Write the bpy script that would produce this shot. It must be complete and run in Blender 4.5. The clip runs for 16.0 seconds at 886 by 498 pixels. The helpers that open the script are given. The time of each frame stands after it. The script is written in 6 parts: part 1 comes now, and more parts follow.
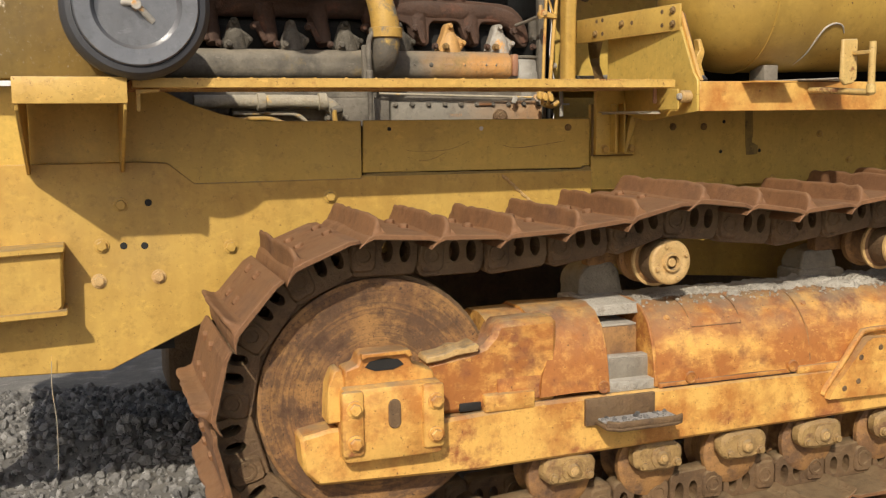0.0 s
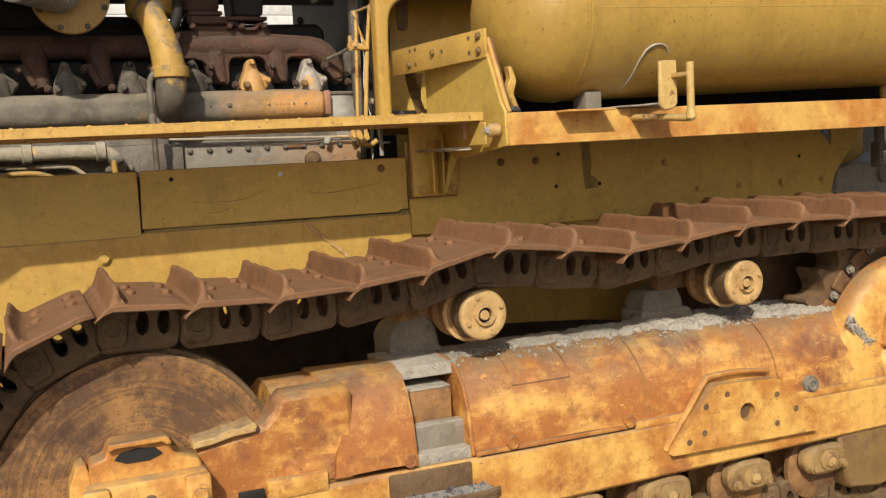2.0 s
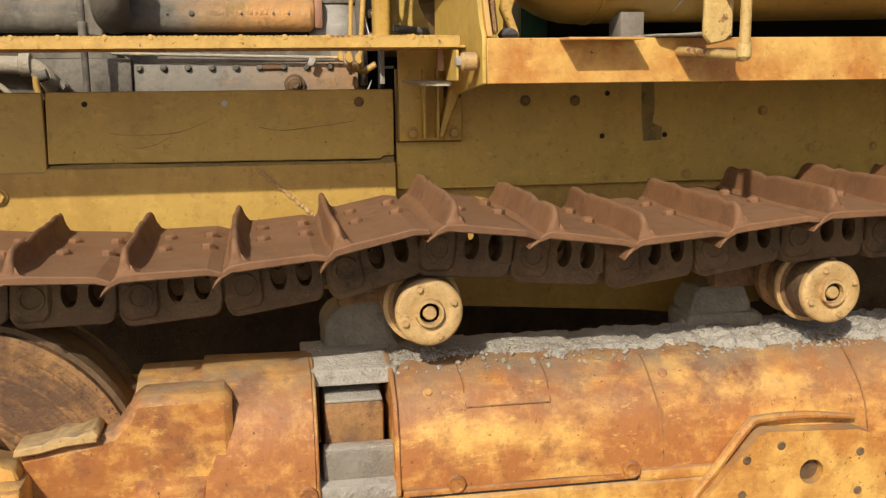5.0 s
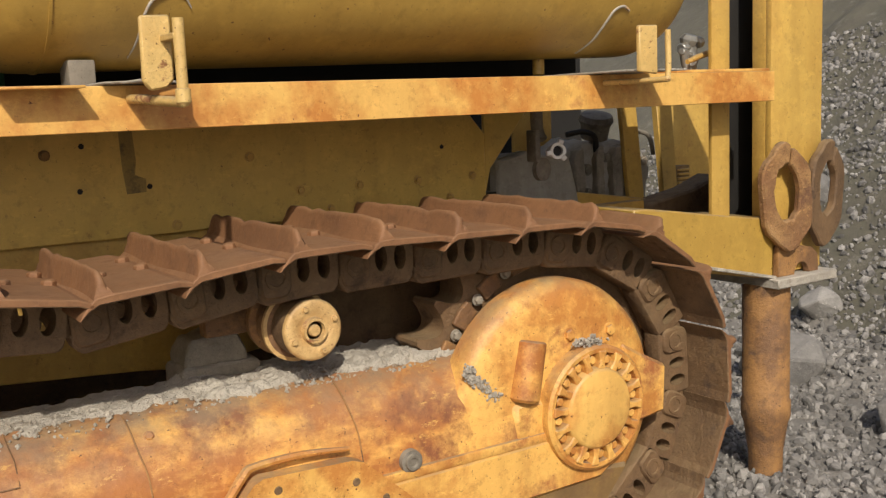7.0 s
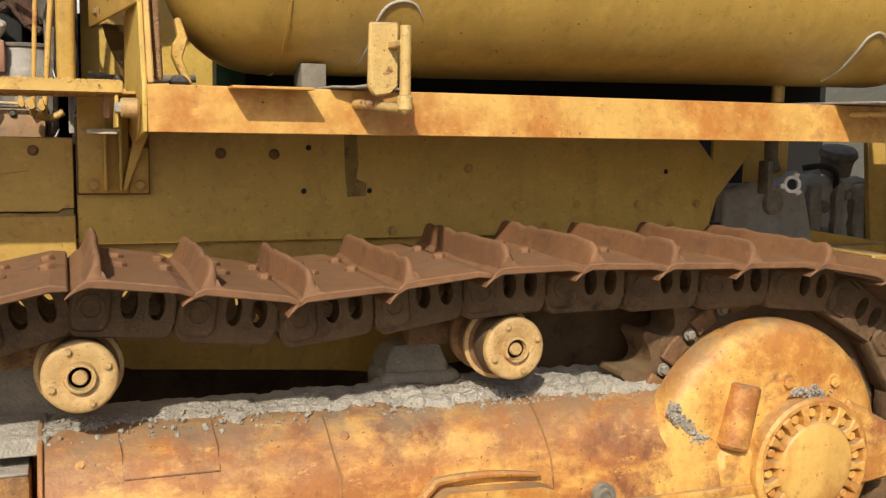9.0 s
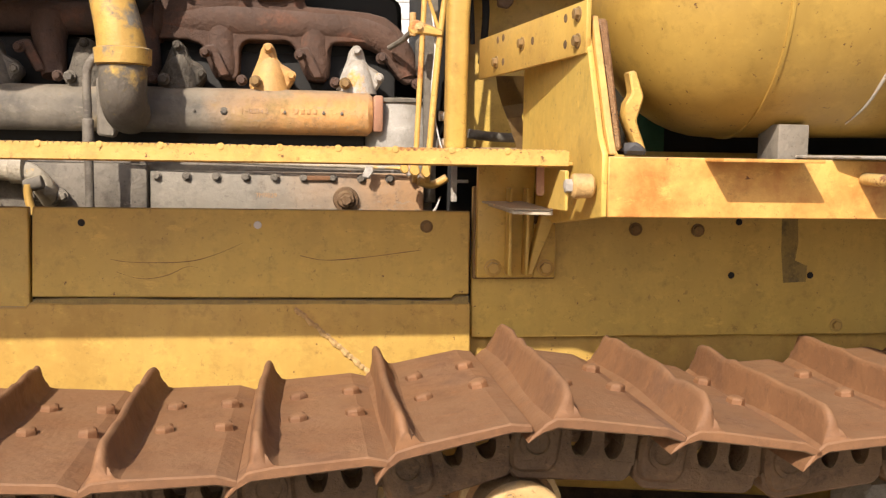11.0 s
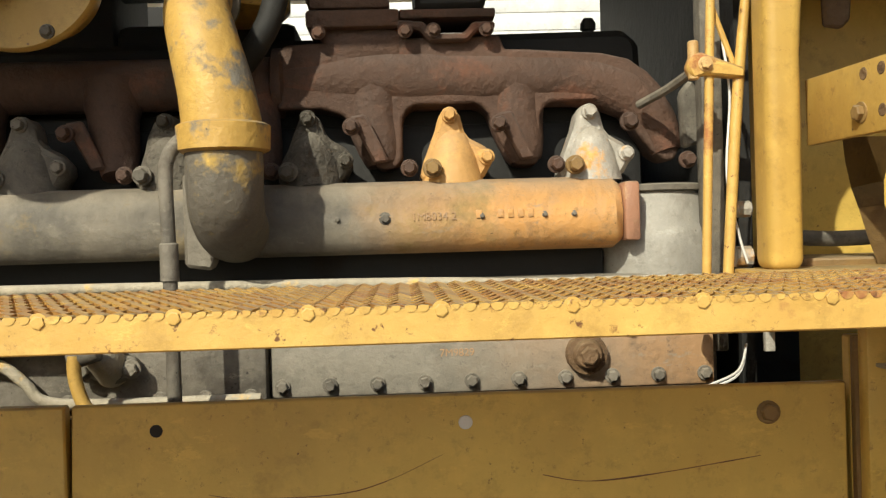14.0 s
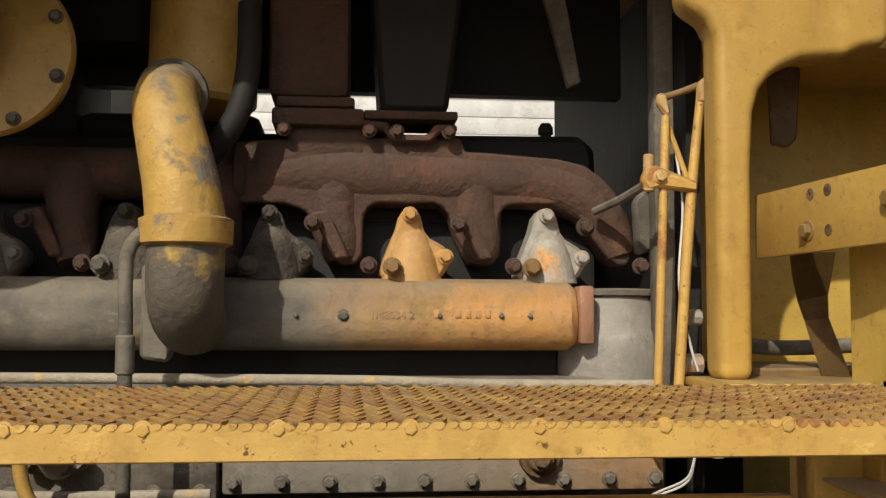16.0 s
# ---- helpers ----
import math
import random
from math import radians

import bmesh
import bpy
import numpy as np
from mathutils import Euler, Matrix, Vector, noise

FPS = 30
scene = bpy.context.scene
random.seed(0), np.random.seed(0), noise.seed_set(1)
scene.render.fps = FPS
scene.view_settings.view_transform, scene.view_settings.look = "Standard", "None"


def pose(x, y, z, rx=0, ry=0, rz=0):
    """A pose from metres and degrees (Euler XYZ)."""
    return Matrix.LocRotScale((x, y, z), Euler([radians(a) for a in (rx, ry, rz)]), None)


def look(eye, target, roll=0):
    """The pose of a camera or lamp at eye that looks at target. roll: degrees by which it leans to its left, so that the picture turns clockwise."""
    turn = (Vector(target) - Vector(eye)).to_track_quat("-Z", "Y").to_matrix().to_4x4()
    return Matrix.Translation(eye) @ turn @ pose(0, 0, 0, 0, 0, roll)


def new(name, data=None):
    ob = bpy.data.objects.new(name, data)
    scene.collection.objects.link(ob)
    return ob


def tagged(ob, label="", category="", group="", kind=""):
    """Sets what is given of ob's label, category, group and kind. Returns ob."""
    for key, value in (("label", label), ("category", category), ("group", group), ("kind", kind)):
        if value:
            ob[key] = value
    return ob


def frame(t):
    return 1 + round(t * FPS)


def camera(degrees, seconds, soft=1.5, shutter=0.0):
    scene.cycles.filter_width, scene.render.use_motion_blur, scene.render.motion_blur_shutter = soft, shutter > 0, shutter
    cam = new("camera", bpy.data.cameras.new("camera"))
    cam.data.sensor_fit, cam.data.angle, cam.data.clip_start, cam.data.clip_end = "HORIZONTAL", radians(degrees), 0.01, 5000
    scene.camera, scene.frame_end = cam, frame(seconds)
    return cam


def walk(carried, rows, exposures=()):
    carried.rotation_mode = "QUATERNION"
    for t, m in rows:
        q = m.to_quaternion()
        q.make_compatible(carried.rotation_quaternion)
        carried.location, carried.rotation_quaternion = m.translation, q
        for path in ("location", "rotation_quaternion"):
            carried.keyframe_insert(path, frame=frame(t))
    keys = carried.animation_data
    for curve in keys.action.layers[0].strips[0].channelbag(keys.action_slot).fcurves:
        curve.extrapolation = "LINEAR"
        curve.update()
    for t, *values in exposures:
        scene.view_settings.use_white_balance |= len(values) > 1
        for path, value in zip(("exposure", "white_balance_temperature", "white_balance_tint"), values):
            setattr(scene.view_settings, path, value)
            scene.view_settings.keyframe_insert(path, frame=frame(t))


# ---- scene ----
cam = camera(47.58, 16.0, soft=1.3)
# seconds, eye, target, roll
PATH = [
    (0, (-2.2122, -4.0653, 1.5118), (-1.5451, -2.1980, 1.2507), -0.59),
    (0.5, (-2.0374, -3.9693, 1.5486), (-1.3117, -2.1278, 1.2618), 1.13),
    (1, (-1.8970, -3.8928, 1.5431), (-1.1497, -2.0474, 1.3530), -1.27),
    (1.5, (-1.6794, -3.8865, 1.5491), (-0.9418, -2.0345, 1.3889), -0.76),
    (2, (-1.5393, -3.8558, 1.5238), (-0.7645, -2.0226, 1.3258), -2.97),
    (2.5, (-1.3186, -3.7734, 1.5047), (-0.4562, -1.9846, 1.2666), -1.91),
    (3, (-1.1456, -3.6132, 1.5163), (-0.3465, -1.7983, 1.2568), 0.19),
    (3.2, (-1.0649, -3.5699, 1.5151), (-0.2889, -1.7532, 1.2028), -0.39),
    (5.3, (-0.3779, -3.2018, 1.5842), (-0.0503, -1.2628, 1.2194), -0.24),
    (5.5, (-0.3149, -3.2114, 1.5565), (0.0677, -1.2759, 1.2291), -0.09),
    (6, (-0.2303, -3.2281, 1.5451), (0.4361, -1.3691, 1.2290), -0.71),
    (6.5, (-0.1945, -3.2366, 1.5536), (0.7602, -1.5072, 1.2405), -0.45),
    (7, (-0.1391, -3.2544, 1.5538), (0.9455, -1.5977, 1.2729), -2.33),
    (7.5, (-0.1187, -3.2554, 1.5259), (0.9683, -1.5987, 1.2546), -1.57),
    (8, (-0.0962, -3.2436, 1.5383), (0.9474, -1.5647, 1.2353), -1.26),
    (8.5, (-0.0987, -3.2153, 1.5473), (0.8414, -1.4763, 1.2439), 0.27),
    (9, (-0.0843, -3.2037, 1.5463), (0.6177, -1.3463, 1.3068), 1.03),
    (9.5, (-0.1399, -3.1051, 1.5190), (0.3020, -1.1648, 1.3187), 1.27),
    (9.7, (-0.1950, -3.0434, 1.5408), (0.1596, -1.0847, 1.3462), 1.48),
    (11.8, (-0.5206, -2.1728, 1.6479), (-0.3273, -0.1913, 1.4577), 0.42),
    (12, (-0.5027, -2.0999, 1.6229), (-0.3714, -0.1125, 1.4414), 0.76),
    (12.5, (-0.6100, -1.8189, 1.6427), (-0.4383, 0.1725, 1.5745), -0.43),
    (13, (-0.6627, -1.6112, 1.6381), (-0.4195, 0.3696, 1.5077), 0.55),
    (13.5, (-0.6702, -1.4199, 1.6705), (-0.4480, 0.5628, 1.5469), -0.32),
    (14, (-0.6612, -1.3669, 1.7049), (-0.5807, 0.6315, 1.6904), -1.67),
    (14.5, (-0.7116, -1.3940, 1.7027), (-0.6236, 0.6037, 1.6617), -0.92),
    (15, (-0.7087, -1.3965, 1.7189), (-0.5352, 0.5959, 1.7285), 0.22),
    (15.5, (-0.6974, -1.4042, 1.7284), (-0.5149, 0.5859, 1.8072), 0.51),
    (16, (-0.6872, -1.3861, 1.7402), (-0.4934, 0.5995, 1.8802), 0.17),
]
EXPOSURES = [(0, -0.2, 6500, 11), (3, -0.2, 6500, 11), (5.3, -0.17, 6500, 12), (6.5, -0.25, 6500, 13), (7.5, -0.22, 6500, 12), (8.5, -0.25, 6500, 11), (9, -0.12, 6500, 11), (9.7, 0.28, 6500, 11), (11.8, 0.48, 6550, 20), (12.2, 0.44, 6550, 18), (12.6, 0.4, 6500, 13), (13, 0.36, 6500, 12), (13.5, 0.26, 6450, 4), (14, 0.16, 6450, 3), (14.5, 0.04, 6450, 5), (15, -0.09, 6500, 8), (16, -0.44, 6500, 10)]
walk(cam, [(t, look(eye, target, roll)) for t, eye, target, roll in PATH], EXPOSURES)

# ---- light ----
world = bpy.data.worlds.new("sky")
scene.world = world
world.use_nodes = True
wn = world.node_tree
sky = wn.nodes.new("ShaderNodeTexSky")
sky.sky_type = "NISHITA"
sky.sun_disc = False
TO_SUN = Vector((-0.62, -1.12, 1.0)).normalized()
sky.sun_elevation = math.asin(TO_SUN.z)
sky.sun_rotation = math.atan2(TO_SUN.x, TO_SUN.y)
sky.air_density, sky.dust_density = 1.0, 2.5
wn.links.new(sky.outputs[0], wn.nodes["Background"].inputs[0])
wn.nodes["Background"].inputs[1].default_value = 0.118
sun_data = bpy.data.lights.new("sun", "SUN")
sun_data.energy, sun_data.angle, sun_data.color = 4.5, radians(0.8), (1.0, 0.93, 0.79)
sun = new("sun", sun_data)
sun.matrix_world = look(TO_SUN * 30, (0, 0, 0))


# ---- materials ----
def rgb(c):
    return (*c, 1.0)


def weathered(name, base, other, rust=(0.20, 0.085, 0.030), rust_at=0.62, dirt=(0.25, 0.20, 0.13), dirt_amt=0.25,
              rough=0.55, metal=0.0, bump=0.25, scale=1.0, chips=0.70, streak=0.35, soft=0.12,
              edge=(0.35, 0.68), stain=None, crisp=0.45, drawn=None):
    """Paint or metal with two tones, rust patches, small chips, run-down streaks and a film of dust on what faces up."""
    m = bpy.data.materials.new(name)
    m.use_nodes = True
    nt = m.node_tree
    bsdf = nt.nodes["Principled BSDF"]
    tc = nt.nodes.new("ShaderNodeTexCoord")
    info = nt.nodes.new("ShaderNodeObjectInfo")
    mul = nt.nodes.new("ShaderNodeMath")
    mul.operation = "MULTIPLY"
    mul.inputs[1].default_value = 7.0
    nt.links.new(info.outputs["Random"], mul.inputs[0])
    add = nt.nodes.new("ShaderNodeVectorMath")
    add.operation = "ADD"
    nt.links.new(tc.outputs["Object"], add.inputs[0])
    nt.links.new(mul.outputs[0], add.inputs[1])

    def tex(s, detail=6.0, stretch=None, roughness=0.6):
        n = nt.nodes.new("ShaderNodeTexNoise")
        n.inputs["Scale"].default_value, n.inputs["Detail"].default_value = s * scale, detail
        n.inputs["Roughness"].default_value = roughness
        if stretch:
            mp = nt.nodes.new("ShaderNodeMapping")
            mp.inputs["Scale"].default_value = stretch
            nt.links.new(add.outputs[0], mp.inputs["Vector"])
            nt.links.new(mp.outputs[0], n.inputs["Vector"])
        else:
            nt.links.new(add.outputs[0], n.inputs["Vector"])
        return n.outputs["Fac"]

    def ramp(sock, lo, hi):
        r = nt.nodes.new("ShaderNodeMapRange")
        r.inputs["From Min"].default_value, r.inputs["From Max"].default_value = lo, hi
        nt.links.new(sock, r.inputs["Value"])
        return r.outputs["Result"]

    def mixc(fac, a, b):
        x = nt.nodes.new("ShaderNodeMix")
        x.data_type = "RGBA"
        nt.links.new(fac, x.inputs["Factor"])
        for sock, v in ((x.inputs["A"], a), (x.inputs["B"], b)):
            if isinstance(v, tuple):
                sock.default_value = rgb(v)
            else:
                nt.links.new(v, sock)
        return x.outputs["Result"]

    def times(sock, k):
        x = nt.nodes.new("ShaderNodeMath")
        x.operation = "MULTIPLY"
        x.inputs[1].default_value = k
        nt.links.new(sock, x.inputs[0])
        return x.outputs[0]

    col = mixc(ramp(tex(3.2, 8.0, drawn, 0.66), *edge), base, other)
    if stain:
        # a discoloured stretch along one axis with a ragged border: (axis, from, to, colour)
        axis, lo, hi, tint = stain
        at = nt.nodes.new("ShaderNodeSeparateXYZ")
        nt.links.new(tc.outputs["Object"], at.inputs[0])
        wob = nt.nodes.new("ShaderNodeMath")
        wob.operation = "MULTIPLY_ADD"
        wob.inputs[1].default_value = 0.8 * (hi - lo)
        nt.links.new(tex(9.0, 8.0), wob.inputs[0])
        nt.links.new(at.outputs[axis], wob.inputs[2])
        mid = 0.4 * (hi - lo)
        col = mixc(ramp(wob.outputs[0], lo + mid, hi + mid), col, tint)
    st = times(ramp(tex(9.0, 4.0, (1.0, 1.0, 0.08)), 0.45, 0.75), streak)
    col = mixc(st, col, tuple(0.62 * v for v in other))
    col = mixc(times(ramp(tex(17.0, 8.0, None, 0.7), 0.5, 0.72), 0.45), col, tuple(min(1.0, 1.28 * v) for v in base))
    col = mixc(times(ramp(tex(23.0, 8.0, None, 0.75), 0.53, 0.70), 0.5), col, tuple(0.55 * v for v in other))
    rust_fac = ramp(tex(4.5, 9.0, None, 0.68), rust_at, rust_at + soft)
    rust_tone = mixc(ramp(tex(30.0), 0.3, 0.7), rust, tuple(1.7 * v for v in rust))
    col = mixc(rust_fac, col, rust_tone)
    scuff = times(ramp(tex(26.0, 10.0, (0.45, 1.0, 1.0), 0.8), 0.58, 0.64), crisp)
    col = mixc(scuff, col, tuple(min(0.9, 1.3 * v) for v in base))
    speck = times(ramp(tex(38.0, 10.0, None, 0.8), 0.585, 0.645), crisp)
    col = mixc(speck, col, tuple(0.75 * v for v in rust))
    chip = ramp(tex(70.0, 4.0), chips, chips + 0.05)
    col = mixc(chip, col, tuple(0.55 * v for v in rust))
    geo = nt.nodes.new("ShaderNodeNewGeometry")
    sep = nt.nodes.new("ShaderNodeSeparateXYZ")
    nt.links.new(geo.outputs["Normal"], sep.inputs[0])
    film = nt.nodes.new("ShaderNodeMath")
    film.operation = "MULTIPLY"
    nt.links.new(ramp(sep.outputs["Z"], 0.25, 1.0), film.inputs[0])
    nt.links.new(ramp(tex(11.0), 0.25, 0.6), film.inputs[1])
    grime = nt.nodes.new("ShaderNodeMath")
    grime.operation = "MAXIMUM"
    nt.links.new(film.outputs[0], grime.inputs[0])
    nt.links.new(times(ramp(tex(2.1), 0.5, 0.8), dirt_amt), grime.inputs[1])
    col = mixc(times(grime.outputs[0], 0.8), col, dirt)
    nt.links.new(col, bsdf.inputs["Base Color"])
    rr = nt.nodes.new("ShaderNodeMapRange")
    rr.inputs["To Min"].default_value, rr.inputs["To Max"].default_value = rough - 0.08, min(1.0, rough + 0.3)
    nt.links.new(rust_fac, rr.inputs["Value"])
    nt.links.new(rr.outputs["Result"], bsdf.inputs["Roughness"])
    bsdf.inputs["Metallic"].default_value = metal
    b1 = nt.nodes.new("ShaderNodeBump")
    b1.inputs["Strength"].default_value, b1.inputs["Distance"].default_value = bump, 0.01
    nt.links.new(tex(60.0, 8.0), b1.inputs["Height"])
    b2 = nt.nodes.new("ShaderNodeBump")
    b2.inputs["Strength"].default_value, b2.inputs["Distance"].default_value = bump * 0.6, 0.03
    nt.links.new(tex(7.0, 3.0), b2.inputs["Height"])
    nt.links.new(b1.outputs[0], b2.inputs["Normal"])
    nt.links.new(b2.outputs[0], bsdf.inputs["Normal"])
    return m


YEL = (0.57, 0.365, 0.088)
YEL2 = (0.49, 0.290, 0.064)
M_HULL = weathered("hull paint", YEL, YEL2, rust_at=0.66, dirt_amt=0.25, rough=0.5, bump=0.12, chips=0.69, streak=0.4)
M_PANEL = weathered("panel paint", (0.64, 0.438, 0.100), (0.56, 0.362, 0.078), rust_at=0.68, dirt_amt=0.18, rough=0.5, bump=0.1, chips=0.69, streak=0.35)
M_BEAM = weathered("beam paint", (0.72, 0.43, 0.115), (0.51, 0.205, 0.043), rust=(0.28, 0.10, 0.032), rust_at=0.60, dirt_amt=0.06, rough=0.55, bump=0.15, scale=0.85, chips=0.68, soft=0.10, edge=(0.45, 0.60), crisp=0.4)
M_BOARD = weathered("board paint", (0.64, 0.41, 0.110), (0.56, 0.32, 0.075), rust=(0.27, 0.11, 0.036), rust_at=0.60, dirt_amt=0.08, rough=0.55, bump=0.2, chips=0.65, soft=0.06, crisp=0.7)
M_GRATE = weathered("worn grating paint", (0.58, 0.36, 0.095), (0.40, 0.19, 0.050), rust=(0.21, 0.090, 0.035), rust_at=0.525, dirt_amt=0.1, rough=0.6, bump=0.2, scale=2.2, chips=0.66, edge=(0.42, 0.58), crisp=0.8)
M_FRAME = weathered("track frame paint", (0.75, 0.430, 0.108), (0.50, 0.205, 0.044), rust=(0.25, 0.088, 0.027), rust_at=0.56, dirt_amt=0.08, rough=0.6, bump=0.28, scale=1.1, chips=0.66, streak=0.35, soft=0.10, edge=(0.45, 0.58), crisp=0.55)
M_COVER = weathered("rusted cover paint", (0.76, 0.415, 0.100), (0.40, 0.145, 0.034), rust=(0.17, 0.062, 0.025), rust_at=0.515, dirt_amt=0.08, rough=0.62, bump=0.28, scale=1.0, chips=0.66, streak=0.3, soft=0.12, edge=(0.39, 0.52), crisp=0.5, drawn=(0.6, 1.2, 1.4))
M_TANK = weathered("tank paint", (0.45, 0.285, 0.060), (0.39, 0.235, 0.048), rust_at=0.68, dirt_amt=0.12, rough=0.50, bump=0.06, chips=0.66, streak=0.35, crisp=0.25)
M_RUST = weathered("track rust", (0.245, 0.116, 0.048), (0.165, 0.076, 0.032), rust=(0.100, 0.047, 0.022), rust_at=0.54, dirt=(0.235, 0.128, 0.062), dirt_amt=0.30, rough=0.8, bump=0.3, chips=0.72)
M_LINK = weathered("link rust", (0.185, 0.108, 0.050), (0.100, 0.058, 0.028), rust=(0.045, 0.028, 0.018), rust_at=0.57, dirt=(0.25, 0.175, 0.090), dirt_amt=0.5, rough=0.8, bump=0.6, scale=1.6, chips=0.68, crisp=0.7)
M_IDLER = weathered("idler face", (0.36, 0.185, 0.062), (0.19, 0.098, 0.044), rust=(0.085, 0.050, 0.030), rust_at=0.56, dirt=(0.17, 0.11, 0.065), dirt_amt=0.15, rough=0.75, bump=0.5, scale=1.5, chips=0.64, soft=0.12, edge=(0.42, 0.56), crisp=0.5)
M_ROLL = weathered("roller paint", (0.63, 0.425, 0.180), (0.47, 0.275, 0.098), rust=(0.20, 0.085, 0.035), rust_at=0.59, dirt_amt=0.15, rough=0.6, bump=0.25, scale=2.5, chips=0.65, soft=0.05, crisp=0.6)
M_COLLAR = weathered("dusty collar paint", (0.42, 0.265, 0.095), (0.26, 0.155, 0.062), rust=(0.13, 0.066, 0.033), rust_at=0.54, dirt=(0.27, 0.205, 0.125), dirt_amt=0.35, rough=0.85, bump=0.6, scale=2.2, chips=0.65, crisp=0.5)
# Grime and shade are both put into this dark yellow.
M_GUARD = weathered("grimy shade-dark guard paint", (0.23, 0.152, 0.037), (0.15, 0.095, 0.027), rust=(0.55, 0.48, 0.36), rust_at=0.66, dirt_amt=0.3, rough=0.7, bump=0.2, chips=0.66, soft=0.05, crisp=0.3)
M_CREAM = weathered("chipped cream paint", (0.66, 0.46, 0.17), (0.60, 0.39, 0.13), rust=(0.20, 0.09, 0.035), rust_at=0.60, dirt_amt=0.1, rough=0.55, bump=0.3, scale=2.2, chips=0.64, soft=0.04, crisp=0.6)
M_GREY = weathered("engine grime", (0.205, 0.178, 0.138), (0.092, 0.080, 0.063), rust=(0.065, 0.054, 0.042), rust_at=0.56, dirt=(0.28, 0.25, 0.195), dirt_amt=0.35, rough=0.8, bump=0.35, scale=1.4, chips=0.68, edge=(0.42, 0.60), crisp=0.7)
M_CRUST = weathered("oily crust", (0.120, 0.103, 0.078), (0.055, 0.047, 0.036), rust=(0.045, 0.038, 0.030), rust_at=0.55, dirt=(0.24, 0.21, 0.165), dirt_amt=0.3, rough=0.85, bump=0.9, scale=1.6, chips=0.66, edge=(0.42, 0.58), crisp=0.8)
M_HOT = weathered("scorched engine paint", (0.64, 0.36, 0.095), (0.50, 0.28, 0.10), rust=(0.30, 0.17, 0.09), rust_at=0.58, dirt=(0.38, 0.28, 0.18), dirt_amt=0.3, rough=0.7, bump=0.25)
M_SCORCH = weathered("half-scorched manifold paint", (0.215, 0.185, 0.138), (0.105, 0.092, 0.072), rust=(0.21, 0.150, 0.060), rust_at=0.59, dirt=(0.32, 0.27, 0.20), dirt_amt=0.25, rough=0.75, bump=0.35, streak=0.3, edge=(0.42, 0.60), stain=(0, -0.76, -0.48, (0.64, 0.33, 0.105)), crisp=0.5)
M_STAINED = weathered("stained cover", (0.26, 0.230, 0.18), (0.165, 0.15, 0.12), rust=(0.13, 0.105, 0.085), rust_at=0.55, dirt=(0.35, 0.31, 0.25), dirt_amt=0.4, rough=0.78, bump=0.3, stain=(0, -0.60, -0.20, (0.42, 0.25, 0.125)), crisp=0.6)
M_REDFLANGE = weathered("red-brown flange", (0.36, 0.175, 0.10), (0.27, 0.145, 0.09), rust=(0.45, 0.30, 0.16), rust_at=0.55, rough=0.7, bump=0.3)
M_PALE = weathered("bare aluminium", (0.50, 0.46, 0.40), (0.36, 0.33, 0.28), rust=(0.46, 0.25, 0.085), rust_at=0.55, rough=0.6, metal=0.1, bump=0.3, scale=2.5, soft=0.08)
M_EXH = weathered("exhaust rust", (0.100, 0.052, 0.032), (0.066, 0.038, 0.026), rust=(0.125, 0.056, 0.034), rust_at=0.545, dirt=(0.13, 0.10, 0.085), dirt_amt=0.15, rough=0.85, bump=0.5, scale=1.6, chips=0.75)
M_PIPE = weathered("pipe paint", (0.55, 0.345, 0.085), (0.47, 0.275, 0.065), rust=(0.135, 0.12, 0.095), rust_at=0.525, dirt_amt=0.25, rough=0.6, bump=0.25, scale=1.5, soft=0.07)
M_GRIMED = weathered("grimed pipe", (0.15, 0.13, 0.10), (0.11, 0.095, 0.075), rust=(0.42, 0.27, 0.06), rust_at=0.57, dirt_amt=0.2, rough=0.75, bump=0.35, scale=1.6)
M_SCRATCH = weathered("rusted scratch", (0.20, 0.075, 0.022), (0.13, 0.05, 0.018), rust=(0.08, 0.03, 0.012), rust_at=0.52, rough=0.8, bump=0.3, scale=3.0)
M_SOOT = weathered("soot stain", (0.34, 0.235, 0.065), (0.24, 0.175, 0.065), rust=(0.12, 0.09, 0.045), rust_at=0.56, dirt_amt=0.0, rough=0.8, bump=0.1, scale=3.0)
M_OLDBOLT = weathered("old bolt", (0.26, 0.155, 0.045), (0.17, 0.10, 0.04), rust=(0.12, 0.06, 0.03), rust_at=0.55, rough=0.7, bump=0.3)
M_MUD = weathered("dried mud", (0.45, 0.41, 0.34), (0.30, 0.265, 0.215), rust=(0.17, 0.14, 0.105), rust_at=0.57, dirt=(0.45, 0.41, 0.345), dirt_amt=0.4, rough=0.95, bump=0.8, scale=2.0, chips=0.7, streak=0.0, crisp=0.4)
M_DUST = weathered("dusty casting", (0.31, 0.27, 0.21), (0.20, 0.17, 0.13), rust=(0.12, 0.095, 0.07), rust_at=0.56, dirt=(0.42, 0.38, 0.31), dirt_amt=0.3, rough=0.9, bump=0.6, scale=1.6, chips=0.68, crisp=0.4)
# Near black for the dark of gaps and recesses, and for black parts.
M_BLACK = weathered("shade and dark-part black", (0.012, 0.011, 0.010), (0.018, 0.016, 0.013), rust=(0.02, 0.014, 0.010), rust_at=0.6, dirt=(0.03, 0.027, 0.022), dirt_amt=0.2, rough=0.8, bump=0.2)
M_RUBBER = weathered("grey rubber", (0.055, 0.055, 0.06), (0.04, 0.04, 0.045), rust=(0.08, 0.08, 0.08), rust_at=0.66, dirt=(0.12, 0.12, 0.12), dirt_amt=0.2, rough=0.6, bump=0.1)
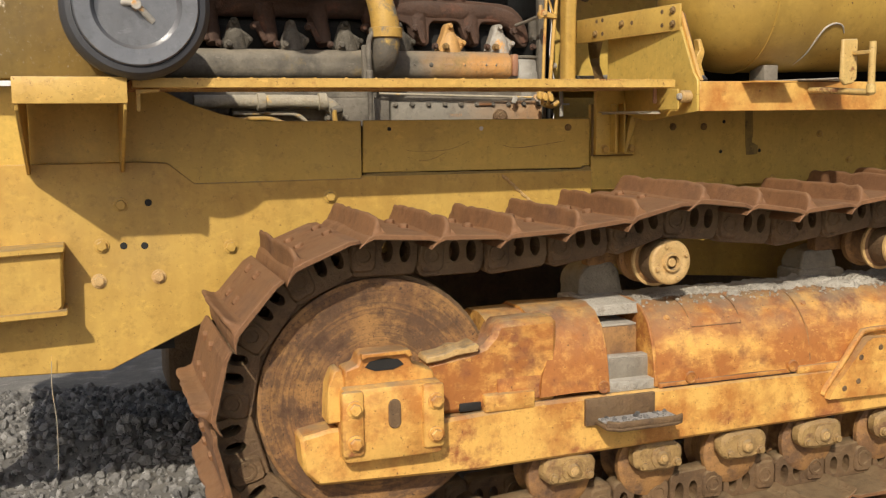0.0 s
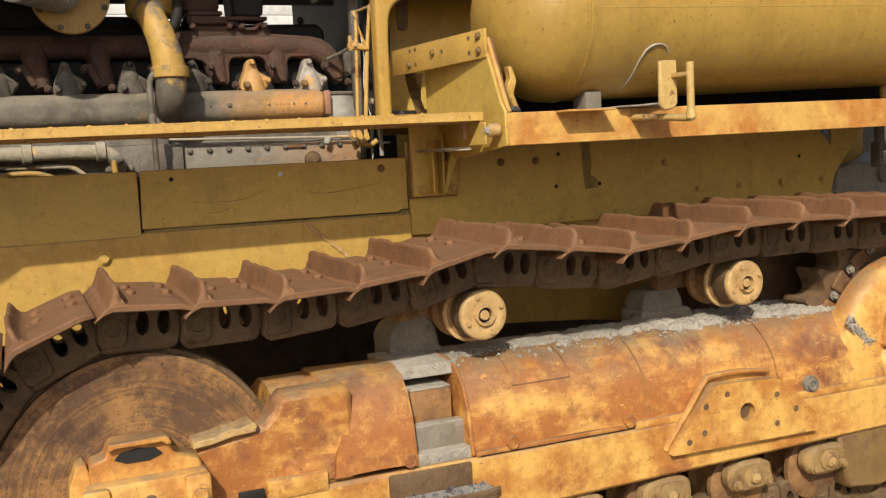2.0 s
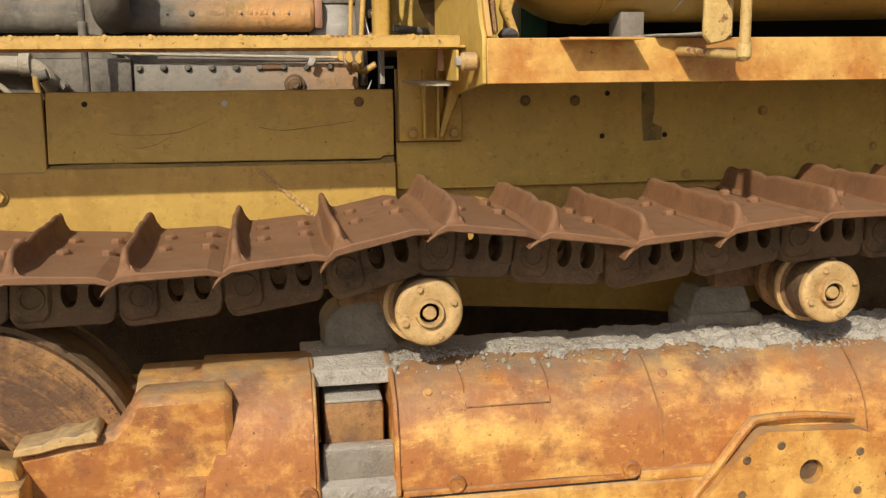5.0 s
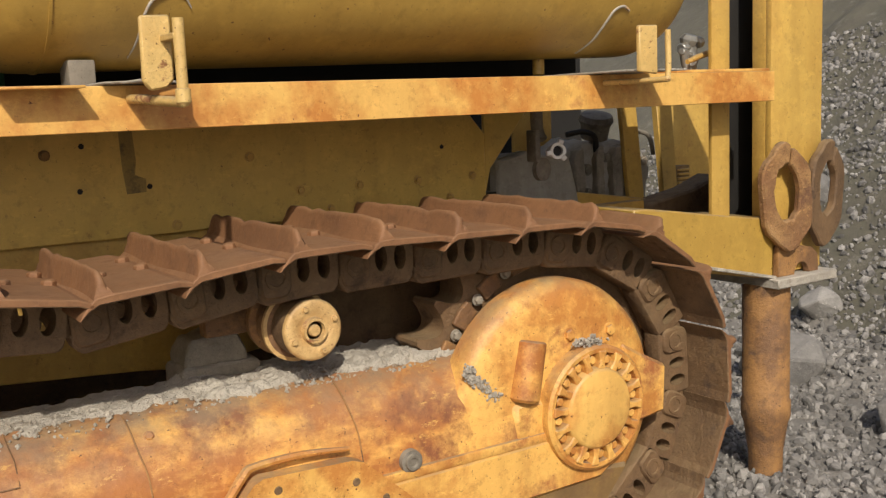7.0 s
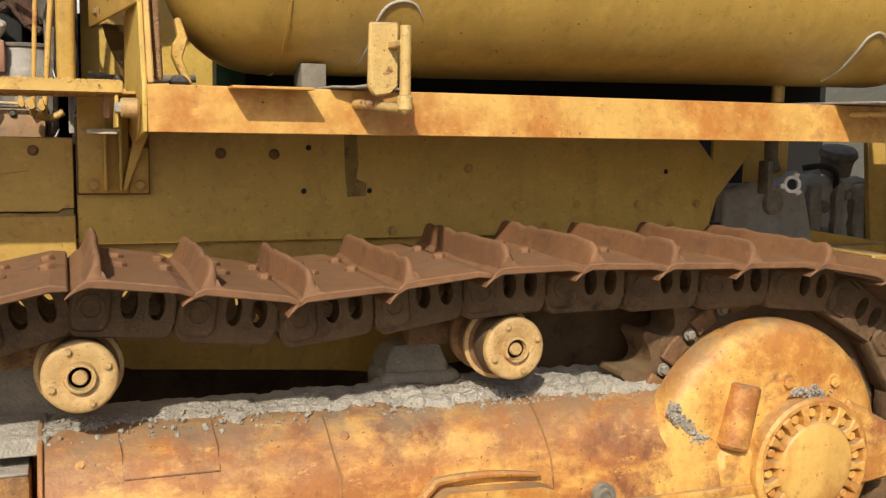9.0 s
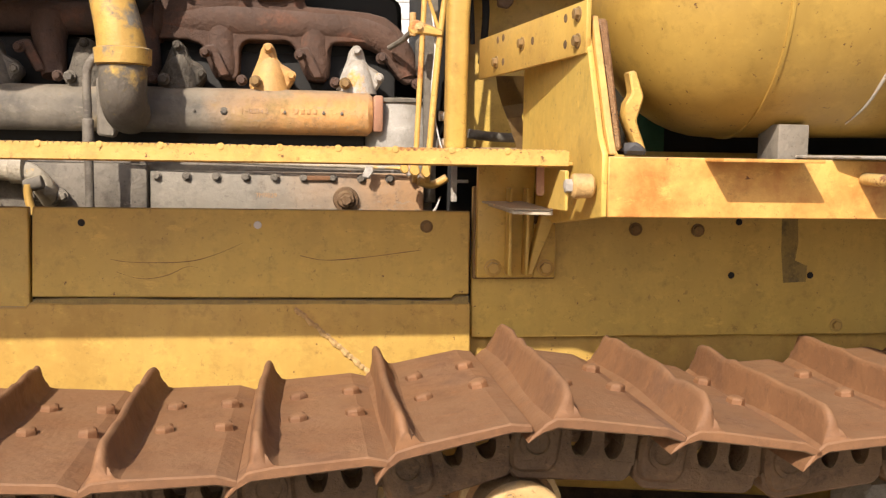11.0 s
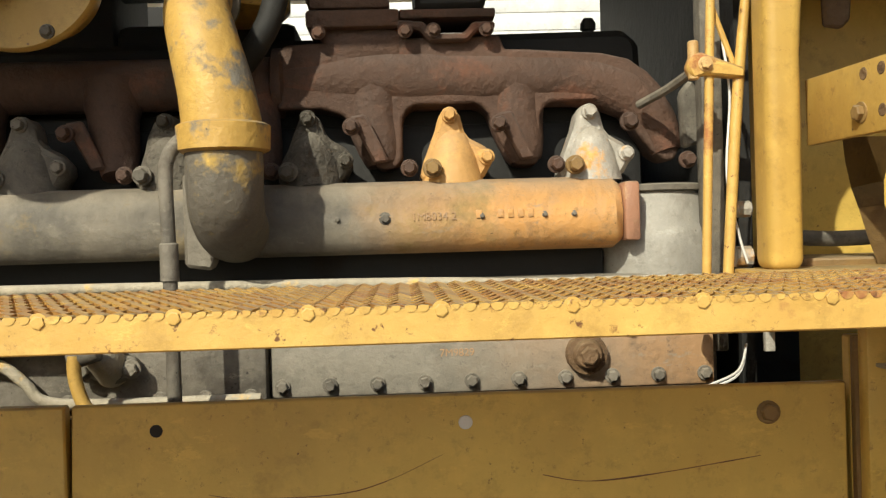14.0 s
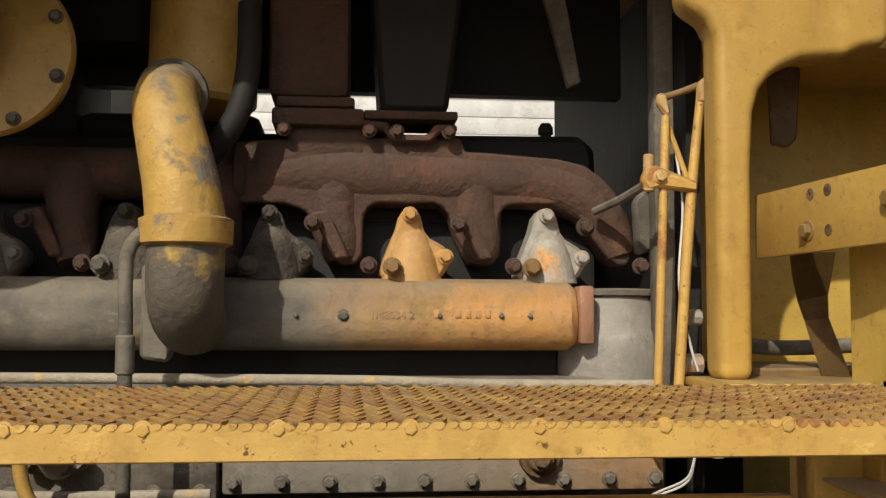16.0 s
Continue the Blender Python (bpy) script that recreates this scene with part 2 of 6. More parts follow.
M_STEELGREY = weathered("grey lid paint", (0.27, 0.27, 0.28), (0.22, 0.22, 0.23), rust=(0.33, 0.32, 0.31), rust_at=0.66, dirt=(0.3, 0.28, 0.25), dirt_amt=0.2, rough=0.36, metal=0.6, bump=0.05)
M_FOIL = weathered("silver hose", (0.42, 0.42, 0.40), (0.32, 0.32, 0.30), rust=(0.2, 0.18, 0.15), rust_at=0.63, rough=0.4, metal=0.6, bump=0.15)
M_WHITE = weathered("white siding", (0.78, 0.77, 0.74), (0.70, 0.68, 0.64), rust=(0.5, 0.42, 0.34), rust_at=0.7, dirt_amt=0.1, rough=0.6, bump=0.05, scale=0.4, chips=0.8)
M_GROUND = weathered("gravel ground", (0.27, 0.250, 0.218), (0.17, 0.158, 0.140), rust=(0.33, 0.305, 0.265), rust_at=0.52, dirt=(0.16, 0.148, 0.13), dirt_amt=0.3, rough=0.95, bump=1.0, scale=1.0, chips=0.62, streak=0.0)
M_STONE = weathered("gravel stone", (0.215, 0.205, 0.188), (0.13, 0.123, 0.115), rust=(0.28, 0.265, 0.24), rust_at=0.6, dirt=(0.23, 0.215, 0.195), dirt_amt=0.2, rough=0.9, bump=0.5, scale=4.0, chips=0.8, streak=0.0)




def mottled(m, low, high):
    """Gives every loose piece of a mesh its own lightness."""
    nt = m.node_tree
    bsdf = nt.nodes["Principled BSDF"]
    geo = nt.nodes.new("ShaderNodeNewGeometry")
    r = nt.nodes.new("ShaderNodeMapRange")
    r.inputs["To Min"].default_value, r.inputs["To Max"].default_value = low, high
    nt.links.new(geo.outputs["Random Per Island"], r.inputs["Value"])
    mul = nt.nodes.new("ShaderNodeVectorMath")
    mul.operation = "SCALE"
    nt.links.new(bsdf.inputs["Base Color"].links[0].from_socket, mul.inputs[0])
    nt.links.new(r.outputs["Result"], mul.inputs["Scale"])
    nt.links.new(mul.outputs[0], bsdf.inputs["Base Color"])
    return m


mottled(M_STONE, 0.45, 1.75)
M_BANK = weathered("bank soil", (0.135, 0.118, 0.092), (0.080, 0.072, 0.058), rust=(0.19, 0.175, 0.15), rust_at=0.57, dirt=(0.12, 0.115, 0.075), dirt_amt=0.4, rough=0.95, bump=1.0, scale=1.3, chips=0.60, streak=0.0)


def turned(m, centre, strength):
    """Adds fine machined rings round the y axis through centre to a material: dark worn bands and shallow grooves."""
    nt = m.node_tree
    bsdf = nt.nodes["Principled BSDF"]
    tc = nt.nodes.new("ShaderNodeTexCoord")
    mp = nt.nodes.new("ShaderNodeMapping")
    mp.inputs["Location"].default_value = (-centre[0], 0.0, -centre[1])
    nt.links.new(tc.outputs["Object"], mp.inputs["Vector"])
    sep = nt.nodes.new("ShaderNodeSeparateXYZ")
    nt.links.new(mp.outputs[0], sep.inputs[0])
    flat = nt.nodes.new("ShaderNodeCombineXYZ")
    nt.links.new(sep.outputs["X"], flat.inputs["X"])
    nt.links.new(sep.outputs["Z"], flat.inputs["Y"])
    dist = nt.nodes.new("ShaderNodeVectorMath")
    dist.operation = "LENGTH"
    nt.links.new(flat.outputs[0], dist.inputs[0])
    band = nt.nodes.new("ShaderNodeTexNoise")
    band.noise_dimensions = "1D"
    band.inputs["Scale"].default_value, band.inputs["Detail"].default_value, band.inputs["Roughness"].default_value = 75.0, 6.0, 0.7
    patch = nt.nodes.new("ShaderNodeTexNoise")
    patch.inputs["Scale"].default_value, patch.inputs["Detail"].default_value, patch.inputs["Roughness"].default_value = 6.0, 12.0, 0.78
    nt.links.new(tc.outputs["Object"], patch.inputs["Vector"])
    sway = nt.nodes.new("ShaderNodeMath")
    sway.operation = "MULTIPLY_ADD"
    sway.inputs[1].default_value = 0.035
    nt.links.new(patch.outputs["Fac"], sway.inputs[0])
    nt.links.new(dist.outputs["Value"], sway.inputs[2])
    nt.links.new(sway.outputs[0], band.inputs["W"])
    both = nt.nodes.new("ShaderNodeMath")
    both.operation = "MULTIPLY_ADD"
    both.inputs[1].default_value = 0.40
    nt.links.new(band.outputs["Fac"], both.inputs[0])
    nt.links.new(patch.outputs["Fac"], both.inputs[2])
    r = nt.nodes.new("ShaderNodeMapRange")
    r.inputs["From Min"].default_value, r.inputs["From Max"].default_value = 0.645, 0.76
    r.inputs["To Max"].default_value = strength
    nt.links.new(both.outputs[0], r.inputs["Value"])
    mix = nt.nodes.new("ShaderNodeMix")
    mix.data_type = "RGBA"
    mix.inputs["B"].default_value = (0.085, 0.046, 0.026, 1.0)
    old = bsdf.inputs["Base Color"].links[0].from_socket
    nt.links.new(r.outputs["Result"], mix.inputs["Factor"])
    nt.links.new(old, mix.inputs["A"])
    nt.links.new(mix.outputs["Result"], bsdf.inputs["Base Color"])
    b = nt.nodes.new("ShaderNodeBump")
    b.inputs["Strength"].default_value, b.inputs["Distance"].default_value = 0.06, 0.004
    nt.links.new(band.outputs["Fac"], b.inputs["Height"])
    nt.links.new(bsdf.inputs["Normal"].links[0].from_socket, b.inputs["Normal"])
    nt.links.new(b.outputs[0], bsdf.inputs["Normal"])
    return m


M_TURNED = turned(weathered("turned idler face", (0.36, 0.185, 0.060), (0.20, 0.098, 0.040), rust=(0.085, 0.046, 0.026), rust_at=0.53, dirt=(0.17, 0.11, 0.065), dirt_amt=0.12, rough=0.75, bump=0.4, scale=1.5, chips=0.62, soft=0.12, edge=(0.40, 0.56), crisp=0.7), (-1.250, 0.508), 0.75)
M_GREEN = weathered("green paint", (0.022, 0.130, 0.065), (0.016, 0.095, 0.050), rust=(0.10, 0.09, 0.06), rust_at=0.64, dirt_amt=0.15, rough=0.55, bump=0.1)
M_CASTING = weathered("pale casting", (0.36, 0.34, 0.30), (0.26, 0.24, 0.20), rust=(0.20, 0.18, 0.15), rust_at=0.58, dirt=(0.42, 0.39, 0.33), dirt_amt=0.3, rough=0.75, bump=0.3, scale=1.5, crisp=0.4)
M_OLDRUST = weathered("flaking rust", (0.36, 0.20, 0.075), (0.22, 0.105, 0.040), rust=(0.12, 0.060, 0.030), rust_at=0.52, dirt=(0.30, 0.22, 0.13), dirt_amt=0.2, rough=0.85, bump=0.7, scale=2.2, chips=0.62, edge=(0.40, 0.55), crisp=0.8)
M_LIMED = weathered("limed pipe", (0.46, 0.40, 0.29), (0.33, 0.28, 0.20), rust=(0.52, 0.33, 0.10), rust_at=0.58, dirt=(0.42, 0.38, 0.31), dirt_amt=0.3, rough=0.8, bump=0.4, scale=2.0, soft=0.06)

# ---- building helpers ----
def empty(name, at, label, category, group="", kind=""):
    ob = new(name)
    ob.empty_display_size = 0.1
    ob.location = at
    return tagged(ob, label, category, group, kind)


def part(name, bm, material, parent=None, label="", smooth=True, m=None, kind=""):
    """One mesh object made from bm (or from shared mesh data), in world coordinates, under parent."""
    if isinstance(bm, bmesh.types.BMesh):
        bmesh.ops.recalc_face_normals(bm, faces=bm.faces)
        data = bpy.data.meshes.new(name)
        bm.to_mesh(data)
        bm.free()
        data.materials.append(material)
        if smooth:
            data.shade_smooth()
            data.set_sharp_from_angle(angle=radians(38))
    else:
        data = bm
    ob = new(name, data)
    if parent is not None:
        ob.parent = parent
        if parent.type == "EMPTY":
            ob.matrix_parent_inverse = Matrix.Translation(parent.location).inverted()
    if m is not None:
        ob.matrix_basis = m
    if label or kind:
        tagged(ob, label, kind=kind)
    return ob


def bevel(bm, width, seg=2):
    es = [e for e in bm.edges if len(e.link_faces) == 2 and e.calc_face_angle(0) > 0.5]
    if es and width > 0:
        bmesh.ops.bevel(bm, geom=es, offset=width, segments=seg, profile=0.5, affect="EDGES", clamp_overlap=True)
    return bm


def box(x0, x1, y0, y1, z0, z1, w=0.004, bm=None):
    own = bmesh.new()
    bmesh.ops.create_cube(own, size=1.0)
    for v in own.verts:
        v.co = ((x0 + x1) / 2 + v.co.x * (x1 - x0), (y0 + y1) / 2 + v.co.y * (y1 - y0), (z0 + z1) / 2 + v.co.z * (z1 - z0))
    bevel(own, w)
    return join(bm, own) if bm else own


def join(a, b):
    """Adds the mesh b to a and frees b."""
    tmp = bpy.data.meshes.new("tmp")
    b.to_mesh(tmp)
    b.free()
    a.from_mesh(tmp)
    bpy.data.meshes.remove(tmp)
    return a


def slab(outline, a0, a1, axis="y", w=0.004, bm=None):
    """A plate: the outline in the two other axes, drawn out along axis from a0 to a1."""
    own = bmesh.new()

    def co(p, a):
        return {"y": (p[0], a, p[1]), "x": (a, p[0], p[1]), "z": (p[0], p[1], a)}[axis]
    lo = [own.verts.new(co(p, a0)) for p in outline]
    hi = [own.verts.new(co(p, a1)) for p in outline]
    own.faces.new(lo)
    own.faces.new(hi[::-1])
    n = len(outline)
    for i in range(n):
        own.faces.new((lo[i], hi[i], hi[(i + 1) % n], lo[(i + 1) % n]))
    bmesh.ops.recalc_face_normals(own, faces=own.faces)
    bevel(own, w, 1)
    return join(bm, own) if bm else own


def pierced(outline, hole, y0, y1):
    """A plate in the xz plane with one opening through it."""
    own = bmesh.new()
    edges = []
    for loop in (outline, hole):
        vs = [own.verts.new((x, y0, z)) for x, z in loop]
        edges += [own.edges.new((vs[i], vs[(i + 1) % len(vs)])) for i in range(len(vs))]
    bmesh.ops.triangle_fill(own, edges=edges, use_beauty=True)
    back = bmesh.ops.extrude_face_region(own, geom=own.faces[:])
    for v in back["geom"]:
        if isinstance(v, bmesh.types.BMVert):
            v.co.y = y1
    bmesh.ops.recalc_face_normals(own, faces=own.faces)
    return own


def lathe(profile, p0, direction, seg=40, bm=None):
    """Turns a profile of (distance along the axis, radius) round the axis from p0 along direction."""
    own = bmesh.new()
    d = Vector(direction).normalized()
    side = d.orthogonal().normalized()
    up = d.cross(side)
    rings = []
    for a, r in profile:
        c = Vector(p0) + d * a
        if r < 1e-6:
            rings.append([own.verts.new(c)])
        else:
            rings.append([own.verts.new(c + (side * math.cos(2 * math.pi * k / seg) + up * math.sin(2 * math.pi * k / seg)) * r) for k in range(seg)])
    for A, B in zip(rings, rings[1:]):
        for k in range(seg):
            q = [A[k % len(A)], A[(k + 1) % len(A)], B[(k + 1) % len(B)], B[k % len(B)]]
            q = list(dict.fromkeys(q))
            if len(q) > 2:
                own.faces.new(q)
    for ring, flip in ((rings[0], 1), (rings[-1], 0)):
        if len(ring) > 2:
            own.faces.new(ring[::-1] if flip else ring)
    bmesh.ops.recalc_face_normals(own, faces=own.faces)
    return join(bm, own) if bm else own


def cyl(p0, p1, r, seg=20, w=0.002, bm=None):
    L = (Vector(p1) - Vector(p0)).length
    w = min(w, r * 0.4, L * 0.4)
    return lathe([(0, r - w), (w, r), (L - w, r), (L, r - w)], p0, Vector(p1) - Vector(p0), seg, bm)


def tube(points, r, seg=12, bm=None, smooth_steps=6):
    """A round bar or pipe along points (a smooth curve through them); r one radius or one a point."""
    own = bmesh.new()
    P = [Vector(p) for p in points]
    R = r if isinstance(r, (list, tuple)) else [r] * len(P)
    path, rad = [], []
    for i in range(len(P) - 1):
        a, b = P[i], P[i + 1]
        pa, nb = P[max(i - 1, 0)], P[min(i + 2, len(P) - 1)]
        n = smooth_steps if len(P) > 2 else 1
        for s in range(n):
            t = s / n
            path.append(0.5 * ((2 * a) + (b - pa) * t + (2 * pa - 5 * a + 4 * b - nb) * t * t + (3 * a - pa - 3 * b + nb) * t ** 3))
            rad.append(R[i] + (R[i + 1] - R[i]) * t)
    path.append(P[-1])
    rad.append(R[-1])
    side = None
    rings = []
    for i, p in enumerate(path):
        d = (path[min(i + 1, len(path) - 1)] - path[max(i - 1, 0)]).normalized()
        side = (side - d * side.dot(d)).normalized() if side else d.orthogonal().normalized()
        up = d.cross(side)
        rings.append([own.verts.new(p + (side * math.cos(2 * math.pi * k / seg) + up * math.sin(2 * math.pi * k / seg)) * rad[i]) for k in range(seg)])
    for A, B in zip(rings, rings[1:]):
        for k in range(seg):
            own.faces.new((A[k], A[(k + 1) % seg], B[(k + 1) % seg], B[k]))
    own.faces.new(rings[0][::-1])
    own.faces.new(rings[-1])
    bmesh.ops.recalc_face_normals(own, faces=own.faces)
    return join(bm, own) if bm else own


def crumbled(bm, cell, depth, seed=0.0):
    """Cuts a mesh finer and pushes its surface in and out, for caked mud and rough casting skin."""
    bmesh.ops.triangulate(bm, faces=bm.faces[:])
    for _ in range(3):
        es = [e for e in bm.edges if e.calc_length() > cell]
        if not es:
            break
        bmesh.ops.subdivide_edges(bm, edges=es, cuts=1)
        bmesh.ops.triangulate(bm, faces=[f for f in bm.faces if len(f.verts) > 3])
    bm.normal_update()
    for v in bm.verts:
        q = v.co * 13.0 + Vector((seed, seed * 0.7, 0.0))
        v.co = v.co + v.normal * depth * (noise.noise(q) + 0.6 * noise.noise(q * 2.7))
    return bm


def arc(cx, cz, r, a0, a1, n):
    """Points of an arc in degrees."""
    return [(cx + r * math.cos(radians(a0 + (a1 - a0) * i / n)), cz + r * math.sin(radians(a0 + (a1 - a0) * i / n))) for i in range(n + 1)]


def hex_bolt(r=0.016, h=0.012, washer=True):
    """A bolt head with its washer, facing -y, at the origin."""
    own = bmesh.new()
    if washer:
        lathe([(0, r * 1.35), (h * 0.25, r * 1.35), (h * 0.3, r * 1.25)], (0, 0.001, 0), (0, -1, 0), 16, own)
    lathe([(h * 0.2, r), (h * 0.85, r), (h, r * 0.82)], (0, 0, 0), (0, -1, 0), 6, own)
    data = bpy.data.meshes.new("bolt")
    bmesh.ops.recalc_face_normals(own, faces=own.faces)
    own.to_mesh(data)
    own.free()
    return data


BOLTS = {}


def bolt(parent, x, y, z, material, r=0.016, h=0.012, turn=0, rx=0, rz=0, name="bolt"):
    key = (material.name, r, h)
    if key not in BOLTS:
        BOLTS[key] = hex_bolt(r, h)
        BOLTS[key].materials.append(material)
    return part(name, BOLTS[key], material, parent, m=pose(x, y, z, rx, turn, rz))


# ---- ground and distance ----
GZ = -0.11


def ground_height(x, y):
    rise = max(0.0, x - 4.6 - 0.25 * y)
    h = 0.62 * rise if rise < 12 else 7.44 + 0.1 * (rise - 12)
    h = h * min(1.0, max(0.0, (x - 4.6) / 2.0)) if x < 6.6 else h
    n = noise.noise(Vector((x * 0.7, y * 0.7, 3))) * 0.06 + noise.noise(Vector((x * 2.6, y * 2.6, 9))) * 0.03
    near = 1.0 if x > 2.7 or x < -1.9 else 0.3
    return GZ + h + n * near * (1 + 0.5 * min(rise, 4)) - 0.03


def build_ground():
    def axis_steps(lo, hi, fine, far):
        a = list(np.arange(lo, hi, fine))
        out, s = [], fine
        x = lo
        left = []
        while x > -far:
            s *= 1.35
            x -= s
            left.append(x)
        x, s = hi, fine
        right = []
        while x < far:
            right.append(x)
            s *= 1.35
            x += s
        return left[::-1] + a + right
    xs, ys = axis_steps(-5.0, 9.0, 0.11, 900), axis_steps(-5.0, 5.0, 0.11, 900)
    verts = [(x, y, ground_height(x, y)) for y in ys for x in xs]
    nx = len(xs)
    faces = [(j * nx + i, j * nx + i + 1, (j + 1) * nx + i + 1, (j + 1) * nx + i) for j in range(len(ys) - 1) for i in range(nx - 1)]
    data = bpy.data.meshes.new("ground")
    data.from_pydata(verts, [], faces)
    data.materials.append(M_GROUND)
    data.materials.append(M_BANK)
    for f in data.polygons:
        c = f.center
        f.material_index = 1 if c.x - 0.25 * c.y + 0.5 * noise.noise(Vector((c.x * 1.1, c.y * 1.1, 5))) > 5.3 else 0
    data.shade_smooth()
    ob = new("ground", data)
    tagged(ob, "grey crushed gravel yard rising to a rocky bank", "ground", kind="structure")


build_ground()


def build_stones():
    rnd = random.Random(5)
    verts, faces = [], []
    base = bmesh.new()
    bmesh.ops.create_icosphere(base, subdivisions=1, radius=1.0)
    bv = [v.co.copy() for v in base.verts]
    bf = [[v.index for v in f.verts] for f in base.faces]
    base.free()

    def stone(x, y, r):
        k = len(verts)
        q = Euler((rnd.random() * 6, rnd.random() * 6, rnd.random() * 6)).to_matrix()
        sx, sy, sz = rnd.uniform(0.7, 1.3), rnd.uniform(0.6, 1.1), rnd.uniform(0.4, 0.8)
        z = ground_height(x, y)
        for v in bv:
            w = q @ Vector((v.x * sx, v.y * sy, v.z * sz)) * r * rnd.uniform(0.78, 1.15)
            verts.append((x + w.x, y + w.y, z + r * 0.2 + w.z))
        faces.extend([[k + i for i in f] for f in bf])
    for _ in range(30000):
        x, y = 2.5 + 6.5 * rnd.random() ** 1.6, rnd.uniform(-1.3, 4.5)
        stone(x, y, 0.011 + 0.030 * rnd.random() ** 3)
    for _ in range(6500):
        stone(rnd.uniform(-3.6, -1.2), rnd.uniform(-0.9, 2.4), 0.010 + 0.032 * rnd.random() ** 3)
    for _ in range(24):
        stone(rnd.uniform(4.4, 9.0), rnd.uniform(-1.0, 4.0), rnd.uniform(0.06, 0.13))
    data = bpy.data.meshes.new("gravel")
    data.from_pydata(verts, [], faces)
    data.materials.append(M_STONE)
    tagged(new("gravel", data), "loose grey crushed stones lying on the yard", "gravel", kind="stuff")
    for i, (x, y, r) in enumerate(((4.75, 0.55, 0.24), (4.45, -0.55, 0.22), (5.6, 0.9, 0.15), (6.4, 1.6, 0.2))):
        own = bmesh.new()
        for _ in range(26):
            d = Vector((rnd.gauss(0, 1), rnd.gauss(0, 1), rnd.gauss(0, 1))).normalized() * r * rnd.uniform(0.85, 1.2)
            own.verts.new((d.x * 1.15, d.y, d.z * 0.8))
        hull = bmesh.ops.convex_hull(own, input=own.verts)
        bmesh.ops.delete(own, geom=[v for v in own.verts if not v.link_faces], context="VERTS")
        bevel(own, r * 0.05, 1)
        ob = part("boulder", own, M_STONE, None, smooth=False, m=pose(x, y, ground_height(x, y) + r * 0.35))
        tagged(ob, "angular grey boulder lying on the gravel bank", "boulder", "boulders on the bank")


build_stones()


def build_shed():
    shed = empty("white_building", (-2, 11, GZ), "white-painted boarded building behind the machine", "building")
    wall = part("wall", box(-16, 9, 11.0, 11.2, GZ - 0.3, 7.5, 0.0), M_WHITE, shed)
    for k in range(34):
        z = 0.1 + k * 0.22
        part("board", box(-16, 9, 10.975, 10.998, z, z + 0.212, 0.004), M_WHITE, wall)
    part("roof", slab([(10.6, 7.4), (14.0, 9.2), (14.0, 9.3), (10.55, 7.5)], -16.4, 9.4, "x", 0.0), M_GREY, shed)
    for x in (-9, -4, 3.0):
        part("window", box(x, x + 1.2, 10.93, 10.972, 4.2, 5.5, 0.01), M_BLACK, wall)


build_shed()

# ---- crawler track ----
IDLER = (-1.250, 0.508)
SPROCKET = (2.05, 0.55)
TOP = [(-1.300, 1.058), (-1.05, 1.026), (-0.79, 1.022), (-0.53, 1.036), (-0.277, 1.066), (-0.03, 1.128), (0.237, 1.082), (0.49, 1.052),
       (0.741, 1.087), (1.0, 1.116), (1.25, 1.114), (1.495, 1.106), (1.737, 1.101), (1.992, 1.096), (2.06, 1.084)]
PITCH = 0.2562
Y_OUT, Y_IN = -0.865, -0.22


def pin_loop():
    """The pin centres along the closed line over the rollers and round both wheels; what is left over is shared out on the ground run."""
    line = list(TOP)
    line += arc(SPROCKET[0], SPROCKET[1], 0.535, 84, -90, 30)
    line += arc(IDLER[0], IDLER[1], 0.545, 270, 96, 30)
    P = [Vector((x, 0, z)) for x, z in line] + [Vector((TOP[0][0], 0, TOP[0][1]))]
    step = [0.0]
    for a, b in zip(P, P[1:]):
        step.append(step[-1] + (b - a).length)
    total = step[-1]
    places = [(k - 0.155) * PITCH for k in range(-8, 22)]
    left = places[0] + total - places[-1]
    n = round(left / PITCH)
    places += [places[-1] + left * k / n for k in range(1, n)]
    out = []
    for s in places:
        s %= total
        i = max(j for j in range(len(step) - 1) if step[j] <= s)
        f = (s - step[i]) / max(step[i + 1] - step[i], 1e-9)
        out.append(P[i].lerp(P[i + 1], f))
    return out


PINS = pin_loop()
PADS = len(PINS)


def shoe_mesh():
    """A grouser shoe: plate with a turned-down trailing lip and a leading lip, in link coordinates (x along the track, z outward)."""
    L = PITCH
    own = bmesh.new()
    prof = [(-0.600 * L, 0.030), (-0.575 * L, 0.043), (-0.49 * L, 0.068), (-0.42 * L, 0.080), (-0.26 * L, 0.083), (0.36 * L, 0.080), (0.50 * L, 0.068), (0.50 * L, 0.054),
            (0.36 * L, 0.062), (-0.40 * L, 0.062), (-0.49 * L, 0.052)]
    slab(prof, Y_OUT, Y_IN, "y", 0.003, own)
    data = bpy.data.meshes.new("track_shoe")
    bmesh.ops.recalc_face_normals(own, faces=own.faces)
    # Inner faces take the darker link rust, for dirt and for shade.
    for f in own.faces:
        f.material_index = 1 if f.normal.z < -0.5 else 0
    own.to_mesh(data)
    own.free()
    data.materials.append(M_RUST)
    data.materials.append(M_LINK)
    return data


